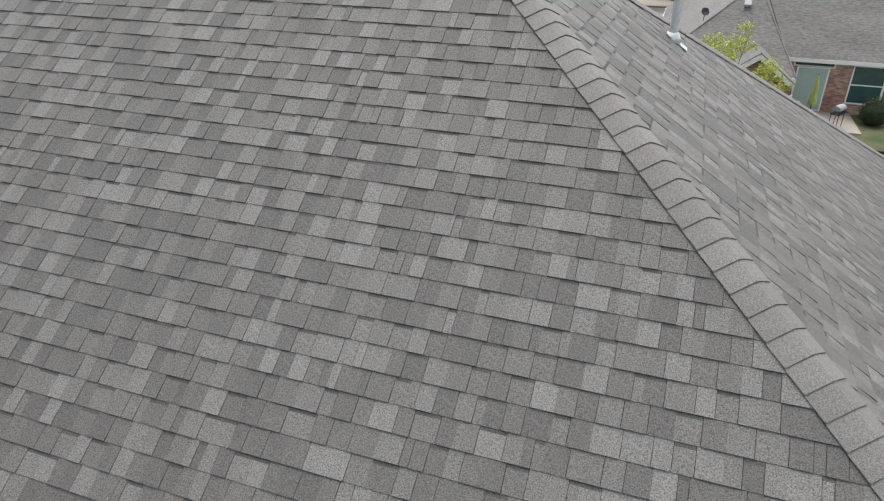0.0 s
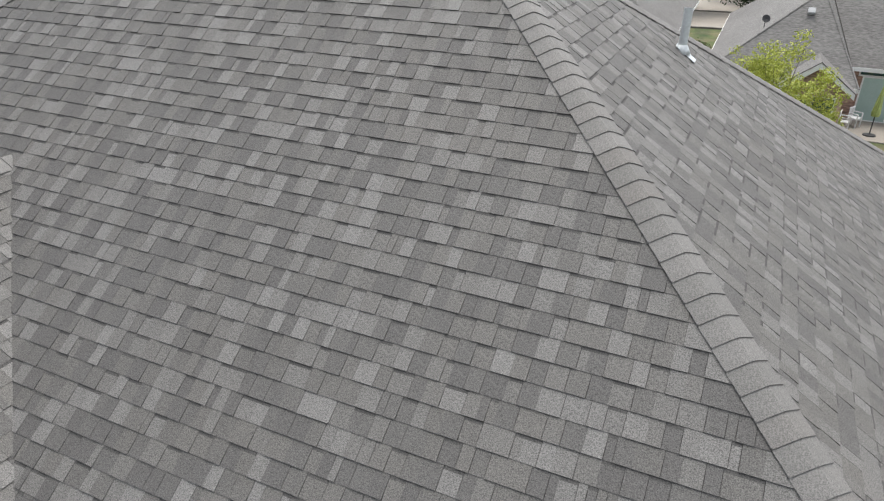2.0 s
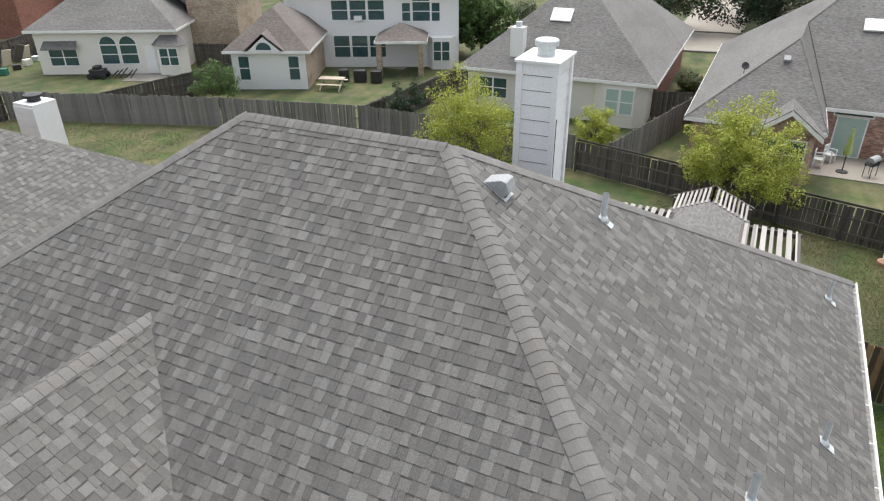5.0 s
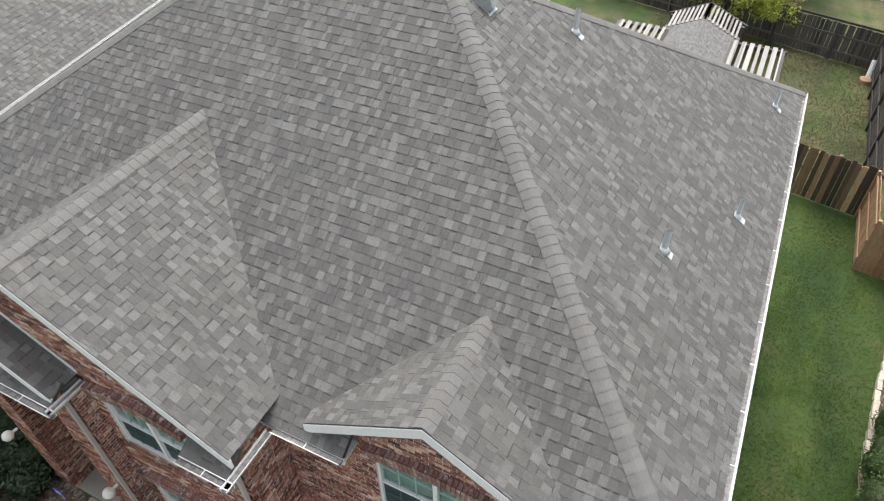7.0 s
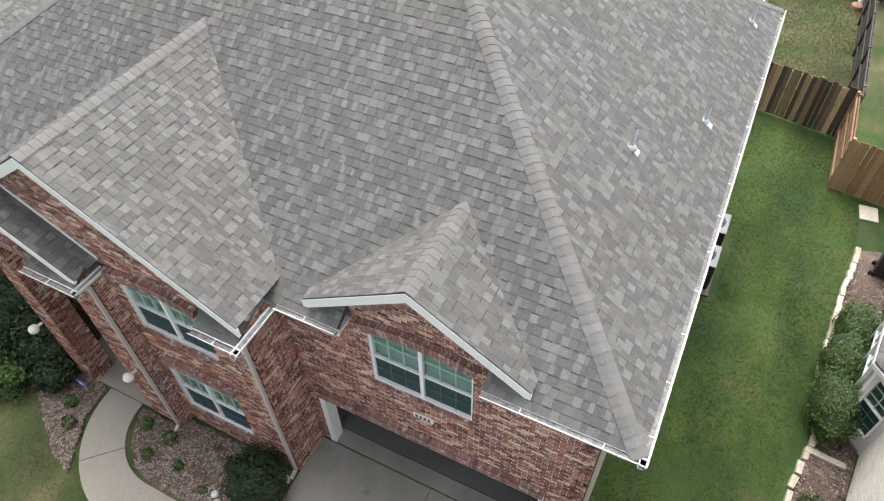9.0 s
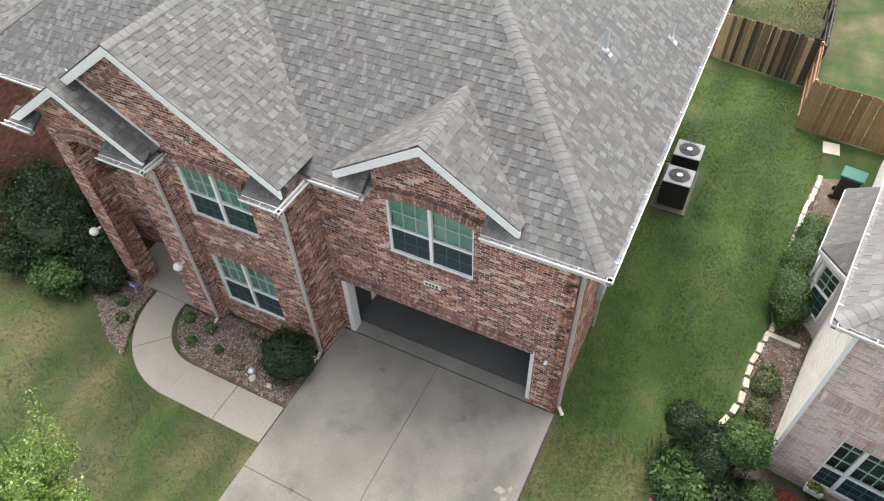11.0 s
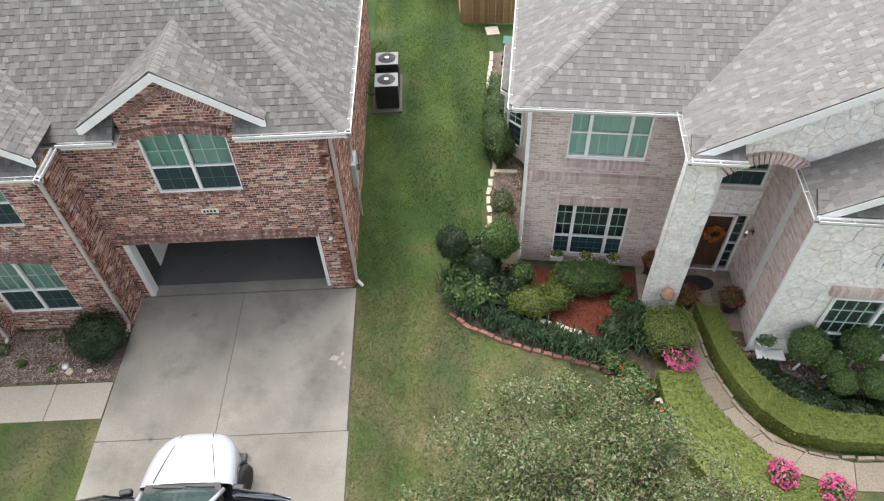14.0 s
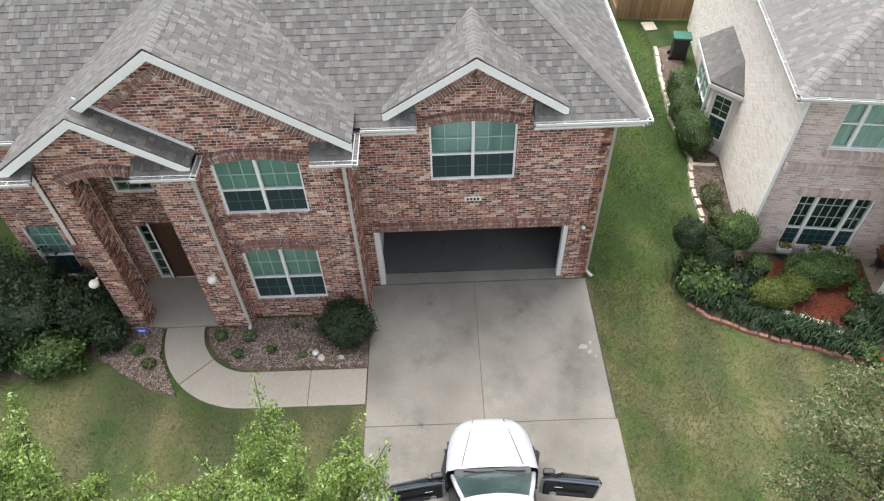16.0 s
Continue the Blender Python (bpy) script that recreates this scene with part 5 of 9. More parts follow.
n_wall = masonry(next_door, "front_wall", (0, 0, 0), (1, 0, 0), (0, -1, 0), 3.15, 5.2, [(0.85, 3.66, 2.62, 5.02), (0.8, 0.32, 2.58, 2.24)], seed=51, singles=lambda p: 0 < p.x < 3.1 and 2.3 < p.z < 3.6, label="blush brick wall with soldier courses", **pale_brick)
for z, a0, a1 in ((2.24, 0.68, 2.7), (3.0, 0.05, 3.1), (3.46, 0.8, 2.66)):
    soldiers(n_wall, (0, 0, 0), (1, 0, 0), (0, -1, 0), a0, a1, z, 0.2 if z < 3.2 else 0.17, field=m_brick_n_piece)
part("keystone", Geo().prism([(1.62, -0.05, 2.24), (1.76, -0.05, 2.24), (1.8, -0.05, 2.48), (1.58, -0.05, 2.48)], (0, 0.04, 0)), m_stone, next_door, "pale keystone")


def triple(a0, a1, z0, z1, split, blinds, screen, grid, label):
    w = a1 - a0
    for f0, f1, cols in ((0.0, 0.25, 2), (0.25, 0.75, 4), (0.75, 1.0, 2)):
        window(next_door, (0, 0, 0), (1, 0, 0), (0, -1, 0), a0 + w * f0, a0 + w * f1, z0, z1, lights=1, grid=(cols, grid), split=split, blinds=blinds, screen=screen, label=label, grille=m_bar, bars=0.012, slats=m_blind_pale)


triple(0.85, 2.62, 3.66, 5.02, 0.5, "both", False, 1, "white three-light window with closed blinds")
triple(0.8, 2.58, 0.32, 2.24, 0.35, False, True, 3, "white three-light window with glazing bars")
n_side = masonry(next_door, "side_wall", (0, 0, 0), (0, 1, 0), (-1, 0, 0), 11.8, 5.2, seed=52, label="cream brick side wall", core=m_mortar_c, field=m_brick_c)
part("back_wall", Geo().box(0.2, 11.6, 0, 12, 11.8, 5.2), m_mortar_n, next_door)
part("side_wall", Geo().box(11.8, -1.4, 0, 12, 11.6, 5.2), m_mortar_n, next_door)


m_mortar_s = surface("grey_mortar", [(0.6032, 0.5916, 0.5684), (0.696, 0.6844, 0.6612)], 0.95, 60, 0.2)


def stonework(name, p0, e, out, outline, hole, seed, size=0.36, label="", thick=0.25):
    """Irregular flat limestone, fitted piece by piece with pale joints. outline: convex."""
    p0, e, out = Vector(p0), Vector(e), Vector(out)
    rng = random.Random(seed)
    g = Geo()
    xs = [p[0] for p in outline]
    zs = [p[1] for p in outline]
    if hole:
        for area in ([(min(xs), min(zs)), (hole[0], min(zs)), (hole[0], max(zs)), (min(xs), max(zs))], [(hole[2], min(zs)), (max(xs), min(zs)), (max(xs), max(zs)), (hole[2], max(zs))], [(hole[0], hole[3]), (hole[2], hole[3]), (hole[2], max(zs)), (hole[0], max(zs))]):
            q = clip_to(outline, area)
            if len(q) > 2:
                g.prism([p0 + e * a + Z * b for a, b in q], -out * thick)
    else:
        g.prism([p0 + e * a + Z * b for a, b in outline], -out * thick)
    wall = part(name, g, m_mortar_s, next_door, label)
    cells = []
    nx, nz = int((max(xs) - min(xs)) / size) + 1, int((max(zs) - min(zs)) / (size * 0.72)) + 1
    seeds = [(min(xs) + (i + 0.5 + rng.uniform(-0.42, 0.42)) * size, min(zs) + (j + 0.5 + rng.uniform(-0.42, 0.42)) * size * 0.72) for i in range(nx) for j in range(nz)]
    for s in seeds:
        poly = clip_to([(s[0] - size, s[1] - size), (s[0] + size, s[1] - size), (s[0] + size, s[1] + size), (s[0] - size, s[1] + size)], outline)
        for q in seeds:
            if q is not s and abs(q[0] - s[0]) < 2 * size and abs(q[1] - s[1]) < 2 * size:
                dx, dy = q[0] - s[0], (q[1] - s[1])
                poly = clip(poly, dx, dy, dx * (q[0] + s[0]) / 2 + dy * (q[1] + s[1]) / 2)
                if len(poly) < 3:
                    break
        if len(poly) < 3:
            continue
        if hole and hole[0] < s[0] < hole[2] and s[1] < hole[3]:
            continue
        if hole:
            if s[1] < hole[3]:
                poly = clip(poly, 1, 0, hole[0]) if s[0] < hole[0] else clip(poly, -1, 0, -hole[2])
            elif hole[0] < s[0] < hole[2]:
                poly = clip(poly, 0, -1, -hole[3])
            if len(poly) < 3:
                continue
        cx, cz = sum(p[0] for p in poly) / len(poly), sum(p[1] for p in poly) / len(poly)
        inset = [(cx + (x - cx) * 0.975, cz + (y - cz) * 0.966) for x, y in poly]
        top = [(cx + (x - cx) * 0.92, cz + (y - cz) * 0.9) for x, y in poly]
        h = 0.014 + rng.random() * 0.016
        st = Geo()
        n = len(poly)
        st.v = [tuple(p0 + e * a + Z * b) for a, b in inset] + [tuple(p0 + e * a + Z * b + out * h * 0.8) for a, b in inset] + [tuple(p0 + e * a + Z * b + out * h) for a, b in top]
        st.f = [tuple(range(2 * n, 3 * n))] + [(i, (i + 1) % n, n + (i + 1) % n, n + i) for i in range(n)] + [(n + i, n + (i + 1) % n, 2 * n + (i + 1) % n, 2 * n + i) for i in range(n)]
        part("stone", st, m_stone_piece, wall)
    return wall


st_front = stonework("stone_front", (0, -1.45, 0), (1, 0, 0), (0, -1, 0), [(3.12, 0), (9.0, 0), (9.0, wz(9.0) - 0.15), (WX, WZ - 0.15), (3.12, wz(3.12) - 0.15)], (3.87, 0, 5.49, 5.04), 61, label="white limestone entry gable")
soldiers(st_front, (0, -1.45, 0), (1, 0, 0), (0, -1, 0), 3.82, 5.48, 4.62, 0.24, 0.42, field=m_brick_n_piece, width=0.08, fill=5.08)
stonework("stone_side", (3.116, -1.2, 0), (0, -1, 0), (-1, 0, 0), [(0, 0), (0.25, 0), (0.25, 5.0), (0, 5.0)], None, 62, label="white limestone pier side", thick=0.02)
part("porch_beam", Geo().box(3.14, -1.2, 5.0, 3.36, -0.02, 5.3), m_white, next_door, "white beam over the side of the porch", bevel=0.01)
stonework("stone_front", (0, -2.45, 0), (1, 0, 0), (0, -1, 0), [(5.5, 0), (10.9, 0), (10.9, KZE), (KX, KZ - 0.2), (5.5, KZE)], None, 63, label="white limestone front beside the entry", size=0.42)
masonry(next_door, "porch_side", (5.5, 0.3, 0), (0, -1, 0), (-1, 0, 0), 2.75, 4.98, seed=53, singles=lambda p: p.z < 3, **pale_brick)
pw = masonry(next_door, "porch_back", (3.155, 0, 0), (1, 0, 0), (0, -1, 0), 2.345, 5.2, [(1.245, 0.05, 1.925, 2.1), (1.965, 0.05, 2.265, 2.1), (1.195, 3.0, 2.245, 3.95)], seed=54, **pale_brick)
stonework("stone_band", (3.2, -0.03, 0), (1, 0, 0), (0, -1, 0), [(1.15, 2.2), (2.25, 2.2), (2.25, 2.95), (1.15, 2.95)], None, 64, label="stone band over the door", thick=0.02)
window(next_door, (3.2, 0, 0), (1, 0, 0), (0, -1, 0), 1.15, 2.2, 3.0, 3.95, lights=1, grid=(4, 1), blinds=False, screen=True, sill=False, label="dark window over the front door", grille=m_bar)
window(next_door, (3.2, 0, 0), (1, 0, 0), (0, -1, 0), 1.92, 2.22, 0.05, 2.1, lights=1, grid=(1, 3), blinds=False, screen=False, sill=False, label="narrow sidelight")
n_door = part("door", Geo().box(4.42, 0.05, 0.06, 5.06, 0.09, 2.08), m_door, next_door, "dark front door with an autumn wreath")
part("door_sweep", Geo().box(4.42, 0.035, 0.06, 5.06, 0.05, 0.2), m_steel, n_door)
part("door_frame", Geo().box(4.36, -0.05, 0.05, 4.42, 0.09, 2.14).box(5.06, -0.05, 0.05, 5.12, 0.09, 2.14).box(4.36, -0.05, 2.08, 5.12, 0.09, 2.14), m_white, next_door)
window(next_door, (0, -2.45, 0), (1, 0, 0), (0, -1, 0), 6.6, 8.7, 0.35, 2.3, lights=2, grid=(4, 3), split=0.35, blinds=False, label="wide window with white glazing bars", grille=m_bar, depth=-0.09)
soldiers(st_front, (0, -2.45, 0), (1, 0, 0), (0, -1, 0), 6.45, 8.85, 2.36, 0.24, field=m_brick_n_piece, width=0.08)
for x0, x1 in ((6.4, 6.6), (8.7, 8.9)):
    masonry(next_door, "brick_surround", (x0, -2.46, 0), (1, 0, 0), (0, -1, 0), x1 - x0, 2.4, seed=int(x0 * 10), thick=0.03, **pale_brick)
window(next_door, (0, -2.45, 0), (1, 0, 0), (0, -1, 0), 7.0, 8.4, 3.3, 4.6, lights=2, grid=(2, 1), blinds=True, screen=False, label="upper window with blinds", depth=-0.09, slats=m_blind_pale)
part("porch_ceiling", Geo().box(3.38, -1.2, 5.1, 5.48, -0.02, 5.15), m_white, next_door)
# side bay
bay = part("bay_wall", Geo().prism([(0, 3.95, 0), (-0.62, 4.5, 0), (-0.62, 6.6, 0), (0, 7.2, 0)], (0, 0, 2.35)), m_mortar_n, next_door, "brick bay on the side wall")
part("bay_roof", Geo().prism([(0.02, 3.7, 2.4), (-0.82, 4.38, 2.4), (-0.82, 6.75, 2.4), (0.02, 7.4, 2.4)], (0, 0, 0.05)).soup([(0.02, 3.7, 2.45), (-0.82, 4.38, 2.45), (-0.82, 6.75, 2.45), (0.02, 7.4, 2.45), (0.02, 4.6, 3.05), (0.02, 6.5, 3.05)], [(0, 1, 4), (1, 2, 5, 4), (2, 3, 5)]), m_shingle_n, next_door, "small shingled bay roof")
bay_deck = deck(next_door, "bay_shingles", [[(-0.82, 6.75, 2.452), (-0.82, 4.38, 2.452), (0.02, 4.6, 3.052), (0.02, 6.5, 3.052)]], "small pale shingled slope over the bay", thick=0.02)
shingles(bay_deck, (-0.82, 6.75, 2.458), (0, -1, 0), Vector((0.84, 0, 0.6)).normalized(), [(0, 0), (2.37, 0), (2.15, 1.03), (0.25, 1.03)], 47, **palest)
shingles(bay_deck, (-0.82, 4.38, 2.458), Vector((0.84, -0.68, 0)).normalized(), Vector((0.44, 0.543, 0.6)).normalized(), [(0, 0), (1.08, 0), (0.514, 0.92)], 48, **palest)
part("bay_fascia", Geo().prism([(-0.02, 3.68, 2.28), (-0.84, 4.37, 2.28), (-0.84, 6.76, 2.28), (-0.02, 7.42, 2.28)], (0, 0, 0.11)), m_white, next_door)
bd = Vector((-0.62, 0.55, 0)).normalized()
window(next_door, (0, 3.95, 0), bd, (bd.y * -1, bd.x, 0), 0.12, 0.72, 0.6, 2.1, lights=1, grid=(2, 3), blinds=False, screen=True, label="bay sash window", depth=-0.06)
window(next_door, (-0.62, 4.5, 0), (0, 1, 0), (-1, 0, 0), 0.3, 1.8, 0.6, 2.1, lights=2, grid=(2, 2), blinds=True, screen=True, label="bay sash window", depth=-0.06)
part("soffit", Geo().box(-0.42, -0.4, 5.2, 3.0, 0.0, 5.23).box(-0.42, 0.0, 5.2, 0.0, ND - 0.1, 5.23), m_white, next_door)
gutter(next_door, (-0.45, -0.4, NE), (WE, -0.4, NE), (0, -1, 0))
gutter(next_door, (-0.43, -0.5, NE), (-0.43, ND, NE), (-1, 0, 0))
gutter(next_door, (WE + 0.02, -2.0, NE + 0.02), (WE + 0.02, -0.4, NE + 0.02), (-1, 0, 0))
gutter(next_door, (WE, -1.9, NE + 0.02), (WE + 1.05, -1.9, NE + 0.02), (0, -1, 0))
gutter(next_door, (KE + 0.02, KF - 0.1, KZE), (KE + 0.02, -1.5, KZE), (-1, 0, 0))
gutter(next_door, (KE, KF - 0.05, KZE), (KE + 1.2, KF - 0.05, KZE), (0, -1, 0))
for x0, y0, z0, w in ((WE, -1.88, NE, 1.0), (KE, KF, KZE, 1.15)):
    r = deck(next_door, "roof_return", [[(x0, y0, z0), (x0 + w, y0, z0), (x0 + w, y0 + 0.42, z0 + 0.26), (x0, y0 + 0.42, z0 + 0.26)]], "narrow shingled roof return", thick=0.05)
    shingles(r, (x0, y0, z0), (1, 0, 0), (0, 0.85, 0.527), [(0, 0), (w, 0), (w, 0.49), (0, 0.49)], int(x0 * 7), **palest)
downspout(next_door, [(-0.4, -0.45, 5.2), (-0.05, -0.05, 4.95), (-0.05, -0.05, 0.1)], m_white)
downspout(next_door, [(KE + 0.1, KF, 4.85), (5.46, -2.5, 4.6), (5.46, -2.5, 0.1)], m_white)


# ---- on the brick house's roof ----
def on_right(x, y):
    return E0 + SLX * (XE - x)


def roof_pipe(x, y, high, r, label):
    ob = thing("vent_pipe", label, "vent pipe", pose(x, y, on_right(x, y)), "vent pipes on the roof")
    part("pipe", Geo().tube([(0, 0, -0.1), (0, 0, high)], r, 12, cap=False).tube([(0, 0, high), (0, 0, 0.0)], r * 0.8, 12, cap=False), m_metal, ob, "grey metal pipe", smooth=True)
    part("collar", Geo().lathe([(r * 2.1, 0.0), (r * 1.5, 0.05), (r * 1.05, 0.09)], 12, (0, 0, -0.02)), m_metal, ob, smooth=True)
    k = 0.15
    part("flashing", Geo().prism([(-k * 0.4, -k / 2, SL * k * 0.4 + 0.016), (k * 1.0, -k / 2, -SL * k * 1.0 + 0.016), (k * 1.0, k / 2, -SL * k * 1.0 + 0.016), (-k * 0.4, k / 2, SL * k * 0.4 + 0.016)], (0, 0, 0.006)), m_metal, ob, "pale lead flashing")
    return ob


roof_pipe(-1.15, 4.2, 0.4, 0.05, "grey metal vent pipe on the shingle roof")
roof_pipe(-0.22, 6.35, 0.36, 0.04, "thin metal vent pipe near the eave")
roof_pipe(-0.05, 10.6, 0.36, 0.04, "thin metal vent pipe near the back corner")
roof_pipe(-3.67, 6.95, 0.42, 0.045, "tall metal vent pipe near the hip")
bx, by = -4.84, 5.62
vent = thing("box_vent", "square galvanised box vent on the shingles", "roof vent", pose(bx, by, on_right(bx, by), 0, math.degrees(math.atan(SL)), 0) @ Matrix.Scale(0.72, 4))
m_vent = surface("dull_vent_metal", [(0.28, 0.29, 0.3), (0.36, 0.37, 0.38)], 0.5, 25, 0.15, 3, 0.3, 0.1)
part("flange", Geo().box(-0.24, -0.2, 0.012, 0.3, 0.2, 0.02), m_metal, vent)
part("hood", Geo().prism([(-0.24, -0.19, 0.02), (0.2, -0.19, 0.02), (0.25, -0.19, 0.17), (0.08, -0.19, 0.3), (-0.02, -0.19, 0.27)], (0, 0.38, 0)), m_vent, vent, bevel=0.012)
part("louvre", Geo().box(0.215, -0.16, 0.04, 0.24, 0.16, 0.14), m_dark, vent)

chimney = thing("chimney", "tall white lap-sided chimney with a metal cap", "chimney", pose(-5.3, 8.95, 6.5))
cx, cy, ctop = 0.31, 0.4, 3.7
# Dark core shows in the board gaps as painted shadow lines.
part("core", Geo().box(-cx + 0.01, -cy + 0.01, 0, cx - 0.01, cy - 0.01, ctop - 0.02), m_painted_shade, chimney)
for k in range(15):
    z = 0.25 * k
    for side in range(4):
        if side % 2 == 0:
            s = -1 if side == 0 else 1
            q = [(-cx, s * (cy + 0.012), z), (cx, s * (cy + 0.012), z), (cx, s * cy, z + 0.232), (-cx, s * cy, z + 0.232)]
            off = (0, -s * 0.012, 0)
        else:
            s = 1 if side == 1 else -1
            q = [(s * (cx + 0.012), -cy, z), (s * (cx + 0.012), cy, z), (s * cx, cy, z + 0.232), (s * cx, -cy, z + 0.232)]
            off = (-s * 0.012, 0, 0)
        part("lap_board", Geo().prism(q, off), m_white_worn, chimney)
for sx in (-1, 1):
    for sy in (-1, 1):
        part("corner_board", Geo().box(sx * cx - 0.05, sy * cy - 0.05, 0, sx * cx + 0.05, sy * cy + 0.05, ctop), m_white_worn, chimney)
part("chase_cover", Geo().prism([(-cx - 0.08, -cy - 0.08, ctop), (cx + 0.08, -cy - 0.08, ctop), (cx + 0.08, cy + 0.08, ctop), (-cx - 0.08, cy + 0.08, ctop)], (0, 0, 0.05)), m_white, chimney, bevel=0.01)
part("flue", Geo().lathe([(0.15, 0), (0.15, 0.16), (0.2, 0.16), (0.2, 0.24), (0.18, 0.26), (0.0, 0.27)], 20, (0, 0, ctop + 0.05)), m_metal, chimney, "round metal flue cap", smooth=False)
part("stained_seam", Geo().box(cx + 0.052, -cy - 0.0, 0.3, cx + 0.058, -cy + 0.03, ctop - 0.9), m_dark, chimney)

# wall things
plaque = thing("house_number_plaque", "small pale number plaque on the brick wall", "plaque", pose(-2.97, -0.02, 3.05))
part("plate", Geo().box(-0.2, -0.02, -0.07, 0.2, 0.0, 0.07), m_cream, plaque, bevel=0.006)
for k in range(4):
    part("bar", Geo().box(-0.15 + 0.08 * k, -0.026, -0.035, -0.1 + 0.08 * k, -0.019, 0.035), m_dark, plaque)


def coach_lamp(m, label):
    ob = thing("wall_lamp", label, "lamp", m, "wall lamps")
    part("arm", Geo().tube([(0, 0, 0), (0, -0.08, 0.05), (0, -0.16, 0.02)], 0.012, 6), m_dark, ob)
    part("plate", Geo().box(-0.05, -0.02, -0.08, 0.05, 0, 0.08), m_steel, ob)
    part("lantern", Geo().lathe([(0.03, -0.16), (0.075, 0.02), (0.08, 0.03), (0.0, 0.1)], 6, (0, -0.16, -0.02)), m_steel, ob)
    return ob


coach_lamp(pose(-0.32, -0.01, 2.1), "small metal carriage lamp beside the garage")
for x, y, z in ((-11.7, -1.22, 2.1), (-9.0, -1.22, 2.1)):
    gl = thing("globe_lamp", "frosted white globe lamp on the porch brick", "lamp", pose(x, y, z), "porch globe lamps")
    part("bracket", Geo().tube([(0, 0, 0), (0, -0.12, 0.02)], 0.03, 8), m_white, gl)
    part("globe", Geo().lathe([(0.02, -0.1), (0.09, -0.06), (0.115, 0.0), (0.09, 0.07), (0.0, 0.11)], 14, (0, -0.2, 0.02)), m_cream, gl, smooth=True)
meter = thing("electric_meter", "grey electric meter boxes on the side wall", "meter box", pose(0.01, 2.6, 1.7))
part("panel", Geo().box(0, -0.2, -0.35, 0.13, 0.2, 0.45), m_metal, meter, bevel=0.01)
part("panel", Geo().box(0, 0.3, -0.2, 0.1, 0.55, 0.35), m_metal, meter, bevel=0.01)
part("dial", Geo().tube([(0.13, 0, 0.22), (0.22, 0, 0.22)], 0.08, 14), m_glass_dark, meter)
part("conduit", Geo().tube([(0.06, 0.0, 0.45), (0.06, 0.0, 3.2)], 0.025, 8).tube([(0.06, 0.1, -0.35), (0.06, 0.1, -1.7)], 0.03, 8), m_metal, meter)


def air_conditioner(y, label, w=0.78, h=0.92):
    ob = thing("air_conditioner", label, "air conditioner", pose(0.74, y, 0.06), "air conditioners beside the house")
    k = w / 2
    part("body", Geo().box(-k + 0.02, -k + 0.02, 0.02, k - 0.02, k - 0.02, h - 0.03), m_dark, ob)
    for s in (-1, 1):
        for i in range(15):
            z = 0.08 + i * (h - 0.18) / 15
            part("louvre", Geo().box(-k, s * (k - 0.015) - 0.01, z, k, s * (k - 0.015) + 0.01, z + 0.03), m_dark, ob)
            part("louvre", Geo().box(s * (k - 0.015) - 0.01, -k, z, s * (k - 0.015) + 0.01, k, z + 0.03), m_dark, ob)
    part("top_pan", Geo().box(-k, -k, h - 0.03, k, k, h), m_vent, ob, "pale metal top", bevel=0.02)
    part("fan_well", Geo().lathe([(0.3, 0), (0.3, 0.006), (0.0, 0.008)], 28, (0, 0, h)), m_dark, ob, "dark fan opening")
    for r in (0.08, 0.14, 0.2, 0.26, 0.31):
        ring = [(r * math.cos(i * math.pi / 12), r * math.sin(i * math.pi / 12), h + 0.03) for i in range(25)]
        part("guard_ring", Geo().tube(ring, 0.004, 4), m_dark, ob)
    part("hub", Geo().lathe([(0.085, 0), (0.085, 0.02), (0.0, 0.03)], 16, (0, 0, h + 0.02)), m_metal, ob)
    for i in range(4):
        part("fan_blade", Geo().prism([(0.05, -0.04, h + 0.012), (0.27, -0.1, h + 0.012), (0.28, 0.06, h + 0.018), (0.05, 0.04, h + 0.018)], (0, 0, 0.003)), m_dark, ob).matrix_local = pose(0, 0, 0, 0, 0, 90 * i + 20)
    part("pipe", Geo().tube([(-k, 0.1, 0.3), (-0.6, 0.1, 0.25), (-0.72, 0.1, 0.4)], 0.02, 6), m_rubber, ob)
    return ob


air_conditioner(8.1, "black condenser unit with a pale grille top")
air_conditioner(9.3, "black condenser unit behind another one", h=0.98)
solid("equipment_pad", Geo().box(0.2, 7.55, -0.02, 1.2, 9.75, 0.06), m_joint, "flat concrete pad under the condensers", "slab")

# ---- beds before the brick house ----


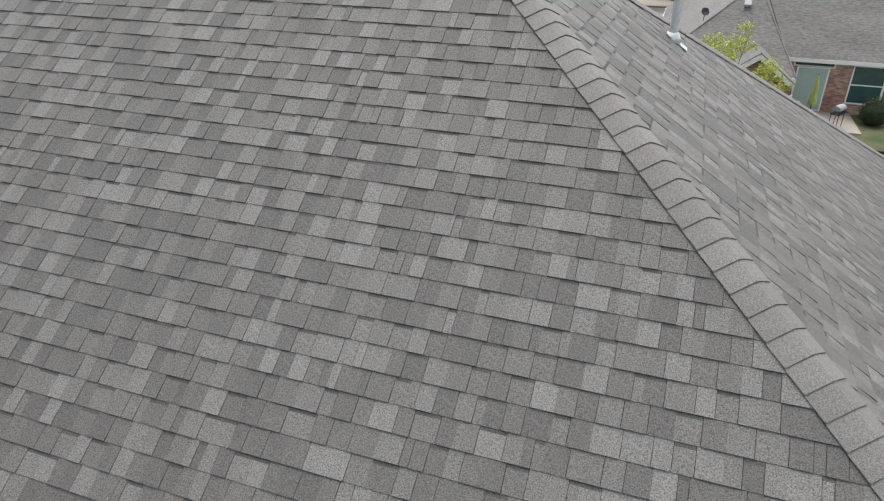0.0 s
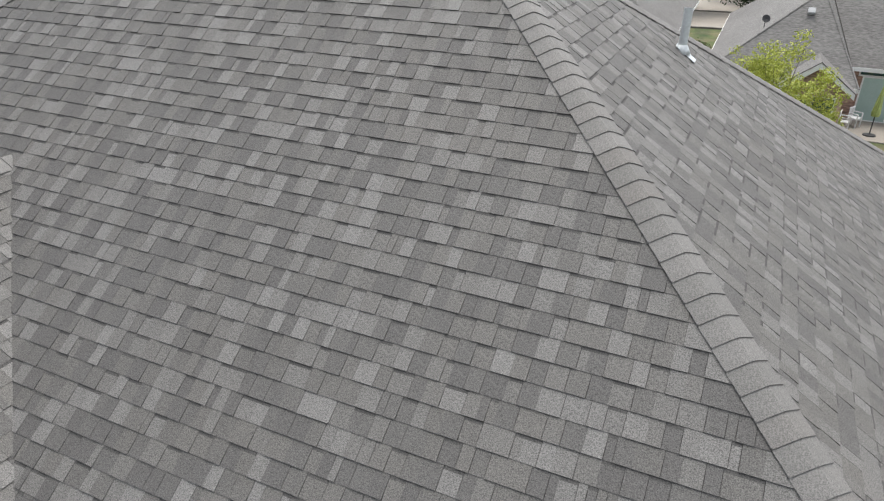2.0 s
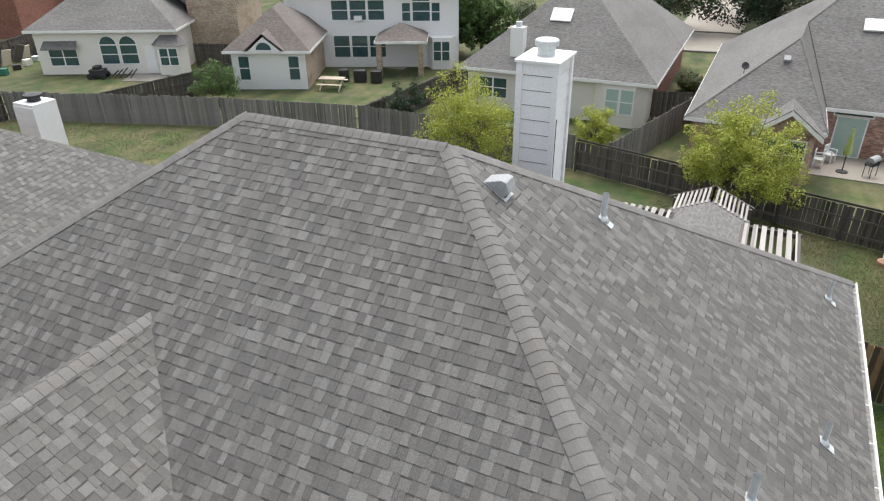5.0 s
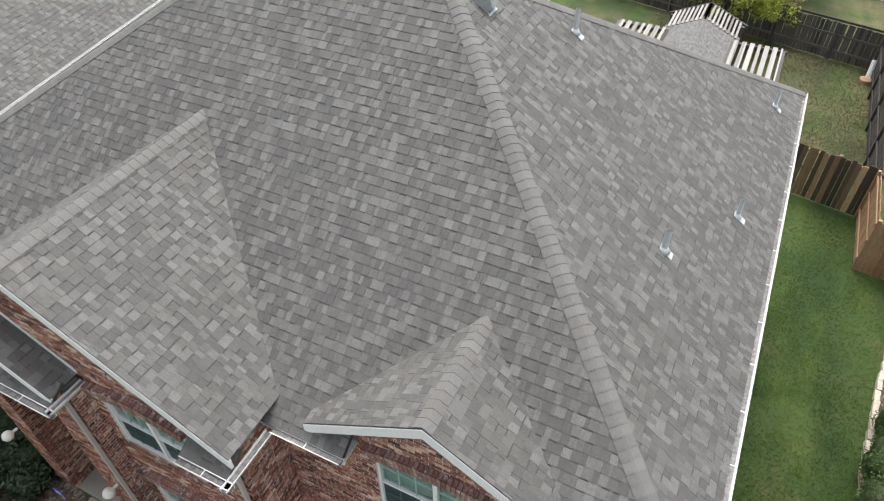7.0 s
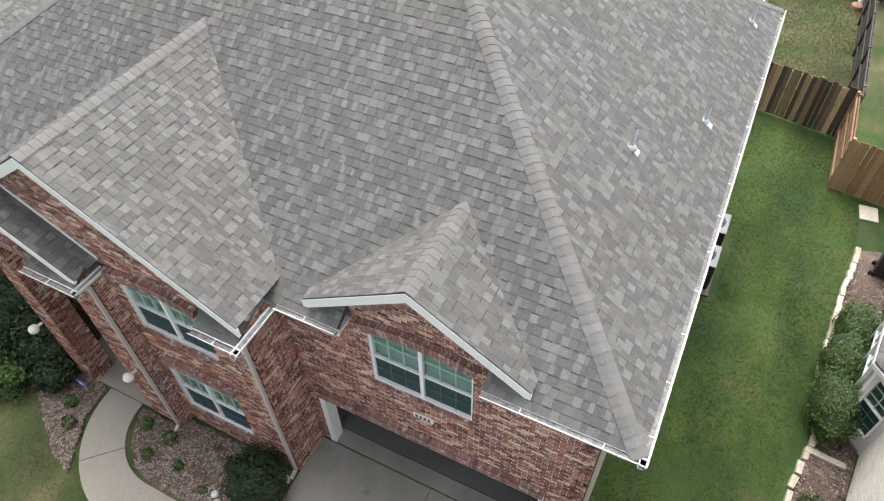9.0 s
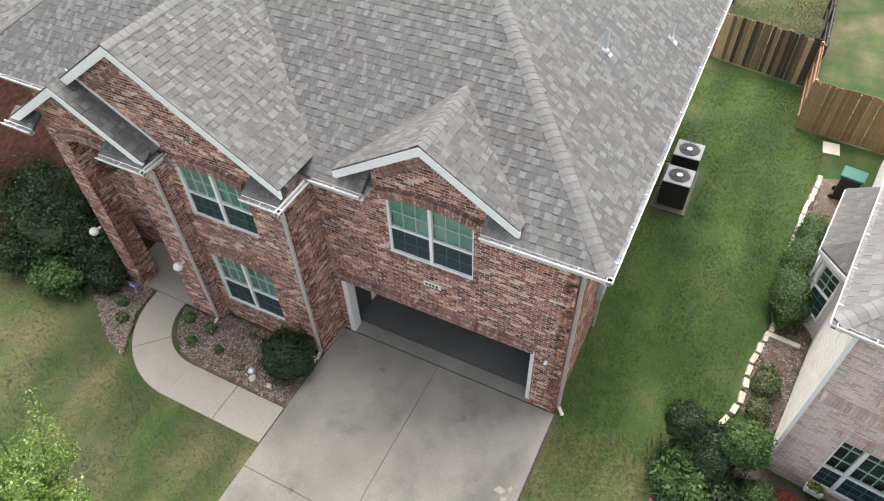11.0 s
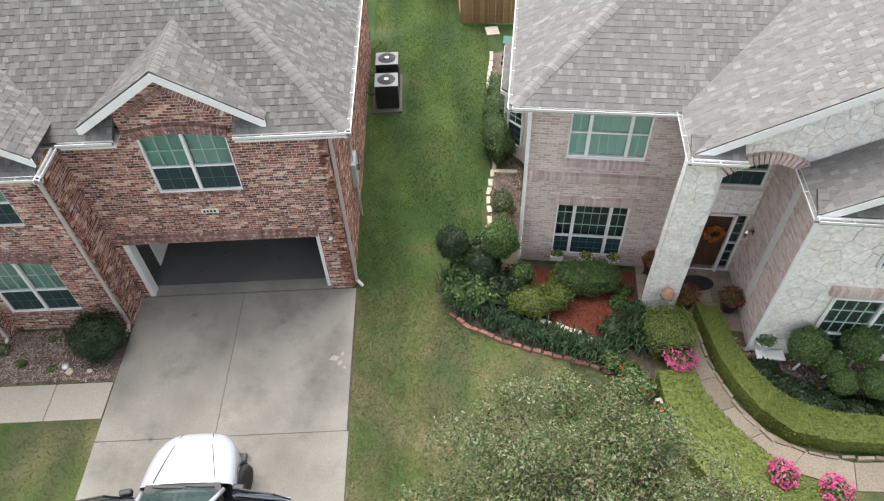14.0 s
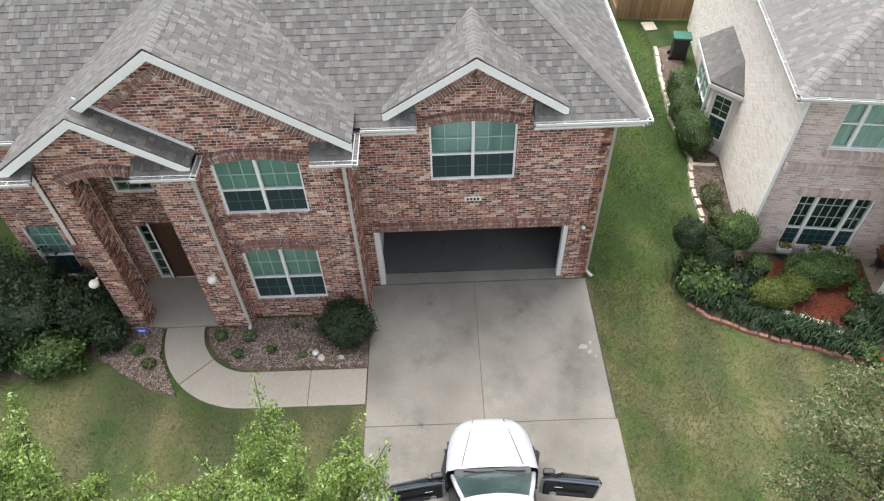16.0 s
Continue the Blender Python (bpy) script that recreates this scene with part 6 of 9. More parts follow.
def patch(name, outline, z, material, label, category, chips=None, seed=0, chip_count=0):
    """A low mound with a ragged rim, strewn with chips."""
    rng = random.Random(seed)
    cx = sum(p[0] for p in outline) / len(outline)
    cy = sum(p[1] for p in outline) / len(outline)
    rim = []
    for i, p in enumerate(outline):
        q = outline[(i + 1) % len(outline)]
        n = max(int(math.hypot(q[0] - p[0], q[1] - p[1]) / 0.18), 1)
        for k in range(n):
            f = k / n
            rim.append((p[0] + f * (q[0] - p[0]) + rng.uniform(-0.03, 0.03), p[1] + f * (q[1] - p[1]) + rng.uniform(-0.03, 0.03)))
    ob = thing(name, label, category, kind="structure")
    g = Geo()
    n = len(rim)
    g.v = [(x, y, 0.002) for x, y in rim] + [(cx + (x - cx) * 0.9, cy + (y - cy) * 0.9, z) for x, y in rim] + [(cx, cy, z + 0.02)]
    g.f = [(i, (i + 1) % n, n + (i + 1) % n, n + i) for i in range(n)] + [(n + i, n + (i + 1) % n, 2 * n) for i in range(n)]
    part("soil", g, material, ob)
    if chips:
        c = Geo()
        for k in range(chip_count):
            i = rng.randrange(n)
            f, h = math.sqrt(rng.random()) * 0.95, rng.random()
            j = (i + 1) % n
            x = cx + f * ((1 - h) * rim[i][0] + h * rim[j][0] - cx)
            y = cy + f * ((1 - h) * rim[i][1] + h * rim[j][1] - cy)
            a, s, w = rng.uniform(0, 3.14), rng.uniform(0.02, 0.06), rng.uniform(0.008, 0.018)
            dx, dy = Vector((math.cos(a), math.sin(a), rng.uniform(-0.3, 0.3))) * s, Vector((-math.sin(a), math.cos(a), rng.uniform(-0.3, 0.3))) * w
            p = Vector((x, y, z + 0.022))
            c.poly([p - dx - dy, p + dx - dy, p + dx + dy, p - dx + dy])
        part("chips", c, chips, ob, kind="stuff")
    return ob


patch("mulch_bed", [(-9.75, -1.28), (-8.7, -1.28), (-8.55, -1.0), (-5.64, -1.0), (-5.64, -2.58), (-8.3, -2.56), (-8.9, -2.4), (-9.45, -1.95), (-9.75, -1.35)], 0.05, m_mulch, "brown wood mulch bed between walk and wall", "flower bed", m_chip, 5, 5000)
patch("mulch_bed", [(-11.1, -1.15), (-10.8, -1.3), (-10.75, -2.0), (-10.35, -2.7), (-10.1, -3.2), (-10.7, -3.0), (-11.6, -2.5), (-12.3, -2.0), (-12.4, -1.2)], 0.05, m_mulch, "brown wood mulch bed beside the curved walk", "flower bed", m_chip, 6, 3000)
patch("shade_soil", [(-11.7, -1.2), (-11.7, 0.1), (-16, 0.4), (-16.2, -2.0), (-14, -2.6), (-12.3, -2.1)], 0.03, m_soil, "dark shaded soil under shrubs", "flower bed")
shrub("round_shrub", (-6.15, -1.6, 0.02), (0.62, 0.55, 0.5), "round dark green shrub in the mulch bed", m_leaf_dark, 71, 4200, 0.035)
for i, (x, y, rx, ry, rz, m) in enumerate([(-14.1, -1.0, 1.1, 1.0, 0.95, m_leaf_dark), (-15.4, -0.4, 1.0, 1.0, 0.85, m_leaf_dark), (-12.7, -1.0, 0.75, 0.7, 0.65, m_leaf_dark), (-12.0, -1.55, 0.4, 0.4, 0.38, m_leaf_dark), (-13.2, -2.1, 0.7, 0.55, 0.4, m_leaf_mid), (-14.7, -2.0, 0.7, 0.6, 0.5, m_leaf_dark)]):
    shrub("spreading_shrub", (x, y, 0.0), (rx, ry, rz), "dense dark green shrub against the brick wall" if m is m_leaf_dark else "lower mid-green shrub before darker ones", m, 80 + i, int(3800 * rx), 0.055, "shrubs by the porch", rough=1.5)
for i, (x, y, s) in enumerate([(-9.3, -1.55, 0.2), (-8.6, -1.6, 0.22), (-8.0, -2.0, 0.14), (-7.2, -2.2, 0.12), (-8.8, -2.1, 0.16), (-10.9, -2.3, 0.2), (-11.3, -1.9, 0.2), (-7.5, -1.3, 0.12)]):
    shrub("bedding_plant", (x, y, 0.04), (s * 0.8, s * 0.7, s * 0.5), "small reddish-green bedding plant in mulch", m_leaf_silver if i % 2 else m_leaf_mid, 95 + i, 160, 0.035, "small plants in the mulch", category="plant")
for i, (x, y, r) in enumerate([(-6.9, -2.15, 0.09), (-6.25, -2.3, 0.07), (-6.75, -2.3, 0.1), (-5.75, -1.25, 0.12)]):
    bm = bmesh.new()
    bmesh.ops.create_icosphere(bm, subdivisions=2, radius=r)
    for v in bm.verts:
        v.co *= 1 + 0.25 * noise.noise(v.co * 9 + Vector((i, 0, 0)))
        v.co.z *= 0.6
    gg = Geo().soup([tuple(v.co) for v in bm.verts], [tuple(v.index for v in f.verts) for f in bm.faces])
    bm.free()
    solid("garden_stone", gg, m_edging if i else m_metal, "rounded pale garden stone in the mulch", "stone", pose(x, y, 0.1), "loose garden stones", smooth=True)
sign = thing("yard_sign", "small blue yard sign by the porch", "sign", pose(-11.2, -1.5, 0))
m_blue = surface("blue_plastic", [(0.05, 0.1, 0.4), (0.07, 0.13, 0.48)], 0.4, 20, 0.05)
part("board", Geo().box(-0.13, -0.012, 0.28, 0.13, 0.012, 0.48), m_blue, sign, bevel=0.005)
part("bar", Geo().box(-0.08, -0.016, 0.36, 0.08, -0.011, 0.41), m_white, sign)
part("stake", Geo().tube([(0, 0, 0), (0, 0, 0.3)], 0.01, 6), m_metal, sign)

# ---- the car on the drive ----
car = thing("car", "white small SUV with both front doors open", "car", pose(-2.9, -4.52, 0.03) @ Matrix.Scale(1.05, 4))


def ring_skin(rows):
    """Skins rows of equal count, left to right, front to back."""
    g = Geo()
    k = len(rows[0])
    for r in rows:
        g.v += [tuple(p) for p in r]
    for i in range(len(rows) - 1):
        for j in range(k - 1):
            g.f.append((i * k + j, (i + 1) * k + j, (i + 1) * k + j + 1, i * k + j + 1))
    return g


def cross(y, half, top, shoulder, low, crown):
    """One cross-section of the body: sill, flank, shoulder, crowned top."""
    side = [(half * 0.97, low), (half, low + 0.18), (half * 1.0, shoulder - 0.12), (half * 0.965, shoulder), (half * 0.82, top - 0.015), (half * 0.45, top + crown * 0.8)]
    pts = [(x, y, z) for x, z in side] + [(0, y, top + crown)] + [(-x, y, z) for x, z in reversed(side)]
    return pts


# nose at y = 0, tail towards the street
nose = [cross(0.05, 0.36, 0.6, 0.53, 0.3, 0.01), cross(0.02, 0.47, 0.8, 0.7, 0.27, 0.03), cross(-0.05, 0.57, 0.88, 0.78, 0.25, 0.05), cross(-0.17, 0.68, 0.945, 0.85, 0.24, 0.06), cross(-0.36, 0.77, 0.99, 0.9, 0.24, 0.07), cross(-0.65, 0.835, 1.025, 0.94, 0.25, 0.075), cross(-0.9, 0.865, 1.045, 0.97, 0.26, 0.072), cross(-1.12, 0.88, 1.06, 0.99, 0.26, 0.07)]
part("body", ring_skin(nose), m_car, car, "white painted bonnet and wings", smooth=True)
tail = [cross(-2.35, 0.9, 1.02, 0.98, 0.26, 0.0), cross(-3.3, 0.91, 1.02, 0.98, 0.26, 0.0), cross(-4.1, 0.88, 1.0, 0.95, 0.28, 0.0), cross(-4.25, 0.8, 0.9, 0.85, 0.34, 0.0)]
part("rear_body", ring_skin(tail), m_car, car, smooth=True)
part("floor_pan", Geo().box(-0.84, -4.1, 0.24, 0.84, -0.2, 0.34), m_dark, car)


def bow_line(y, z, half, sag, n=6):
    return [(half * (2 * i / n - 1), y + sag * (2 * i / n - 1) ** 2, z) for i in range(n + 1)]


shield = ring_skin([bow_line(-1.16, 1.07, 0.72, -0.1), bow_line(-1.48, 1.33, 0.66, -0.09), bow_line(-1.8, 1.57, 0.57, -0.07)])
m_shield = surface("windscreen_tint", [(0.025, 0.045, 0.043), (0.08, 0.115, 0.11)], 0.06, 4, 0.1, 1.5, 0.4, 0.0, coat=1.0)
part("windscreen", shield, m_shield, car, "dark green tinted windscreen", smooth=True)
roof_rows = [bow_line(-1.8, 1.57, 0.585, -0.07), bow_line(-1.95, 1.62, 0.6, -0.05), bow_line(-2.6, 1.66, 0.61, 0.0), bow_line(-3.6, 1.62, 0.6, 0.0), bow_line(-4.0, 1.55, 0.57, 0.02)]
part("car_roof", ring_skin(roof_rows), m_car, car, smooth=True)
for s in (-1, 1):
    part("pillar", Geo().tube([(s * 0.755, -1.25, 1.06), (s * 0.69, -1.56, 1.33), (s * 0.6, -1.87, 1.58)], 0.045, 8, 0.04).tube([(s * 0.6, -1.87, 1.58), (s * 0.625, -2.6, 1.63), (s * 0.6, -4.0, 1.53)], 0.035, 6), m_car, car, smooth=True)
    part("pillar", Geo().tube([(s * 0.87, -2.4, 0.98), (s * 0.63, -2.45, 1.6)], 0.05, 6).tube([(s * 0.85, -4.1, 0.98), (s * 0.6, -3.95, 1.55)], 0.06, 6), m_car, car)
    part("side_window", Geo().prism([(s * 0.86, -2.45, 1.0), (s * 0.84, -4.05, 1.0), (s * 0.61, -3.9, 1.55), (s * 0.63, -2.5, 1.58)], (s * -0.01, 0, 0)), m_shield, car)
    part("bonnet_seam", Geo().tube([(s * 0.3, -0.05, 0.93), (s * 0.38, -0.36, 1.035), (s * 0.46, -0.65, 1.072), (s * 0.58, -1.08, 1.1)], 0.009, 4), m_dark, car)
    part("flare", Geo().tube([(s * 0.86, -0.82 + 0.4 * math.cos(w), 0.33 + 0.4 * math.sin(w)) for w in [math.pi * i / 8 for i in range(9)]], 0.035, 6), m_dark, car)
    part("headlight", Geo().lathe([(0.0, -0.02), (0.1, 0.0), (0.09, 0.03), (0.0, 0.045)], 14), m_glass_dark, car).matrix_local = pose(s * 0.5, -0.08, 0.68, -90, 0, s * -30)
for s in (-1, 1):
    for y in (-0.82, -3.35):
        turn = pose(s * 0.82, y, 0.35, 0, 90, (-14 if y > -1 else 0))
        tyre = part("wheel", Geo().lathe([(0.2, -0.11), (0.32, -0.115), (0.35, -0.07), (0.35, 0.07), (0.32, 0.115), (0.2, 0.11)], 28), m_rubber, car, "black tyre", smooth=True)
        tyre.matrix_local = turn
        part("rim", Geo().lathe([(0.21, -0.1), (0.19, 0.02), (0.06, 0.05), (0.0, 0.05)] if s > 0 else [(0.0, -0.05), (0.06, -0.05), (0.19, -0.02), (0.21, 0.1)], 28), m_metal, tyre, "alloy rim")
        for i in range(5):
            part("spoke", Geo().box(0.05, -0.025, s * 0.075 - 0.01, 0.22, 0.025, s * 0.075 + 0.015), m_steel, tyre).matrix_local = pose(0, 0, 0, 0, 0, 72 * i)
part("wiper_cowl", Geo().prism([(-0.72, -1.26, 1.075), (0.72, -1.26, 1.075), (0.7, -1.12, 1.085), (-0.7, -1.12, 1.085)], (0, 0, 0.012)), m_dark, car)
for s, x0 in ((1, -0.55), (1, 0.05)):
    part("wiper", Geo().tube([(x0, -1.17, 1.11), (x0 + 0.25, -1.2, 1.12), (x0 + 0.55, -1.21, 1.13)], 0.012, 5), m_dark, car)
part("bumper", Geo().tube([(-0.6, -0.2, 0.46), (-0.36, 0.0, 0.46), (0.36, 0.0, 0.46), (0.6, -0.2, 0.46)], 0.09, 8), m_car, car, smooth=True)
part("seat", Geo().box(-0.62, -2.35, 0.4, -0.12, -1.95, 0.75).box(-0.62, -2.5, 0.7, -0.12, -2.35, 1.3).box(0.12, -2.35, 0.4, 0.62, -1.95, 0.75).box(0.12, -2.5, 0.7, 0.62, -2.35, 1.3), m_rubber, car, bevel=0.05)
part("dashboard", Geo().box(-0.7, -1.55, 0.75, 0.7, -1.25, 1.02), m_dark, car, bevel=0.04)
part("mirror", Geo().box(-0.13, -1.72, 1.42, 0.13, -1.69, 1.48), m_dark, car, "rear-view mirror", bevel=0.01)
for s in (-1, 1):
    hinge = pose(s * 0.9, -1.3, 0.0, 0, 0, s * -8)
    leaf = part("door", Geo().prism([(0, -0.03, 0.34), (s * 1.08, -0.03, 0.38), (s * 1.12, -0.03, 0.98), (0, -0.03, 0.98)], (0, 0.07, 0)), m_car, car, "open white door", bevel=0.02)
    leaf.matrix_local = hinge
    part("trim_panel", Geo().prism([(s * 0.06, -0.045, 0.42), (s * 1.02, -0.045, 0.45), (s * 1.06, -0.045, 0.97), (s * 0.06, -0.045, 0.97)], (0, -0.04, 0)), m_rubber, leaf, "black inner door trim", bevel=0.02)
    part("armrest", Geo().box(min(s * 0.3, s * 0.85), -0.16, 0.66, max(s * 0.3, s * 0.85), -0.08, 0.74), m_dark, leaf, bevel=0.02)
    part("handle", Geo().tube([(s * 0.25, -0.1, 0.86), (s * 0.4, -0.1, 0.87)], 0.014, 6), m_steel, leaf)
    part("speaker", Geo().lathe([(0.0, 0), (0.07, 0.0), (0.07, 0.015), (0.0, 0.02)], 14), m_metal, leaf).matrix_local = pose(s * 0.25, -0.09, 0.55, 90, 0, 0)
    part("window_frame", Geo().tube([(s * 0.02, 0, 0.98), (s * 0.35, -0.1, 1.48), (s * 0.95, -0.16, 1.56), (s * 1.1, 0, 0.98)], 0.022, 6), m_dark, leaf)
    dg = part("door_glass", Geo().prism([(s * 0.04, 0, 0.98), (s * 0.36, -0.1, 1.46), (s * 0.94, -0.16, 1.54), (s * 1.08, 0, 0.98)], (0, 0.006, 0)), m_shield, leaf)
    part("wing_mirror", Geo().box(min(s * 0.02, s * 0.24), 0.02, 0.98, max(s * 0.02, s * 0.24), 0.14, 1.14), m_dark, leaf, bevel=0.03)


# ---- the garden next door ----
def edging(name, line, material, label, size=(0.2, 0.11, 0.12), seed=0):
    """Stones or bricks laid end to end along a plan line."""
    rng = random.Random(seed)
    ob = thing(name, label, "garden edging", kind="structure")
    bits = []
    for k in range(3):
        l, w, h = [s * rng.uniform(0.85, 1.15) for s in size]
        q = Geo().prism([(-l / 2, -w / 2, 0), (l / 2, -w / 2 * rng.uniform(0.7, 1), 0), (l / 2 * rng.uniform(0.85, 1), w / 2, 0), (-l / 2, w / 2 * rng.uniform(0.7, 1), 0)], (0.01, 0.01, h))
        bits.append(mesh_of(name + "_piece", q, material))
    for p, q in zip(line, line[1:]):
        p, q = Vector((*p, 0)), Vector((*q, 0))
        n = max(int((q - p).length / (size[0] * 1.03)), 1)
        a = math.degrees(math.atan2(q.y - p.y, q.x - p.x))
        for i in range(n):
            c = p.lerp(q, (i + 0.5) / n)
            o = new("edging_stone", rng.choice(bits))
            o.parent = ob
            o.matrix_local = pose(c.x + rng.uniform(-0.015, 0.015), c.y + rng.uniform(-0.015, 0.015), -0.02 + rng.uniform(-0.01, 0.015), 0, 0, a + rng.uniform(-7, 7))
    return ob


edging("stone_edging", [(4.55, 11.0), (4.25, 9.0), (4.0, 6.5), (4.1, 4.7), (3.78, 3.2), (3.72, 2.0), (3.4, 1.2)], m_edging, "pale rough stone edging along the lawn", (0.3, 0.13, 0.14), 1)
edging("brick_edging", [(2.45, -1.05), (2.95, -1.5), (3.7, -1.95), (4.4, -2.25), (5.1, -2.5), (5.7, -2.74), (6.2, -2.95)], m_edging_red, "curved red brick edging round the bed", (0.2, 0.1, 0.09), 2)
edging("stone_edging", [(4.52, -1.46), (5.04, -1.66), (5.64, -2.0), (6.08, -2.41), (6.51, -2.78), (6.82, -3.14), (7.02, -3.65), (7.05, -4.2)], m_edging, "pale rough stone edging among flowers", (0.3, 0.14, 0.24), 3)
edging("stone_edging", [(8.5, -1.9), (8.5, -2.7), (8.62, -3.4), (8.85, -4.2), (9.3, -4.85), (10.2, -5.25), (11.6, -5.4), (13, -5.45)], m_tan_stone, "low edging along the curved hedge", (0.3, 0.07, 0.1), 4)
patch("side_bed", [(3.75, 2.0), (4.4, 1.2), (4.65, 2.0), (4.95, 4.4), (5.4, 11.2), (4.6, 11.0), (4.3, 9.0), (4.05, 6.5), (4.15, 4.7), (3.85, 3.2)], 0.04, m_mulch, "brown mulch strip along the brick wall", "flower bed", m_chip, 7, 2600)
patch("corner_bed", [(2.5, -1.0), (3.4, 1.2), (4.4, 1.2), (4.5, 0.6), (7.55, 0.15), (7.4, -1.0), (7.2, -3.2), (6.9, -3.1), (5.1, -2.45), (3.7, -1.9)], 0.03, m_soil, "dark soil of the corner bed", "flower bed")
patch("red_mulch_bed", [(4.7, 0.4), (7.4, 0.05), (7.25, -0.9), (6.9, -1.6), (6.1, -2.0), (5.2, -1.7), (4.6, -1.0)], 0.055, m_mulch_red, "bright red mulch bed under the window", "flower bed", m_chip_red, 8, 5200)
patch("front_bed", [(9.0, -1.8), (9.35, -2.6), (12.5, -3.1), (13.5, -4.7), (11.3, -4.6), (10.0, -4.3), (9.2, -3.3)], 0.03, m_soil, "dark soil behind the curved hedge", "flower bed", m_chip, 9, 1500)
path_n = thing("flagstone_walk", "curved brown flagstone walk to the entry", "path", kind="structure")
li, lo = [(7.95, -0.9), (8.0, -2.2), (8.1, -3.3), (8.35, -4.1), (8.75, -4.8), (9.4, -5.5), (10.6, -6.0), (13, -6.2)], [(8.55, -1.0), (8.52, -2.2), (8.62, -3.2), (8.85, -3.95), (9.25, -4.6), (9.9, -5.1), (10.8, -5.4), (13, -5.5)]
for i in range(len(li) - 1):
    for k in range(1):
        f0, f1 = 0.004, 0.996
        a, b, c, d = [Vector(li[i]).lerp(Vector(lo[i]), 0), Vector(lo[i]), Vector(lo[i + 1]), Vector(li[i + 1])]
        p, q = a.lerp(d, f0), b.lerp(c, f0)
        r, s = b.lerp(c, f1), a.lerp(d, f1)
        part("flagstone", Geo().prism([(*p, -0.1), (*q, -0.1), (*r, -0.1), (*s, -0.1)], (0, 0, 0.135)), m_tan_stone, path_n, bevel=0.008)
porch_n = thing("paved_porch", "tan paved porch floor at the front door", "porch", pose(4.45, 0.72, 0, 0, 0, -8.3), kind="structure")
for i in range(6):
    for j in range(7):
        part("paver", Geo().box(3.75 + 0.29 * i, -1.94 + 0.28 * j, -0.05, 4.03 + 0.29 * i, -1.67 + 0.28 * j, 0.05), m_tan_stone, porch_n)
for i in range(4):
    part("paver", Geo().box(3.05, -1.18 + 0.3 * i, -0.05, 3.74, -0.89 + 0.3 * i, 0.05), m_tan_stone, porch_n)

# clipped shrubs
shrub("topiary_ball", (2.62, 0.3, 0.8), (0.4, 0.4, 0.42), "round clipped ball of a topiary shrub", m_leaf_dark, 101, 2600, 0.03, "clipped shrubs by the corner", rough=0.7, stem=0.8)
shrub("topiary_ball", (3.82, 0.28, 0.75), (0.48, 0.46, 0.52), "large round clipped topiary ball", m_leaf_mid, 102, 3200, 0.03, "clipped shrubs by the corner", rough=0.7, stem=0.75)
shrub("topiary_ball", (3.35, -0.1, 0.35), (0.36, 0.36, 0.4), "lower clipped ball in the corner bed", m_leaf_dark, 103, 2000, 0.03, "clipped shrubs by the corner", rough=0.7, stem=0.35)
shrub("topiary_ball", (4.35, -0.3, 0.25), (0.3, 0.3, 0.3), "small clipped ball by the brick wall", m_leaf_mid, 104, 1500, 0.03, "clipped shrubs by the corner")
for i, (x, y, rx, rz) in enumerate([(2.95, 0.05, 0.42, 0.3), (3.4, 0.55, 0.4, 0.34), (3.2, -0.55, 0.45, 0.28), (3.9, -0.55, 0.42, 0.3), (2.75, -0.5, 0.35, 0.22)]):
    shrub("border_plant", (x, y, 0.02), (rx, rx, rz), "dense dark leafy plant under clipped shrubs", m_leaf_dark if i % 2 else m_leaf_mid, 260 + i, 1400, 0.062, "border plants", category="plant", rough=2.0)
shrub("cloud_shrub", (4.5, -1.1, 0.2), (0.55, 0.42, 0.28), "flat clipped yellow-green shrub", m_leaf_box, 105, 2600, 0.028, "yellow-green clipped shrubs")
shrub("cloud_shrub", (5.15, -0.95, 0.2), (0.36, 0.36, 0.26), "small clipped yellow-green shrub", m_leaf_box, 106, 1600, 0.028, "yellow-green clipped shrubs")
shrub("clipped_shrub", (5.95, -0.42, 0.08), (0.8, 0.42, 0.36), "wide bright green clipped shrub on red mulch", m_leaf_mid, 108, 5200, 0.032, box_form=0.4)
shrub("block_hedge", (7.62, -2.2, 0.05), (0.52, 0.55, 0.42), "square clipped boxwood block by the walk", m_leaf_box, 109, 4500, 0.026, box_form=0.75)


def strap_plant(x, y, r, h, seed, material, label):
    """A clump of long arching strap leaves."""
    rng = random.Random(seed)
    g = Geo()
    for k in range(int(150 * (r / 0.4) ** 2)):
        a, lean, w = rng.uniform(0, 6.283), rng.uniform(0.25, 1.0), rng.uniform(0.011, 0.02)
        bx, by = rng.gauss(0, r * 0.42), rng.gauss(0, r * 0.36)
        dx, dy, top = math.cos(a), math.sin(a), h * rng.uniform(0.6, 1.15)
        line = [(0.0, 0.0, 0.6), (0.3, 0.6, 1.0), (0.7, 0.95, 0.9), (1.0, 0.75, 0.1)]
        n = len(g.v)
        for u, z, q in line:
            px, py = bx + dx * u * lean * h * 0.9, by + dy * u * lean * h * 0.9
            g.v += [(px - dy * w * q, py + dx * w * q, z * top), (px + dy * w * q, py - dx * w * q, z * top)]
        g.f += [(n + 2 * i, n + 2 * i + 1, n + 2 * i + 3, n + 2 * i + 2) for i in range(3)]
    ob = thing("border_plant", label, "plant", pose(x, y, 0.02), "border plants")
    part("foliage", g, material, ob, kind="stuff")


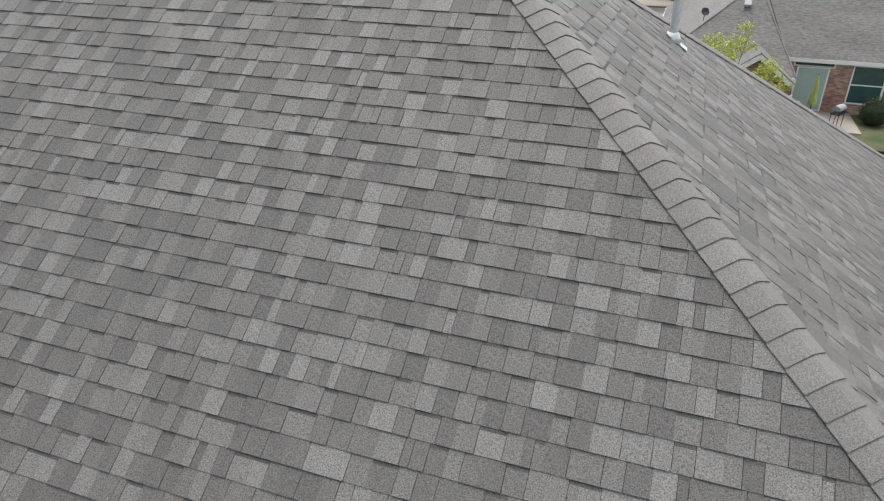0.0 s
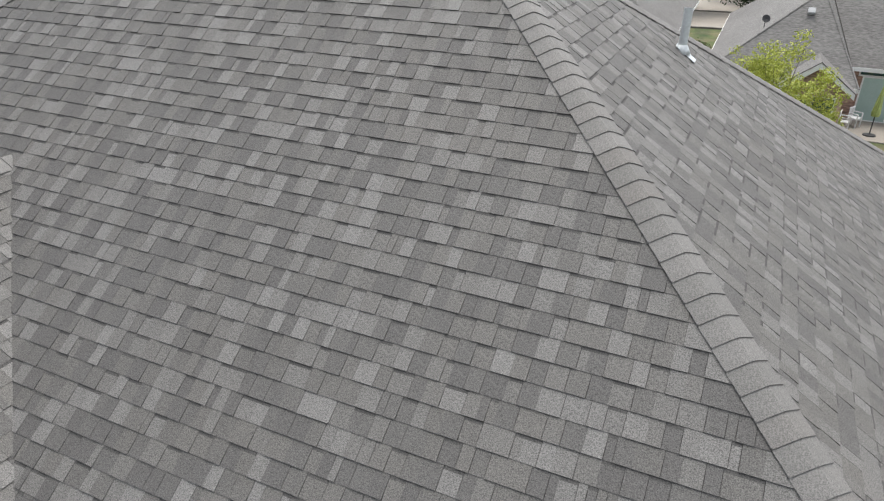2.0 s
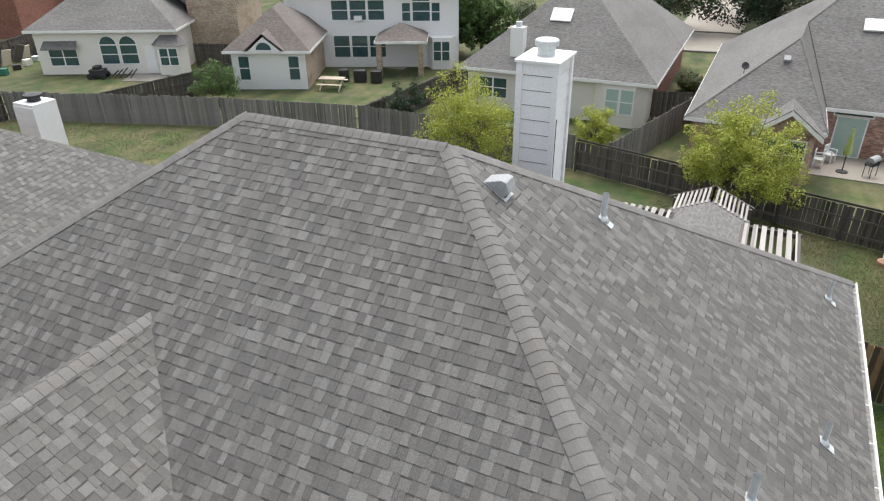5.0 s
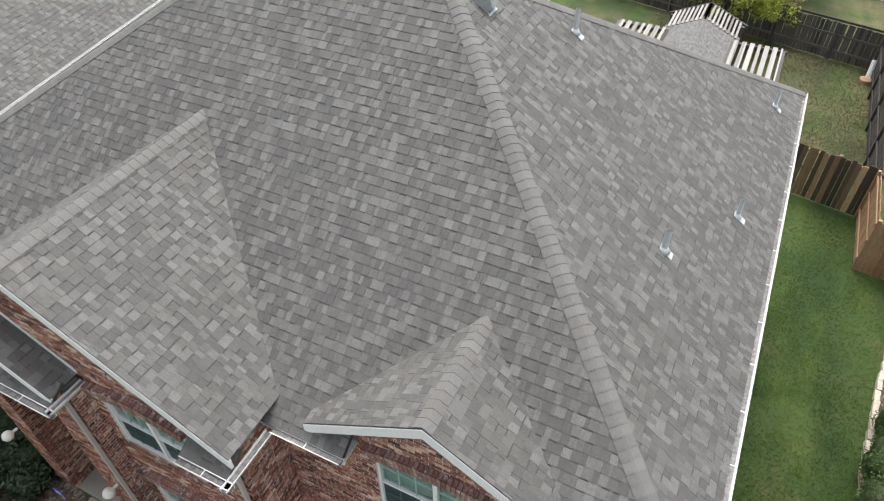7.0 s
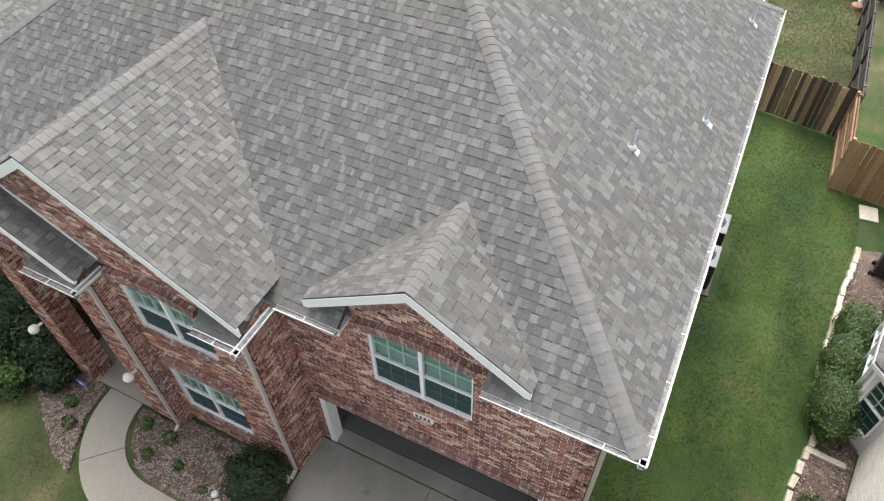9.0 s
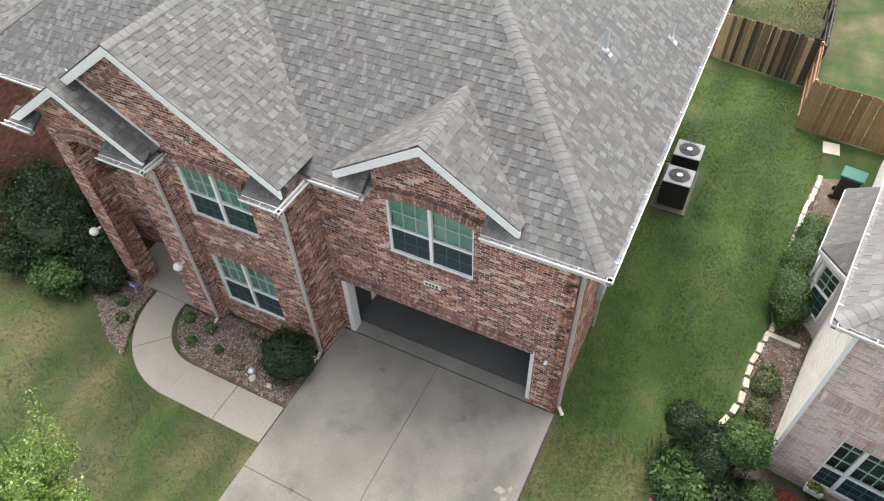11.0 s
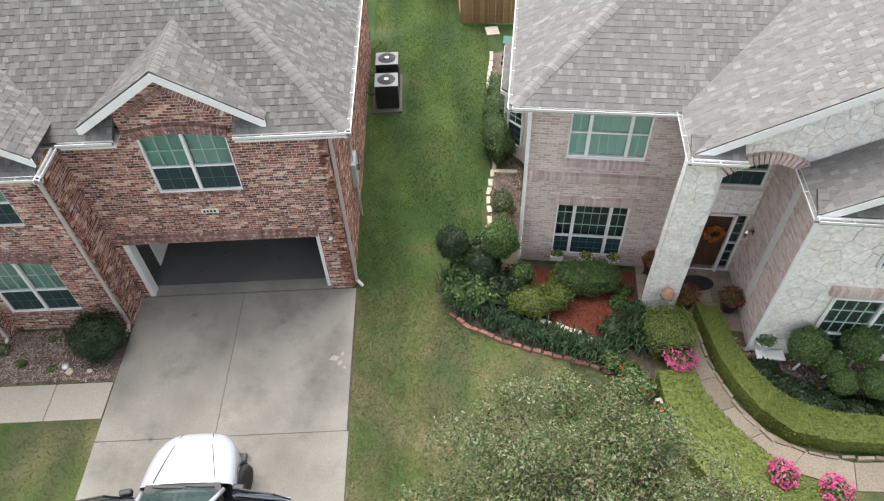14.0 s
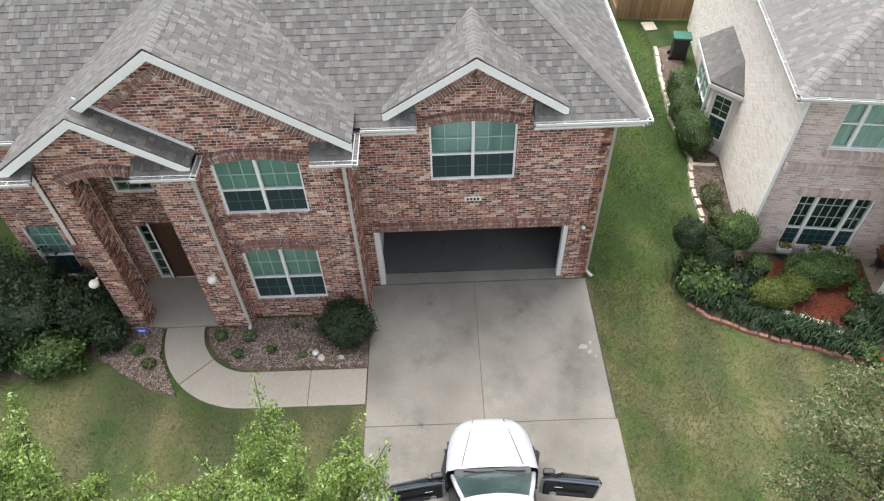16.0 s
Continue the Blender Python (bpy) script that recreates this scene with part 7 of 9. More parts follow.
m_leaf_strap = leaf_material("leaf_strap", [(0.02, 0.045, 0.022), (0.04, 0.08, 0.035), (0.07, 0.12, 0.055), (0.13, 0.18, 0.1)], 0.4)
for i, (x, y, r, h) in enumerate([(2.75, -0.65, 0.42, 0.5), (2.6, -0.25, 0.36, 0.5), (3.15, -1.0, 0.42, 0.45), (3.3, -0.75, 0.4, 0.5), (3.65, -1.4, 0.42, 0.4), (4.1, -1.62, 0.38, 0.4), (4.55, -1.85, 0.4, 0.42), (5.0, -2.1, 0.4, 0.45), (5.45, -2.3, 0.38, 0.45), (5.9, -2.5, 0.36, 0.45), (6.35, -2.35, 0.36, 0.42), (6.85, -1.85, 0.42, 0.5), (7.0, -2.25, 0.36, 0.45), (3.95, -1.2, 0.34, 0.35)]):
    strap_plant(x, y, r, h, 120 + i, m_leaf_strap, "dark strap-leaved border plant behind brick edging")
for i, (x, y, rx, rz) in enumerate([(6.4, -1.85, 0.3, 0.22), (6.75, -1.05, 0.2, 0.14), (7.1, -1.3, 0.22, 0.16), (6.95, -0.7, 0.16, 0.12)]):
    shrub("bed_plant", (x, y, 0.04), (rx, rx * 0.9, rz), "sparse small plant on red mulch", m_leaf_mid if i % 2 else m_leaf_strap, 134 + i, 260, 0.045, "small plants on red mulch", category="plant", rough=2.0)
for i, (x, y) in enumerate([(6.2, -2.75), (6.55, -3.1), (6.75, -3.5), (6.4, -3.45), (7.0, -4.2), (6.9, -4.6)]):
    shrub("red_flower_plant", (x, y, 0.02), (0.26, 0.24, 0.2), "leafy plant with a few coral-red flowers", m_leaf_mid, 140 + i, 520, 0.05, "red flowering plants", blooms=(m_bloom_red, 5, 0.05), category="flowering plant")


def flower_pot(x, y, kind, seed, label, blooms, z=0.0, r=0.2, leaf=None):
    ob = thing("flower_pot", label, "flower pot", pose(x, y, z), "potted flowers")
    prof = {"urn": [(r * 0.6, 0), (r * 0.65, 0.03), (r * 0.3, 0.1), (r * 0.8, 0.2), (r * 1.05, 0.36), (r * 1.15, 0.38), (r * 1.1, 0.41), (r * 0.9, 0.4), (r * 0.85, 0.34)],
            "pot": [(r * 0.7, 0), (r, 0.32), (r * 1.08, 0.33), (r * 1.08, 0.38), (r * 0.92, 0.38), (r * 0.88, 0.33)]}[kind]
    part("pot", Geo().lathe(prof, 20), m_white if kind == "urn" else (m_terracotta if seed % 2 else m_dark), ob, smooth=True)
    g = Geo()
    rr = random.Random(seed)
    leaf_cloud(g, [(0, 0, 0.48)], [(r * 1.3, r * 1.3, 0.17)], 420, 0.04, rr)
    part("foliage", g, leaf or m_leaf_mid, ob, kind="stuff")
    if blooms:
        q = Geo()
        leaf_cloud(q, [(0, 0, 0.5)], [(r * 1.5, r * 1.5, 0.2)], 320, 0.045, rr, 0.75, 1.0)
        part("blossom", q, blooms, ob, kind="stuff")
    return ob


flower_pot(7.72, -2.9, "pot", 151, "bright pink flowers spilling over a stone pot", m_bloom_pink, r=0.27)
flower_pot(9.02, -5.75, "pot", 153, "bright pink flowers in a pot by the walk", m_bloom_pink, r=0.22)
flower_pot(9.95, -6.15, "pot", 155, "bright pink flowers in a pot by the hedge", m_bloom_pink, r=0.23)
flower_pot(9.78, -2.55, "urn", 152, "white urn with leafy plants on a bench", None, 0.12, r=0.2)
solid("low_bench", Geo().box(-0.32, -0.14, 0.1, 0.32, 0.14, 0.15).box(-0.28, -0.1, 0, -0.2, 0.1, 0.1).box(0.2, -0.1, 0, 0.28, 0.1, 0.1), m_white, "low white bench board under an urn", "bench", pose(9.95, -2.75, 0.03, 0, 0, -8), bevel=0.01)
flower_pot(7.69, -0.16, "pot", 154, "dusky red flowers on a stand by the wall", m_bloom_rust, 0.25, r=0.17)
stand = thing("plant_stand", "thin dark metal plant stand", "plant stand", pose(7.69, -0.16, 0.05))
for i in range(3):
    w = 2.1 * i
    part("leg", Geo().tube([(0.08 * math.cos(w), 0.08 * math.sin(w), 0.22), (0.17 * math.cos(w), 0.17 * math.sin(w), 0)], 0.01, 5), m_dark, stand)
part("ring", Geo().tube([(0.1 * math.cos(i * 0.5236), 0.1 * math.sin(i * 0.5236), 0.21) for i in range(13)], 0.01, 5), m_dark, stand)
for x, y, s in ((8.38, -1.12, 158), (9.43, -1.29, 160)):
    flower_pot(x, y, "pot", s, "dark barrel pot with reddish plants on the porch", m_bloom_rust, 0.05, r=0.22)
mat = solid("door_mat", Geo().lathe([(0.42, 0), (0.42, 0.015), (0.0, 0.016)], 24, squash=0.6), m_dark, "black half-round door mat on pavers", "door mat", pose(8.93, -0.42, 0.052, 0, 0, -8))
frog = thing("urn_lamp", "tan pottery urn on the stone pier", "urn", pose(7.73, -1.4, 0.72))
part("bowl", Geo().lathe([(0.06, 0), (0.14, 0.1), (0.16, 0.2), (0.08, 0.3), (0.09, 0.34), (0.0, 0.34)], 16), m_terracotta, frog, smooth=True)
part("bracket", Geo().box(-0.1, 0.0, -0.04, 0.1, 0.2, 0.0), m_dark, frog)
wreath = thing("door_wreath", "orange autumn leaf wreath on a dark door", "wreath", pose(4.45, 0.72, 0, 0, 0, -8.3) @ pose(4.74, -0.03, 1.45))
m_autumn = leaf_material("autumn_leaf", [(0.35, 0.12, 0.03), (0.5, 0.2, 0.05), (0.3, 0.06, 0.03)])
gg = Geo()
leaf_cloud(gg, [(0.2 * math.cos(i * 0.7854), 0, 0.2 * math.sin(i * 0.7854)) for i in range(8)], [(0.09, 0.05, 0.09)] * 8, 420, 0.05, random.Random(4))
part("foliage", gg, m_autumn, wreath, kind="stuff")
part("ring", Geo().tube([(0.2 * math.cos(i * 0.5236), 0.02, 0.2 * math.sin(i * 0.5236)) for i in range(13)], 0.02, 5), m_bark, wreath)
coach_lamp(pose(4.45, 0.72, 0, 0, 0, -8.3) @ pose(5.48, -0.35, 1.9, 0, 0, -90), "dark metal lantern on the porch wall")
for i, u in enumerate((0.95, 1.7, 2.4)):
    ob = thing("window_box", "stone window box with yellow pansies", "window box", pose(4.45, 0.72, 0, 0, 0, -8.3) @ pose(u, -0.16, 0.3), "window boxes under the window")
    part("trough", Geo().box(-0.17, -0.09, 0, 0.17, 0.09, 0.15), m_stone, ob, bevel=0.012)
    gg, qq = Geo(), Geo()
    leaf_cloud(gg, [(0, 0, 0.2)], [(0.18, 0.11, 0.1)], 200, 0.035, random.Random(i))
    leaf_cloud(qq, [(0, 0, 0.24)], [(0.17, 0.1, 0.08)], 26, 0.035, random.Random(i + 9), 0.7, 1)
    part("foliage", gg, m_leaf_mid, ob, kind="stuff")
    part("blossom", qq, m_bloom_yellow, ob, kind="stuff")


def hedge(name, left, right, top, label, seed, density=1100):
    """A clipped hedge between two plan lines."""
    rng = random.Random(seed)
    ob = thing(name, label, "hedge")
    g, body = Geo(), Geo()
    body.strip([(x, y) for x, y in left], [(x, y) for x, y in right], 0, top - 0.03)
    part("core", body, m_leaf_box, ob)
    for i in range(len(left) - 1):
        a, b, c, d = [Vector((*p, 0)) for p in (left[i], right[i], right[i + 1], left[i + 1])]
        faces = [(a, b, c, d, top, None), (a, d, None, None, 0, a - b), (b, c, None, None, 0, b - a)]
        for f in faces:
            side = f[5]
            area = ((f[1] - f[0]).length * ((d - a).length if side is None else top))
            for k in range(int(area * density)):
                u, v = rng.random(), rng.random()
                if side is None:
                    p = a.lerp(b, u).lerp(d.lerp(c, u), v) + Z * (top + rng.uniform(-0.03, 0.03))
                    nrm = Vector((rng.gauss(0, 0.5), rng.gauss(0, 0.5), 1)).normalized()
                else:
                    p = f[0].lerp(f[1], u) + Z * top * v + side.normalized() * rng.uniform(-0.01, 0.04)
                    nrm = (side.normalized() + Vector((rng.gauss(0, 0.5), rng.gauss(0, 0.5), rng.gauss(0, 0.5)))).normalized()
                t = Matrix.Rotation(rng.random() * 6.283, 3, nrm) @ nrm.orthogonal().normalized()
                w = nrm.cross(t)
                s = rng.uniform(0.016, 0.034)
                g.poly([p - t * s, p - w * s * 0.5, p + t * s, p + w * s * 0.5])
    part("foliage", g, m_leaf_box, ob, kind="stuff")
    return ob


hedge("boxwood_hedge", [(8.52, -1.4), (8.56, -2.2), (8.62, -2.9), (8.8, -3.6), (9.1, -4.3), (9.6, -4.85), (10.4, -5.1), (11.6, -5.25), (13, -5.3)], [(9.02, -1.5), (9.05, -2.2), (9.12, -2.7), (9.3, -3.3), (9.6, -3.85), (10.0, -4.2), (10.6, -4.45), (11.6, -4.6), (13, -4.65)], 0.5, "curved clipped yellow-green boxwood hedge", 201)
hedge("boxwood_hedge", [(7.15, -3.2), (7.1, -4.2), (7.2, -5.0), (7.6, -5.8), (8.3, -6.5), (9.2, -7.0)], [(7.95, -3.15), (8.05, -3.8), (8.35, -4.5), (8.75, -5.1), (9.3, -5.7), (10.0, -6.2)], 0.42, "broad clipped yellow-green boxwood hedge beside the walk", 202, 900)
for i, (x, y, r, z) in enumerate([(10.4, -3.1, 0.42, 0.6), (10.95, -3.35, 0.3, 0.35), (11.5, -3.2, 0.42, 0.7), (11.1, -3.75, 0.3, 0.2), (11.7, -3.9, 0.36, 0.3)]):
    shrub("topiary_ball", (x, y, z), (r, r, r), "round clipped green ball on pale stems", m_leaf_mid, 160 + i, 2000, 0.03, "topiary behind the hedge", rough=0.5, stem=z, stem_material=m_cream)
for i, (x, y) in enumerate([(9.9, -3.6), (10.3, -3.9), (10.8, -4.1), (9.6, -3.2), (11.4, -4.3), (12.2, -4.2)]):
    shrub("ground_cover", (x, y, 0.0), (0.4, 0.36, 0.14), "low dark strappy ground cover", m_leaf_dark, 170 + i, 700, 0.06, "dark ground cover plants", category="plant")
for i, (x, y, rx, ry, rz, m) in enumerate([(4.33, 6.4, 0.52, 0.85, 0.62, m_leaf_mid), (4.22, 5.2, 0.52, 0.85, 0.62, m_leaf_mid), (4.5, 7.5, 0.45, 0.8, 0.58, m_leaf_mid), (4.15, 2.7, 0.3, 0.45, 0.22, m_leaf_silver), (4.1, 1.9, 0.26, 0.3, 0.2, m_leaf_silver)]):
    shrub("side_shrub", (x, y, 0.02), (rx, ry, rz), "full green shrub along the side wall" if i < 4 else "thin grey-green plant in mulch", m, 180 + i, int(4200 * rx) if i < 4 else 700, 0.032, "side bed shrubs")
solid("stepping_stone", Geo().box(-0.25, -0.3, 0, 0.25, 0.3, 0.05), m_edging, "square pale stepping stone in grass", "paving stone", pose(4.7, 12.55, 0, 0, 0, 5), bevel=0.015)
solid("tie_board", Geo().box(-0.4, -0.07, 0, 0.4, 0.07, 0.14), m_edging, "short pale timber crossing the mulch", "timber", pose(4.35, 4.2, 0, 0, 0, -6), bevel=0.01)
bin_ = thing("wheeled_bin", "dark wheeled bin with a green lid", "bin", pose(5.2, 10.3, 0, 0, 0, 80) @ Matrix.Scale(0.9, 4))
m_green = surface("green_plastic", [(0.018, 0.12, 0.088), (0.027, 0.15, 0.112)], 0.5, 20, 0.08)
part("body", Geo().prism([(-0.25, -0.3, 0.05), (0.25, -0.3, 0.05), (0.25, 0.3, 0.05), (-0.25, 0.3, 0.05)], (0.0, 0.0, 0.9)), m_dark, bin_, bevel=0.03)
part("lid", Geo().prism([(-0.3, -0.36, 0.95), (0.3, -0.36, 0.95), (0.3, 0.36, 0.95), (-0.3, 0.36, 0.95)], (0, 0, 0.09)), m_green, bin_, "green lid", bevel=0.03)
for s in (-1, 1):
    part("wheel", Geo().tube([(s * 0.2, 0.3, 0.1), (s * 0.27, 0.3, 0.1)], 0.1, 14), m_rubber, bin_)

# front trees
tree("crape_myrtle", (4.45, -7.5, 0), 4.65, 2.75, "broad grey-green tree with faded pale blossom", m_leaf_silver, 301, 130000, 0.031, 0.16, 4, 110, 0.28, low=0.5)


def sprig_tree(at, fork, tips, extra, label, seed, leaves, size=0.06):
    """A young tree whose limbs end in upright leafy sprays."""
    rng = random.Random(seed)
    ob = thing("young_oak", label, "tree", pose(*at))
    wood, centres, radii = Geo(), [], []
    head = Vector((0.05, 0.03, fork))
    wood.tube([(0, 0, -0.05), (0.06, 0.04, fork * 0.5), head], 0.09, 8, 0.06)
    ends = [Vector(t) for t in tips]
    for k in range(extra):
        a, r = rng.uniform(0, 6.283), 2.1 * math.sqrt(rng.random())
        ends.append(Vector((r * math.cos(a), r * math.sin(a) - 0.5, rng.uniform(3.2, 4.7) - 0.35 * r)))
    for tip in ends:
        elbow = head.lerp(tip, 0.5) + Vector((tip.x * 0.12, tip.y * 0.12, -0.25))
        wood.tube([head, elbow, tip], 0.035, 5, 0.006, cap=False)
        side = Vector((rng.uniform(-1, 1), rng.uniform(-1, 1), 0)).normalized()
        for k in range(7):
            f = k / 6
            c = elbow.lerp(tip, 0.15 + 0.85 * f) + side * rng.uniform(-0.3, 0.3) * (1 - f)
            r = 0.3 * (1 - f) + 0.1
            centres.append(tuple(c))
            radii.append((r * 0.85, r * 0.85, r))
    part("trunk", wood, m_bark, ob, smooth=True)
    g = Geo()
    leaf_cloud(g, centres, radii, leaves, size, rng)
    part("crown", g, m_leaf_oak, ob, kind="stuff")
    return ob


sprig_tree((-6.6, -7.7, 0), 2.2, [(0.0, 1.75, 5.2), (0.7, 0.9, 5.2), (1.6, 1.1, 5.05), (2.0, 0.7, 5.05), (-1.7, 0.5, 4.9), (-2.1, 0.2, 4.8), (-0.1, 0.3, 5.2), (-0.8, 0.8, 4.7), (2.1, 0.0, 4.9), (1.2, 0.5, 4.9), (0.5, 0.0, 5.4), (-0.3, 1.1, 4.6), (0.2, 1.2, 4.4)], 34, "young tree with bright fresh green leaves", 302, 66000, 0.032)
sprig_tree((-10.9, -7.2, 0), 2.2, [(0.7, 1.1, 5.1), (1.2, 0.3, 5.1), (0.3, 0.6, 4.9), (0.9, 0.6, 4.8), (-0.2, 0.9, 4.8)], 16, "small tree with bright green leaves on the lawn", 303, 34000, 0.034)
# the driveway's broken edge
for i, (x, y, s) in enumerate([(-0.38, -2.2, 0.13), (-0.25, -2.35, 0.08), (-0.2, -2.1, 0.07), (-0.12, -2.5, 0.05)]):
    solid("concrete_chip", Geo().prism([(-s, -s * 0.5, 0), (s * 0.4, -s * 0.7, 0), (s, s * 0.2, 0), (-s * 0.3, s * 0.6, 0)], (0, 0, 0.008)), m_walk, "pale broken patch of concrete on the drive", "concrete chip", pose(x, y, 0.03, 0, 0, 40 * i), "broken concrete by the drive edge")


# ---- fences ----
def fence(name, p, q, label, material, high=1.85, board=0.14, gap=0.008, rails=False, seed=0, pieces=True, lean=0.0, ragged=0.03):
    """Upright boards on rails and posts. rails: whether the rails face the viewer's side (the left of p to q)."""
    rng = random.Random(seed)
    p, q = Vector((*p, 0)), Vector((*q, 0))
    d = (q - p).normalized()
    nrm = Vector((-d.y, d.x, 0))
    length = (q - p).length
    ob = thing(name, label, "fence", Matrix.Translation(p) @ Matrix((d, nrm, Z)).transposed().to_4x4(), kind="structure")
    n = int(length / (board + gap))
    meshes = [mesh_of("board", Geo().box(0, -0.009, 0.03, board, 0.009, high + rng.uniform(-ragged, ragged)), material) for k in range(6)]
    far = Geo()
    for i in range(n):
        x = i * (board + gap)
        if pieces and i < 290:
            o = new("board", rng.choice(meshes))
            o.parent = ob
            o.matrix_local = pose(x, rng.uniform(-0.006, 0.006), 0, rng.uniform(-1, 1) * lean, rng.uniform(-0.8, 0.8) * (1 + lean), 0)
        else:
            t = high + rng.uniform(-ragged, ragged)
            far.box(x, -0.009, 0.03, x + board, 0.009, t)
    if far.v:
        part("boards", far, m_fence_far, ob, kind="stuff")
    s = 0.03 if rails else -0.07
    for z in (0.35, 1.0, 1.6):
        part("rail", Geo().box(0, s, z, length, s + 0.04, z + 0.09), material, ob)
    for i in range(int(length / 2.4) + 1):
        part("post", Geo().box(i * 2.4 - 0.05, s - 0.02, 0, i * 2.4 + 0.05, s + 0.07, high + 0.02), material, ob)
    return ob


fence("patched_fence", (0.1, 16.5), (3.65, 15.75), "gate fence of mixed dark and new tan boards", m_fence_mix, 1.8, 0.14, 0.012, rails=True, seed=1, ragged=0.06)
fence("side_fence", (3.7, 25.9), (3.7, 15.7), "weathered grey side fence with a low lean", m_fence, 1.7, seed=2)
fence("stained_fence", (3.55, 13.25), (6.6, 12.9), "warm brown stained cedar fence", m_fence_brown, 1.8, rails=True, seed=3)
fence("stained_fence", (3.55, 15.7), (3.55, 13.3), "warm brown stained cedar fence return", m_fence_brown, 1.8, seed=4)
fence("back_fence", (-9.6, 29.25), (26, 20.2), "dark weathered back fence with rails showing", m_fence, 1.5, seed=5, ragged=0.06, lean=0.6)
fence("back_fence", (-44, 23.0), (-30.8, 27.4), "long weathered grey back fence", m_fence_grey, 1.8, rails=True, seed=6, ragged=0.06, lean=0.4)
fence("back_fence", (-30.7, 27.43), (-22.4, 29.3), "long weathered grey back fence", m_fence_grey, 1.8, rails=True, seed=16, ragged=0.06, lean=0.4)
fence("back_fence", (-22.3, 29.3), (-9.7, 29.3), "weathered grey back fence behind the lime tree", m_fence_grey, 1.8, rails=True, seed=17, ragged=0.06, lean=0.4)
fence("side_fence", (-44.5, 13), (-44, 23.0), "weathered fence at the far side of the yard", m_fence, 1.8, seed=7)
fence("garden_fence", (-7.9, 29.0), (-5.1, 39.6), "brown fence between two back gardens", m_fence_grey, 1.8, rails=True, seed=8)
fence("garden_fence", (-7.6, 39.0), (-5.1, 39.7), "brown fence closing a side yard", m_fence, 1.8, rails=True, seed=9)
fence("garden_fence", (-22.3, 29.4), (-20.5, 42), "weathered fence between two back gardens", m_fence, 1.7, seed=10)
fence("garden_fence", (-38.5, 25.2), (-36.3, 35), "weathered fence between two back gardens", m_fence, 1.7, seed=11)
fence("garden_fence", (-56, 25), (-62, 41), "old fence cluttered with stacked boards", m_fence, 1.7, seed=12)
fence("garden_fence", (-43.2, 38.5), (-38.5, 40), "brown fence closing a side yard", m_fence, 1.8, seed=13)
solid("fence_post", Geo().tube([(0, 0, 0), (0.02, 0.35, 0.75)], 0.1, 12), m_white_worn, "leaning white pipe stub in the grass", "pipe", pose(3.55, 24.9, 0))
solid("pipe_base", Geo().lathe([(0.24, 0), (0.24, 0.15), (0.1, 0.22), (0.0, 0.22)], 14), m_terracotta, "rusty red base of a pipe stub", "pipe base", pose(3.5, 24.8, 0))

# ---- pergola behind the house ----
perg = thing("pergola", "weathered slatted pergola with a shingled middle gable", "pergola")
for x0, x1, y0, y1 in ((-5.75, -3.9, 19.0, 21.0), (-1.6, 0.15, 18.5, 21.0)):
    for y in (y0, y1):
        part("beam", Geo().box(x0 - 0.1, y - 0.05, 2.55, x1 + 0.1, y + 0.05, 2.75), m_fence, perg)
    for x in (x0, x1):
        part("beam", Geo().box(x - 0.05, y0, 2.6, x + 0.05, y1, 2.78), m_fence, perg)
        for y in (y0, y1):
            part("post", Geo().box(x - 0.06, y - 0.06, 0, x + 0.06, y + 0.06, 2.6), m_fence, perg)
    n = int((x1 - x0) / 0.095)
    m_slat = surface("bleached_slat", [(0.28, 0.26, 0.245), (0.42, 0.4, 0.38), (0.18, 0.165, 0.155)], 0.9, 20, 0.2, 2, 0.2, 0.3, "object")
    for i in range(n):
        part("slat", Geo().box(x0 + 0.095 * i, y0 - 0.1, 2.76, x0 + 0.095 * i + 0.055, y1 + 0.1, 2.8), m_slat, perg).matrix_local = pose(0, 0, 0, 0, 0, (i * 37 % 11 - 5) * 0.03)
for s in (-1, 1):
    part("gable_slope", Geo().prism([(-2.75, 17.0, 3.3), (-2.75, 21.6, 3.3), (-2.75 + s * 1.35, 21.6, 2.6), (-2.75 + s * 1.35, 17.0, 2.6)], (0, 0, 0.05)), m_far_roof, perg)
    for i in range(9):
        f0 = i / 9
        part("slat", Geo().box(-0.04, 0, 0, 0.04, 1.4, 0.04), m_slat, perg).matrix_local = pose(-2.75 + s * 1.35 * f0, 21.3, 3.36 - 0.7 * f0)
    part("rafter", Geo().prism([(-2.75, 22.7, 3.4), (-2.75 + s * 1.45, 22.7, 2.66), (-2.75 + s * 1.45, 22.7, 2.54), (-2.75, 22.7, 3.28)], (0, 0.08, 0)), m_fence, perg)
    for y in (17.2, 22.5):
        part("post", Geo().box(-2.81 + s * 1.3, y - 0.06, 0, -2.69 + s * 1.3, y + 0.06, 2.7), m_fence, perg)
perg.scale = (1, 1, 0.86)
back_roof = deck(house, "back_roof", [[(XE - 0.7, 12.0, 4.55), (XE - 0.7, 13.4, 4.1), (-6, 13.4, 4.1), (-6, 12.0, 4.55)]], "lower shingled back roof", m_far_roof)
gutter(house, (XE - 0.72, 12.1, 4.5), (XE - 0.72, 13.4, 4.1), (1, 0, 0), hangers=False)


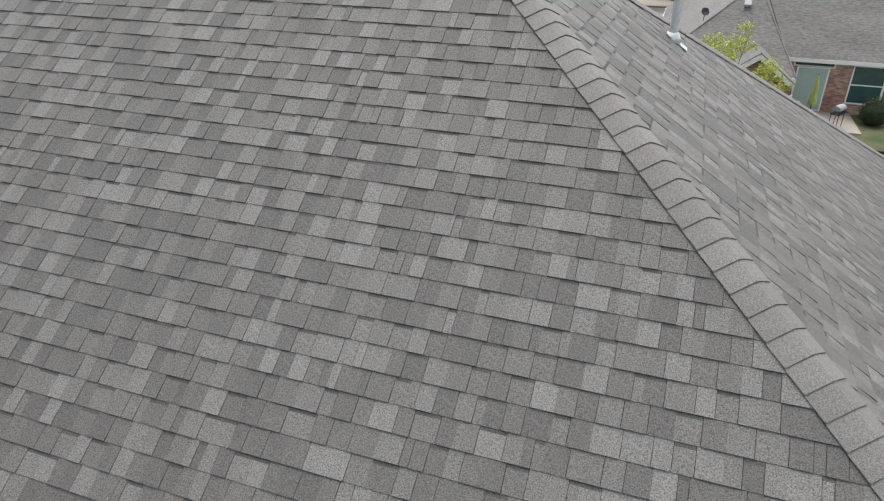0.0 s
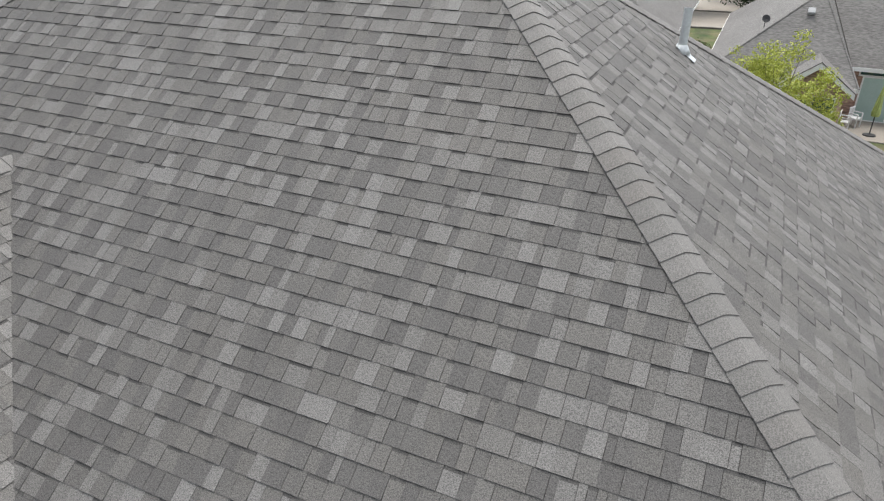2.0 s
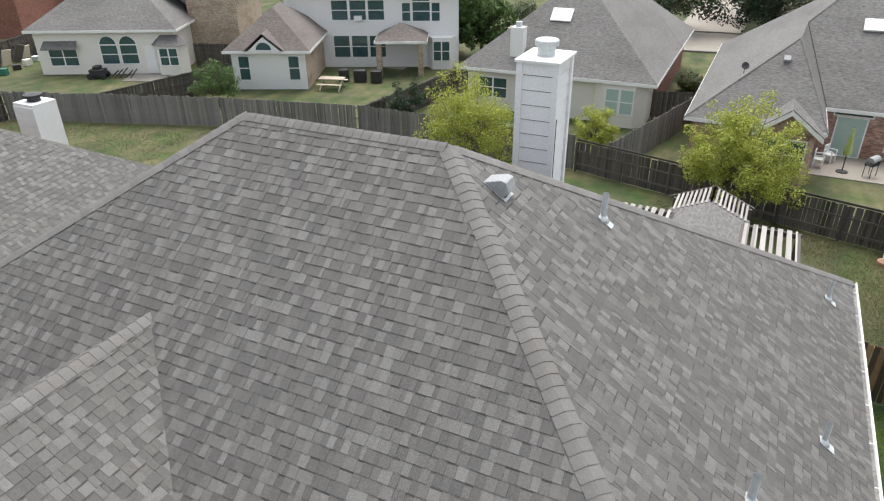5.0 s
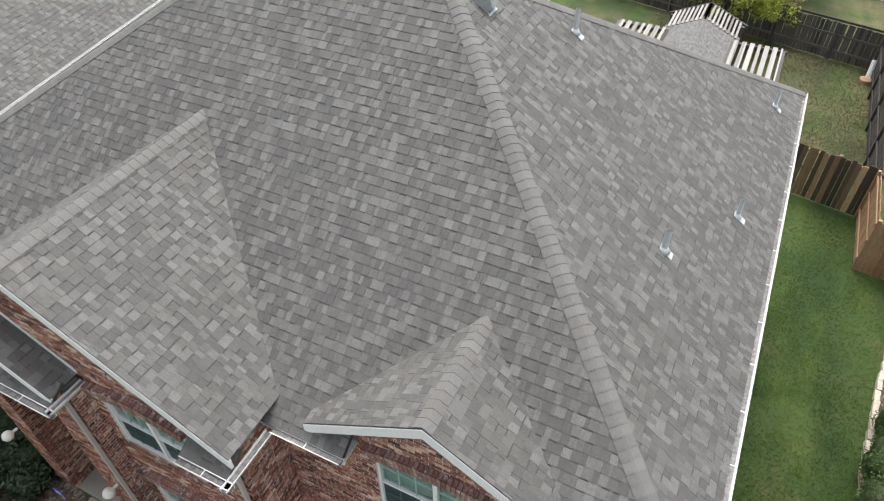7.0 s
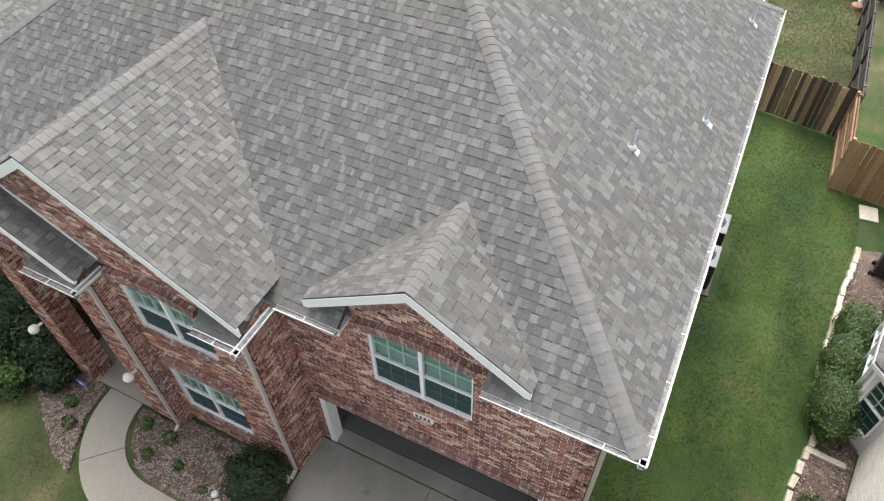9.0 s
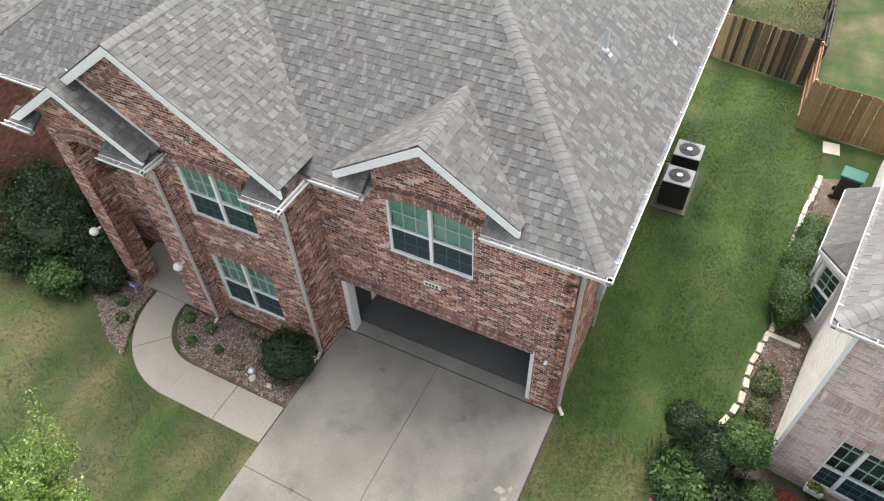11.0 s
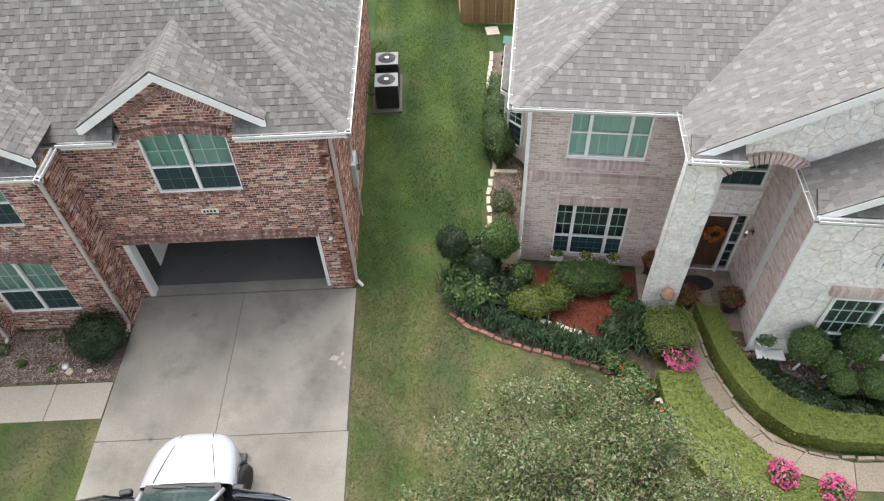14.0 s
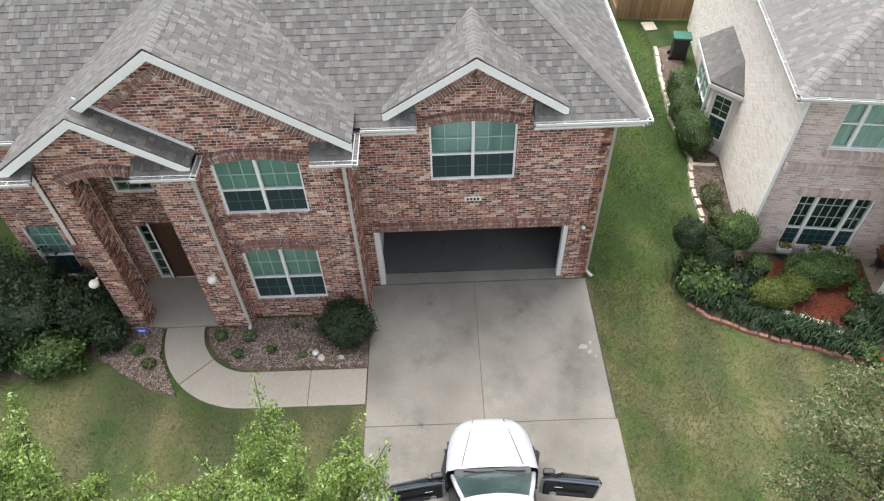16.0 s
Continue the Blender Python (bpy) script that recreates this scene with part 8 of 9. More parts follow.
# ---- houses round about ----
def far_window(house, x0, x1, z0, z1, y=0.0, arch=False, cols=1, label="", tint=None, mids=True):
    """A window on a wall that faces -y."""
    g = Geo()
    f = 0.07
    g.box(x0 - f, y - 0.05, z0 - f, x1 + f, y - 0.02, z0).box(x0 - f, y - 0.05, z0, x0, y - 0.02, z1).box(x1, y - 0.05, z0, x1 + f, y - 0.02, z1)
    for c in range(1, cols):
        x = x0 + (x1 - x0) * c / cols
        g.box(x - 0.05, y - 0.05, z0, x + 0.05, y - 0.02, z1)
    if mids:
        g.box(x0, y - 0.045, (z0 + z1) / 2 - 0.03, x1, y - 0.02, (z0 + z1) / 2 + 0.03)
    if arch:
        n, r, c = 10, (x1 - x0) / 2, (x0 + x1) / 2
        arc = [(c + r * math.cos(math.pi * i / n), z1 + r * math.sin(math.pi * i / n)) for i in range(n + 1)]
        arc2 = [(c + (r + f) * math.cos(math.pi * i / n), z1 + (r + f) * math.sin(math.pi * i / n)) for i in range(n + 1)]
        for i in range(n):
            g.prism([(arc[i][0], y - 0.05, arc[i][1]), (arc2[i][0], y - 0.05, arc2[i][1]), (arc2[i + 1][0], y - 0.05, arc2[i + 1][1]), (arc[i + 1][0], y - 0.05, arc[i + 1][1])], (0, 0.03, 0))
        g.box(x0, y - 0.05, z1 - 0.04, x1, y - 0.02, z1 + 0.04)
    else:
        g.box(x0 - f, y - 0.05, z1, x1 + f, y - 0.02, z1 + f)
    w = part("window", g, m_white, house, label)
    p = Geo().box(x0, y - 0.03, z0, x1, y - 0.01, z1)
    if arch:
        p.prism([(a, y - 0.03, b) for a, b in arc], (0, 0.02, 0))
    part("pane", p, tint or m_pane_far, w)
    return w


m_pane_far = surface("far_pane", [(0.03, 0.07, 0.075), (0.06, 0.12, 0.125)], 0.1, 3, 0.1, 0.8, 0.3, 0.0, coat=0.5)


def hip(house, x0, x1, y0, y1, z, slope, label, material=m_far_roof, over=0.45, name="roof"):
    """A hipped roof over a rectangle, with its white fascia."""
    x0, x1, y0, y1 = x0 - over, x1 + over, y0 - over, y1 + over
    r = min(x1 - x0, y1 - y0) / 2
    h = z + r * slope
    if x1 - x0 > y1 - y0:
        a, b = (x0 + r, (y0 + y1) / 2, h), (x1 - r, (y0 + y1) / 2, h)
        planes = [[(x0, y0, z), (x1, y0, z), b, a], [(x1, y1, z), (x0, y1, z), a, b], [(x1, y0, z), (x1, y1, z), b], [(x0, y1, z), (x0, y0, z), a]]
    else:
        a, b = ((x0 + x1) / 2, y0 + r, h), ((x0 + x1) / 2, y1 - r, h)
        planes = [[(x0, y0, z), (x1, y0, z), a], [(x1, y0, z), (x1, y1, z), b, a], [(x1, y1, z), (x0, y1, z), b], [(x0, y1, z), (x0, y0, z), a, b]]
    ob = deck(house, name, planes, label, material)
    for q in planes:
        p, t = Vector(q[0]), Vector(q[1])
        out = (t - p).cross(Z).normalized()
        part("fascia", Geo().prism([p + out * 0.01, t + out * 0.01, t + out * 0.01 - Z * 0.18, p + out * 0.01 - Z * 0.18], -out * 0.04), m_white, house)
    return ob, h


m_brick_far = surface("far_brick", [(0.17, 0.075, 0.055), (0.24, 0.11, 0.08), (0.2, 0.095, 0.07)], 0.9, 14, 0.4, 1.0, 0.3, 0.3, stretch=(0.35, 0.35, 1))
m_brick_patio = surface("patio_house_brick", [(0.26, 0.15, 0.115), (0.36, 0.23, 0.18), (0.42, 0.3, 0.25), (0.2, 0.11, 0.085)], 0.9, 14, 0.5, 1.0, 0.3, 0.3, stretch=(0.35, 0.35, 1))
m_tan_brick = surface("far_tan_brick", [(0.34, 0.26, 0.19), (0.42, 0.34, 0.26), (0.28, 0.2, 0.15)], 0.9, 12, 0.35, 1.0, 0.2, 0.3, stretch=(0.35, 0.35, 1))

# cream single-storey house
ha = thing("cream_house", "cream single-storey house with grey hipped roof and bay", "house", pose(-52.4, 31.6, 0, 0, 0, 26))
part("wall", Geo().box(0, 0, 0, 10.6, 9, 3.35), m_cream, ha)
part("brick_wing", Geo().box(10.6, 4, 0, 14.5, 12, 5.4), m_tan_brick, ha, "tan brick two-storey wing")
hip(ha, 0, 10.6, 0, 9.5, 3.35, 0.72, "grey shingled hipped roof")
hip(ha, 8.5, 14.5, 4.5, 12.5, 5.4, 0.6, "grey shingled upper roof")
part("upper_wall", Geo().box(8.4, 6, 2.7, 10.6, 12, 5.4), m_white, ha)
part("chimney_stack", Geo().box(3.4, 3.0, 3, 4.3, 3.9, 6.6), m_cream, ha)
for x0 in (4.9, 6.4):
    far_window(ha, x0, x0 + 1.25, 0.8, 2.2, arch=True, label="tall arched window")
far_window(ha, 0.9, 3.0, 0.7, 1.9, cols=2, label="double window under an awning roof")
part("awning", Geo().prism([(0.6, -0.6, 1.95), (3.3, -0.6, 1.95), (3.2, 0.05, 2.5), (0.7, 0.05, 2.5)], (0, 0, 0.06)), m_far_roof, ha)
part("door", Geo().box(8.2, -0.04, 0.05, 9.0, -0.005, 2.1), m_white, ha, "white back door with a pale pane")
part("bay", Geo().prism([(9.0, 0, 0), (9.5, -0.7, 0), (11.0, -0.7, 0), (11.5, 0, 0)], (0, 0, 2.2)), m_cream, ha)
part("bay_roof", Geo().soup([(8.8, 0, 2.2), (9.4, -0.9, 2.2), (11.1, -0.9, 2.2), (11.7, 0, 2.2), (9.6, 0, 2.9), (10.9, 0, 2.9)], [(0, 1, 4), (1, 2, 5, 4), (2, 3, 5)]), m_far_roof, ha)
far_window(ha, 9.6, 10.9, 0.8, 2.0, y=-0.7, cols=2, label="bay window")
solid("patio_slab", Geo().box(7.0, -2.4, 0, 10.0, -0.2, 0.04), m_concrete, "plain concrete back patio", "patio", pose(-52.4, 31.6, 0, 0, 0, 26))
mower = thing("yard_machine", "dark heap of garden machines by the patio", "garden machine", pose(-47.5, 32.6, 0, 0, 0, 26))
part("body", Geo().box(-0.5, -0.4, 0.25, 0.6, 0.4, 0.7).box(-0.2, -0.3, 0.7, 0.3, 0.3, 0.95), m_dark, mower, bevel=0.05)
for x in (-0.45, 0.5):
    for s in (-1, 1):
        part("wheel", Geo().tube([(x, s * 0.36, 0.22), (x, s * 0.5, 0.22)], 0.22, 12), m_rubber, mower)
for i in range(5):
    part("bar", Geo().tube([(0.9 + 0.4 * i, -0.3, 0.05), (1.5 + 0.35 * i, 0.3, 0.5 + 0.1 * (i % 3))], 0.05, 6), m_dark, mower)
for i in range(9):
    x, y = -56.5 - 0.45 * i, 27.5 + 1.2 * i
    solid("stacked_board", Geo().box(-0.5, -0.04, 0, 0.5, 0.04, 1.1 + 0.2 * (i % 3)), m_fence if i % 2 else m_edging, "old board leaning on a fence", "board", pose(x + 0.5, y, 0, 18 * (1 if i % 2 else 0.6), 8 * (i % 3), 110), "boards stacked by the fence")
for i, (x, y) in enumerate([(-54.8, 28.5), (-55.2, 30.3), (-55.9, 31.9), (-56.4, 33.2), (-57.3, 34.6)]):
    solid("junk_box", Geo().box(-0.3, -0.25, 0, 0.3, 0.25, 0.4 + 0.1 * (i % 2)), (m_white, m_green, m_dark, m_cream, m_metal)[i], "odd box of stored clutter in the yard", "box", pose(x, y, 0, 0, 0, 30 * i), "clutter in the side yard", bevel=0.03)

# white house with a hipped wing and a two-storey rear
hb = thing("white_house", "white two-storey house with brown hipped roofs and porch", "house", pose(-35.7, 34.3, 0, 0, 0, 24))
part("wing_wall", Geo().box(0, 0, 0, 5.2, 6.5, 2.75), m_white, hb, "white sided wing wall")
part("brick_side", Geo().box(5.2, 0.0, 0, 5.24, 6.5, 2.75), m_tan_brick, hb, "tan brick side")
m_brown_roof = surface("brown_shingle", [(0.115, 0.1, 0.092), (0.145, 0.127, 0.117), (0.175, 0.155, 0.143)], 0.95, 9, 0.35, 0.3, 0.2, 0.3, stretch=(0.6, 0.6, 3))
hip(hb, 0, 5.2, 0, 7.5, 2.75, 0.8, "brown shingled hipped roof", m_brown_roof)
part("gablet", Geo().prism([(1.3, -0.5, 2.7), (3.7, -0.5, 2.7), (2.5, -0.5, 3.7)], (0, 2.0, 0)), m_white, hb)
part("gablet_roof", Geo().prism([(1.1, -0.6, 2.75), (2.5, -0.6, 3.9), (2.5, 1.4, 3.9), (1.1, 1.4, 2.75)], (0, 0, 0.05)).prism([(2.5, -0.6, 3.9), (3.9, -0.6, 2.75), (3.9, 1.4, 2.75), (2.5, 1.4, 3.9)], (0, 0, 0.05)), m_brown_roof, hb)
far_window(hb, 1.95, 3.05, 2.75, 2.8, y=-0.5, arch=True, label="half-round gable window", mids=False)
far_window(hb, 0.5, 1.2, 0.7, 2.3, label="narrow sash window")
far_window(hb, 4.0, 4.7, 0.7, 2.3, label="narrow sash window")
part("main_wall", Geo().box(2.5, 6.5, 0, 15.8, 13, 5.5), m_white, hb, "white two-storey wall")
hip(hb, 2.5, 15.8, 6.5, 13, 5.5, 0.5, "brown shingled main roof", m_brown_roof)
for x0 in (6.1, 7.5, 8.9):
    far_window(hb, x0, x0 + 1.2, 0.8, 2.4, y=6.5, label="ground floor window")
    far_window(hb, x0, x0 + 1.2, 3.6, 5.0, y=6.5, label="upper window")
far_window(hb, 12.3, 13.6, 3.5, 4.9, y=6.5, arch=True, label="arched upper window")
for x0 in (11.5, 13.75):
    far_window(hb, x0, x0 + 0.6, 3.5, 4.8, y=6.5, label="narrow upper window")
part("window_unit", Geo().box(7.8, 6.2, 3.55, 8.4, 6.5, 3.9), m_white, hb, "window air unit", bevel=0.02)
hip(hb, 9.9, 13.2, 3.6, 6.6, 2.6, 0.55, "small brown porch roof", m_brown_roof, 0.3, "porch_roof")
for x in (9.9, 13.0):
    part("porch_post", Geo().box(x - 0.2, 3.5, 0, x + 0.2, 3.9, 2.6), m_tan_brick, hb)
part("bay", Geo().prism([(13.4, 6.5, 0), (13.8, 5.6, 0), (15.2, 5.6, 0), (15.6, 6.5, 0)], (0, 0, 2.4)), m_white, hb)
far_window(hb, 13.9, 15.1, 0.7, 2.1, y=5.6, cols=2, label="bay window")
bench = thing("picnic_table", "pale picnic table on the grass", "table", pose(-29.5, 37.3, 0, 0, 0, 15))
part("tabletop", Geo().box(-0.9, -0.4, 0.7, 0.9, 0.4, 0.75), m_edging, bench)
for s in (-1, 1):
    part("seat", Geo().box(-0.9, s * 0.75 - 0.13, 0.42, 0.9, s * 0.75 + 0.13, 0.46), m_edging, bench)
    part("leg", Geo().prism([(s * 0.7 - 0.04, -0.8, 0), (s * 0.7 - 0.04, -0.7, 0), (s * 0.7 - 0.04, 0.2, 0.7), (s * 0.7 - 0.04, 0.1, 0.7)], (0.08, 0, 0)).prism([(s * 0.7 - 0.04, 0.8, 0), (s * 0.7 - 0.04, 0.7, 0), (s * 0.7 - 0.04, -0.2, 0.7), (s * 0.7 - 0.04, -0.1, 0.7)], (0.08, 0, 0)), m_edging, bench)
for i, (x, y, w) in enumerate([(-29.8, 39.3, 0.7), (-28.6, 39.6, 0.9), (-27.4, 39.9, 0.8)]):
    solid("patio_box", Geo().box(-w / 2, -0.3, 0, w / 2, 0.3, 0.9), m_dark, "covered dark grill on the back patio", "grill", pose(x, y, 0, 0, 0, 20), "covered things on the patio", bevel=0.08)

# cream house with the tall grey roof
hc_ = thing("cream_bay_house", "cream and brick house under a tall grey hipped roof", "house", pose(-19.0, 37.3, 0, 0, 0, 1))
part("wall", Geo().box(0, 0, 0, 8.2, 12, 2.7), m_cream, hc_)
part("bay_wall", Geo().prism([(8.2, 0.2, 0), (8.2, -0.2, 0), (8.8, -0.6, 0), (10.6, -0.6, 0), (11.2, 0.0, 0), (11.2, 2.2, 0), (8.2, 2.2, 0)], (0, 0, 2.7)), m_cream, hc_, "cream projecting bay")
part("brick_side", Geo().box(8.0, 2.2, 0, 11.3, 16.0, 2.7), m_brick_far, hc_, "red brick side wall")
hip(hc_, 0, 11.3, -0.3, 16.5, 2.7, 0.8, "grey shingled hipped roof")
part("side_gable_roof", Geo().prism([(11.6, 10, 2.7), (11.6, 14, 2.7), (9.6, 12, 4.3)], (0.1, 0, 0.05)), m_far_roof, hc_)
far_window(hc_, 8.95, 9.65, 0.8, 2.2, y=-0.6, label="bay window with blinds", tint=m_blind)
far_window(hc_, 9.8, 10.5, 0.8, 2.2, y=-0.6, label="bay window with blinds", tint=m_blind)
w_ = far_window(hc_, 0, 0.5, 0.8, 2.2, label="bay window with blinds", tint=m_blind)
w_.matrix_local = pose(10.66, -0.56, 0, 0, 0, 45) @ w_.matrix_local
far_window(hc_, 5.4, 6.6, 0.4, 2.1, arch=True, label="tall arched window")
far_window(hc_, 0.8, 2.6, 0.8, 2.0, cols=2, label="double window")
part("chimney_stack", Geo().box(2.7, 0.1, 2.5, 3.5, 0.8, 5.1), m_white, hc_, "white sided chimney")
part("chimney_pot", Geo().lathe([(0.2, 0), (0.2, 0.3), (0.0, 0.32)], 12, (3.1, 0.45, 5.1)), m_metal, hc_)
sk = part("skylight", Geo().box(-0.65, -0.5, 0, 0.65, 0.5, 0.1), m_white, hc_, "pale skylight dome", bevel=0.03)
sk.matrix_local = pose(5.1, 2.75, 2.7 + 0.8 * 3.5 + 0.02, math.degrees(math.atan(0.8)), 0, 0)

# brick house with a patio
hd = thing("brick_patio_house", "red brick house with wide grey roof and back patio", "house", pose(-4.7, 32.3, 0))
part("wall", Geo().box(0, 0, 0, 5.5, 17.6, 2.6), m_brick_patio, hd, "red brick wing wall")
part("wall", Geo().box(5.5, 4.4, 0, 25, 17.6, 2.6), m_brick_patio, hd, "red brick rear wall")
HD = [(-0.4, -0.4, 2.6), (5.9, -0.4, 2.6), (5.9, 4.0, 2.6), (25.7, 4.0, 2.6), (25.7, 18.0, 2.6), (-0.4, 18.0, 2.6)]
R0, R1, M0, M1 = (4.0, 3.9, 5.9), (4.3, 8.2, 5.95), (6.9, 11.0, 8.2), (18.7, 11.0, 8.2)
deck(hd, "roof", [[HD[0], HD[1], R0], [HD[1], HD[2], R1, R0], [HD[5], HD[0], R0, R1, M0], [HD[2], HD[3], M1, M0, R1], [HD[4], HD[5], M0, M1], [HD[3], HD[4], M1]], "wide grey shingled roof", m_far_roof)
for a, b in zip(HD, HD[1:] + HD[:1]):
    out = (Vector(b) - Vector(a)).cross(Z).normalized()
    part("fascia", Geo().prism([Vector(a) + out * 0.01, Vector(b) + out * 0.01, Vector(b) + out * 0.01 - Z * 0.18, Vector(a) + out * 0.01 - Z * 0.18], -out * 0.04), m_white, hd)
for a, b in ((HD[0], R0), (R0, R1), (R1, M0), (HD[1], R0), (M0, M1)):
    part("hip_cap", Geo().tube([Vector(a) - Z * 0.02, Vector(b) - Z * 0.02], 0.05, 6), m_far_roof, hd)
part("valley", Geo().tube([Vector(HD[2]) + Z * 0.0, Vector(R1)], 0.05, 6), m_felt, hd)
part("bay", Geo().prism([(3.0, 0, 0), (3.3, -0.75, 0), (5.2, -0.75, 0), (5.5, 0, 0)], (0, 0, 2.5)), m_brick_patio, hd)
part("gable", Geo().prism([(3.0, -0.8, 2.45), (5.5, -0.8, 2.45), (4.25, -0.8, 3.4)], (0, 1.4, 0)), m_brick_patio, hd)
part("gable_trim", Geo().prism([(2.75, -1.15, 2.5), (4.25, -1.15, 3.64), (4.25, -1.15, 3.42), (2.75, -1.15, 2.28)], (0, 0.08, 0)), m_white, hd)
part("gable_trim", Geo().prism([(5.75, -1.15, 2.5), (4.25, -1.15, 3.64), (4.25, -1.15, 3.42), (5.75, -1.15, 2.28)], (0, 0.08, 0)), m_white, hd)
part("gable_roof", Geo().prism([(2.72, -1.12, 2.5), (4.25, -1.12, 3.66), (4.25, 0.95, 3.66), (2.72, -0.3, 2.5)], (0, 0, 0.04)).prism([(4.25, -1.12, 3.66), (5.78, -1.12, 2.5), (5.78, -0.3, 2.5), (4.25, 0.95, 3.66)], (0, 0, 0.04)), m_far_roof, hd)
far_window(hd, 3.4, 4.2, 0.8, 2.15, y=-0.75, label="dark bay window with white bars")
far_window(hd, 4.32, 5.1, 0.8, 2.15, y=-0.75, label="dark bay window with white bars")
far_window(hd, 6.6, 7.9, 0.1, 2.1, y=4.4, cols=1, label="white patio door", mids=False, tint=m_blind)
far_window(hd, 9.0, 11.8, 0.6, 2.3, y=4.4, cols=2, label="dark double window")
far_window(hd, 6.4, 8.1, 2.22, 2.42, y=4.4, label="dark transom strip", mids=False)
tilt_d = math.degrees(math.atan(0.8))
sk = part("skylight", Geo().box(-0.55, -0.4, 0, 0.55, 0.4, 0.12), m_white, hd, "pale skylight dome", bevel=0.03)
sk.matrix_local = pose(7.5, 8.2, 2.6 + 0.8 * 4.2 + 0.02, tilt_d, 0, 0)
for x, y in ((3.6, 2.7), (7.6, 10.2), (8.5, 10.4), (9.6, 10.4)):
    z = 2.6 + 0.8 * (y - 4.0 if x > 5 else y + 0.4)
    part("roof_vent", Geo().box(-0.15, -0.15, -0.05, 0.15, 0.15, 0.12), m_vent, hd, bevel=0.02).matrix_local = pose(x, y, z, tilt_d, 0, 0)
solid("patio_slab", Geo().box(0.95, 33.4, 0, 4.6, 36.7, 0.05), m_walk, "pale concrete patio slab", "patio", bevel=0.01)
dish = thing("satellite_dish", "small dark satellite dish on the roof edge", "satellite dish", pose(-2.9, 34.2, 4.45, 0, 0, 200) @ Matrix.Scale(0.62, 4))
part("mast", Geo().tube([(0, 0, -0.1), (0, 0, 0.5)], 0.03, 6), m_dark, dish)
part("reflector", Geo().lathe([(0.0, 0.0), (0.18, 0.03), (0.3, 0.09), (0.29, 0.1), (0.0, 0.02)], 16), m_dark, dish).matrix_local = pose(0, 0.02, 0.5, -60, 0, 0)
part("arm", Geo().tube([(0, 0.02, 0.45), (0, 0.35, 0.5)], 0.015, 5), m_dark, dish)
umb = thing("garden_umbrella", "folded green and cream garden umbrella", "umbrella", pose(2.44, 34.3, 0.05))
m_stripe = surface("umbrella_cloth", [(0.25, 0.34, 0.08), (0.45, 0.5, 0.2)], 0.8, 9, 0.4, 2, 0.1, 0.0, stretch=(4, 4, 0.1))
part("pole", Geo().tube([(0, 0, 0), (0, 0, 2.3)], 0.025, 8), m_dark, umb)
part("canopy", Geo().lathe([(0.17, 0.9), (0.19, 1.05), (0.13, 1.6), (0.03, 2.25)], 10), m_stripe, umb)
part("base", Geo().lathe([(0.28, 0), (0.26, 0.05), (0.04, 0.1)], 14), m_dark, umb)


def garden_chair(x, y, turn):
    ob = thing("garden_chair", "white moulded garden chair on the patio", "chair", pose(x, y, 0.05, 0, 0, turn), "white patio chairs")
    part("seat", Geo().box(-0.23, -0.22, 0.4, 0.23, 0.22, 0.44), m_white, ob, bevel=0.02)
    for k in range(5):
        part("slat", Geo().box(-0.22 + 0.1 * k, 0.2, 0.44, -0.17 + 0.1 * k, 0.24, 0.86), m_white, ob)
    part("top_rail", Geo().box(-0.25, 0.2, 0.82, 0.25, 0.25, 0.9), m_white, ob, bevel=0.02)
    for sx in (-1, 1):
        part("arm", Geo().box(sx * 0.25 - 0.025, -0.2, 0.62, sx * 0.25 + 0.025, 0.22, 0.66), m_white, ob)
        for sy in (-1, 1):
            part("leg", Geo().box(sx * 0.22 - 0.025, sy * 0.2 - 0.025, 0, sx * 0.22 + 0.025, sy * 0.2 + 0.025, 0.64 if sy < 0 else 0.42), m_white, ob)
    return ob


garden_chair(1.35, 34.6, 80)
garden_chair(1.85, 35.5, 60)
grill = thing("barbecue_grill", "steel barbecue grill with a closed lid", "grill", pose(3.6, 34.2, 0.05, 0, 0, 60) @ Matrix.Scale(0.85, 4))
part("lid", Geo().tube([(-0.4, 0, 0.95), (0.4, 0, 0.95)], 0.24, 14), m_vent, grill, smooth=False)
part("box", Geo().box(-0.4, -0.24, 0.7, 0.4, 0.24, 0.95), m_dark, grill, bevel=0.02)
for sx in (-1, 1):
    for sy in (-1, 1):
        part("leg", Geo().tube([(sx * 0.35, sy * 0.2, 0), (sx * 0.35, sy * 0.2, 0.7)], 0.02, 6), m_dark, grill)
shrub("patio_shrub", (5.3, 35.2, 0), (0.6, 0.5, 0.6), "dark shrub beside the patio", m_leaf_dark, 221, 1200, 0.05)

# neighbour on the other side: roof and white chimney
hl = thing("grey_roof_house", "two-storey house with mottled grey shingle roof", "house", pose(0.34, 3.25, 0, 0, 0, 9.8))
part("wall", Geo().box(-29, -2, 0, -17.4, 11.2, 5.0), m_brick_far, hl)
m_mottle = surface("mottled_shingle", SHINGLE, 0.95, 60, 0.4, 5.0, 0.5, 0.4, stretch=(1, 1, 1))
l_roof, lh = hip(hl, -29, -17.4, -2, 11.2, 5.0, 0.72, "mottled grey shingle roof", m_felt, 0.5)
lr = 6.3
lc, ls = 1 / math.hypot(1, 0.72), 0.72 / math.hypot(1, 0.72)
shingles(l_roof, (-16.9, -2.5, 5.0), (0, 1, 0), (-lc, 0, ls), [(0, 0), (14.2, 0), (14.2 - lr, lr / lc), (lr, lr / lc)], 91)
gutter(hl, (-16.9, -2.5, 5.0), (-16.9, 11.7, 5.0), (1, 0, 0), hangers=False)
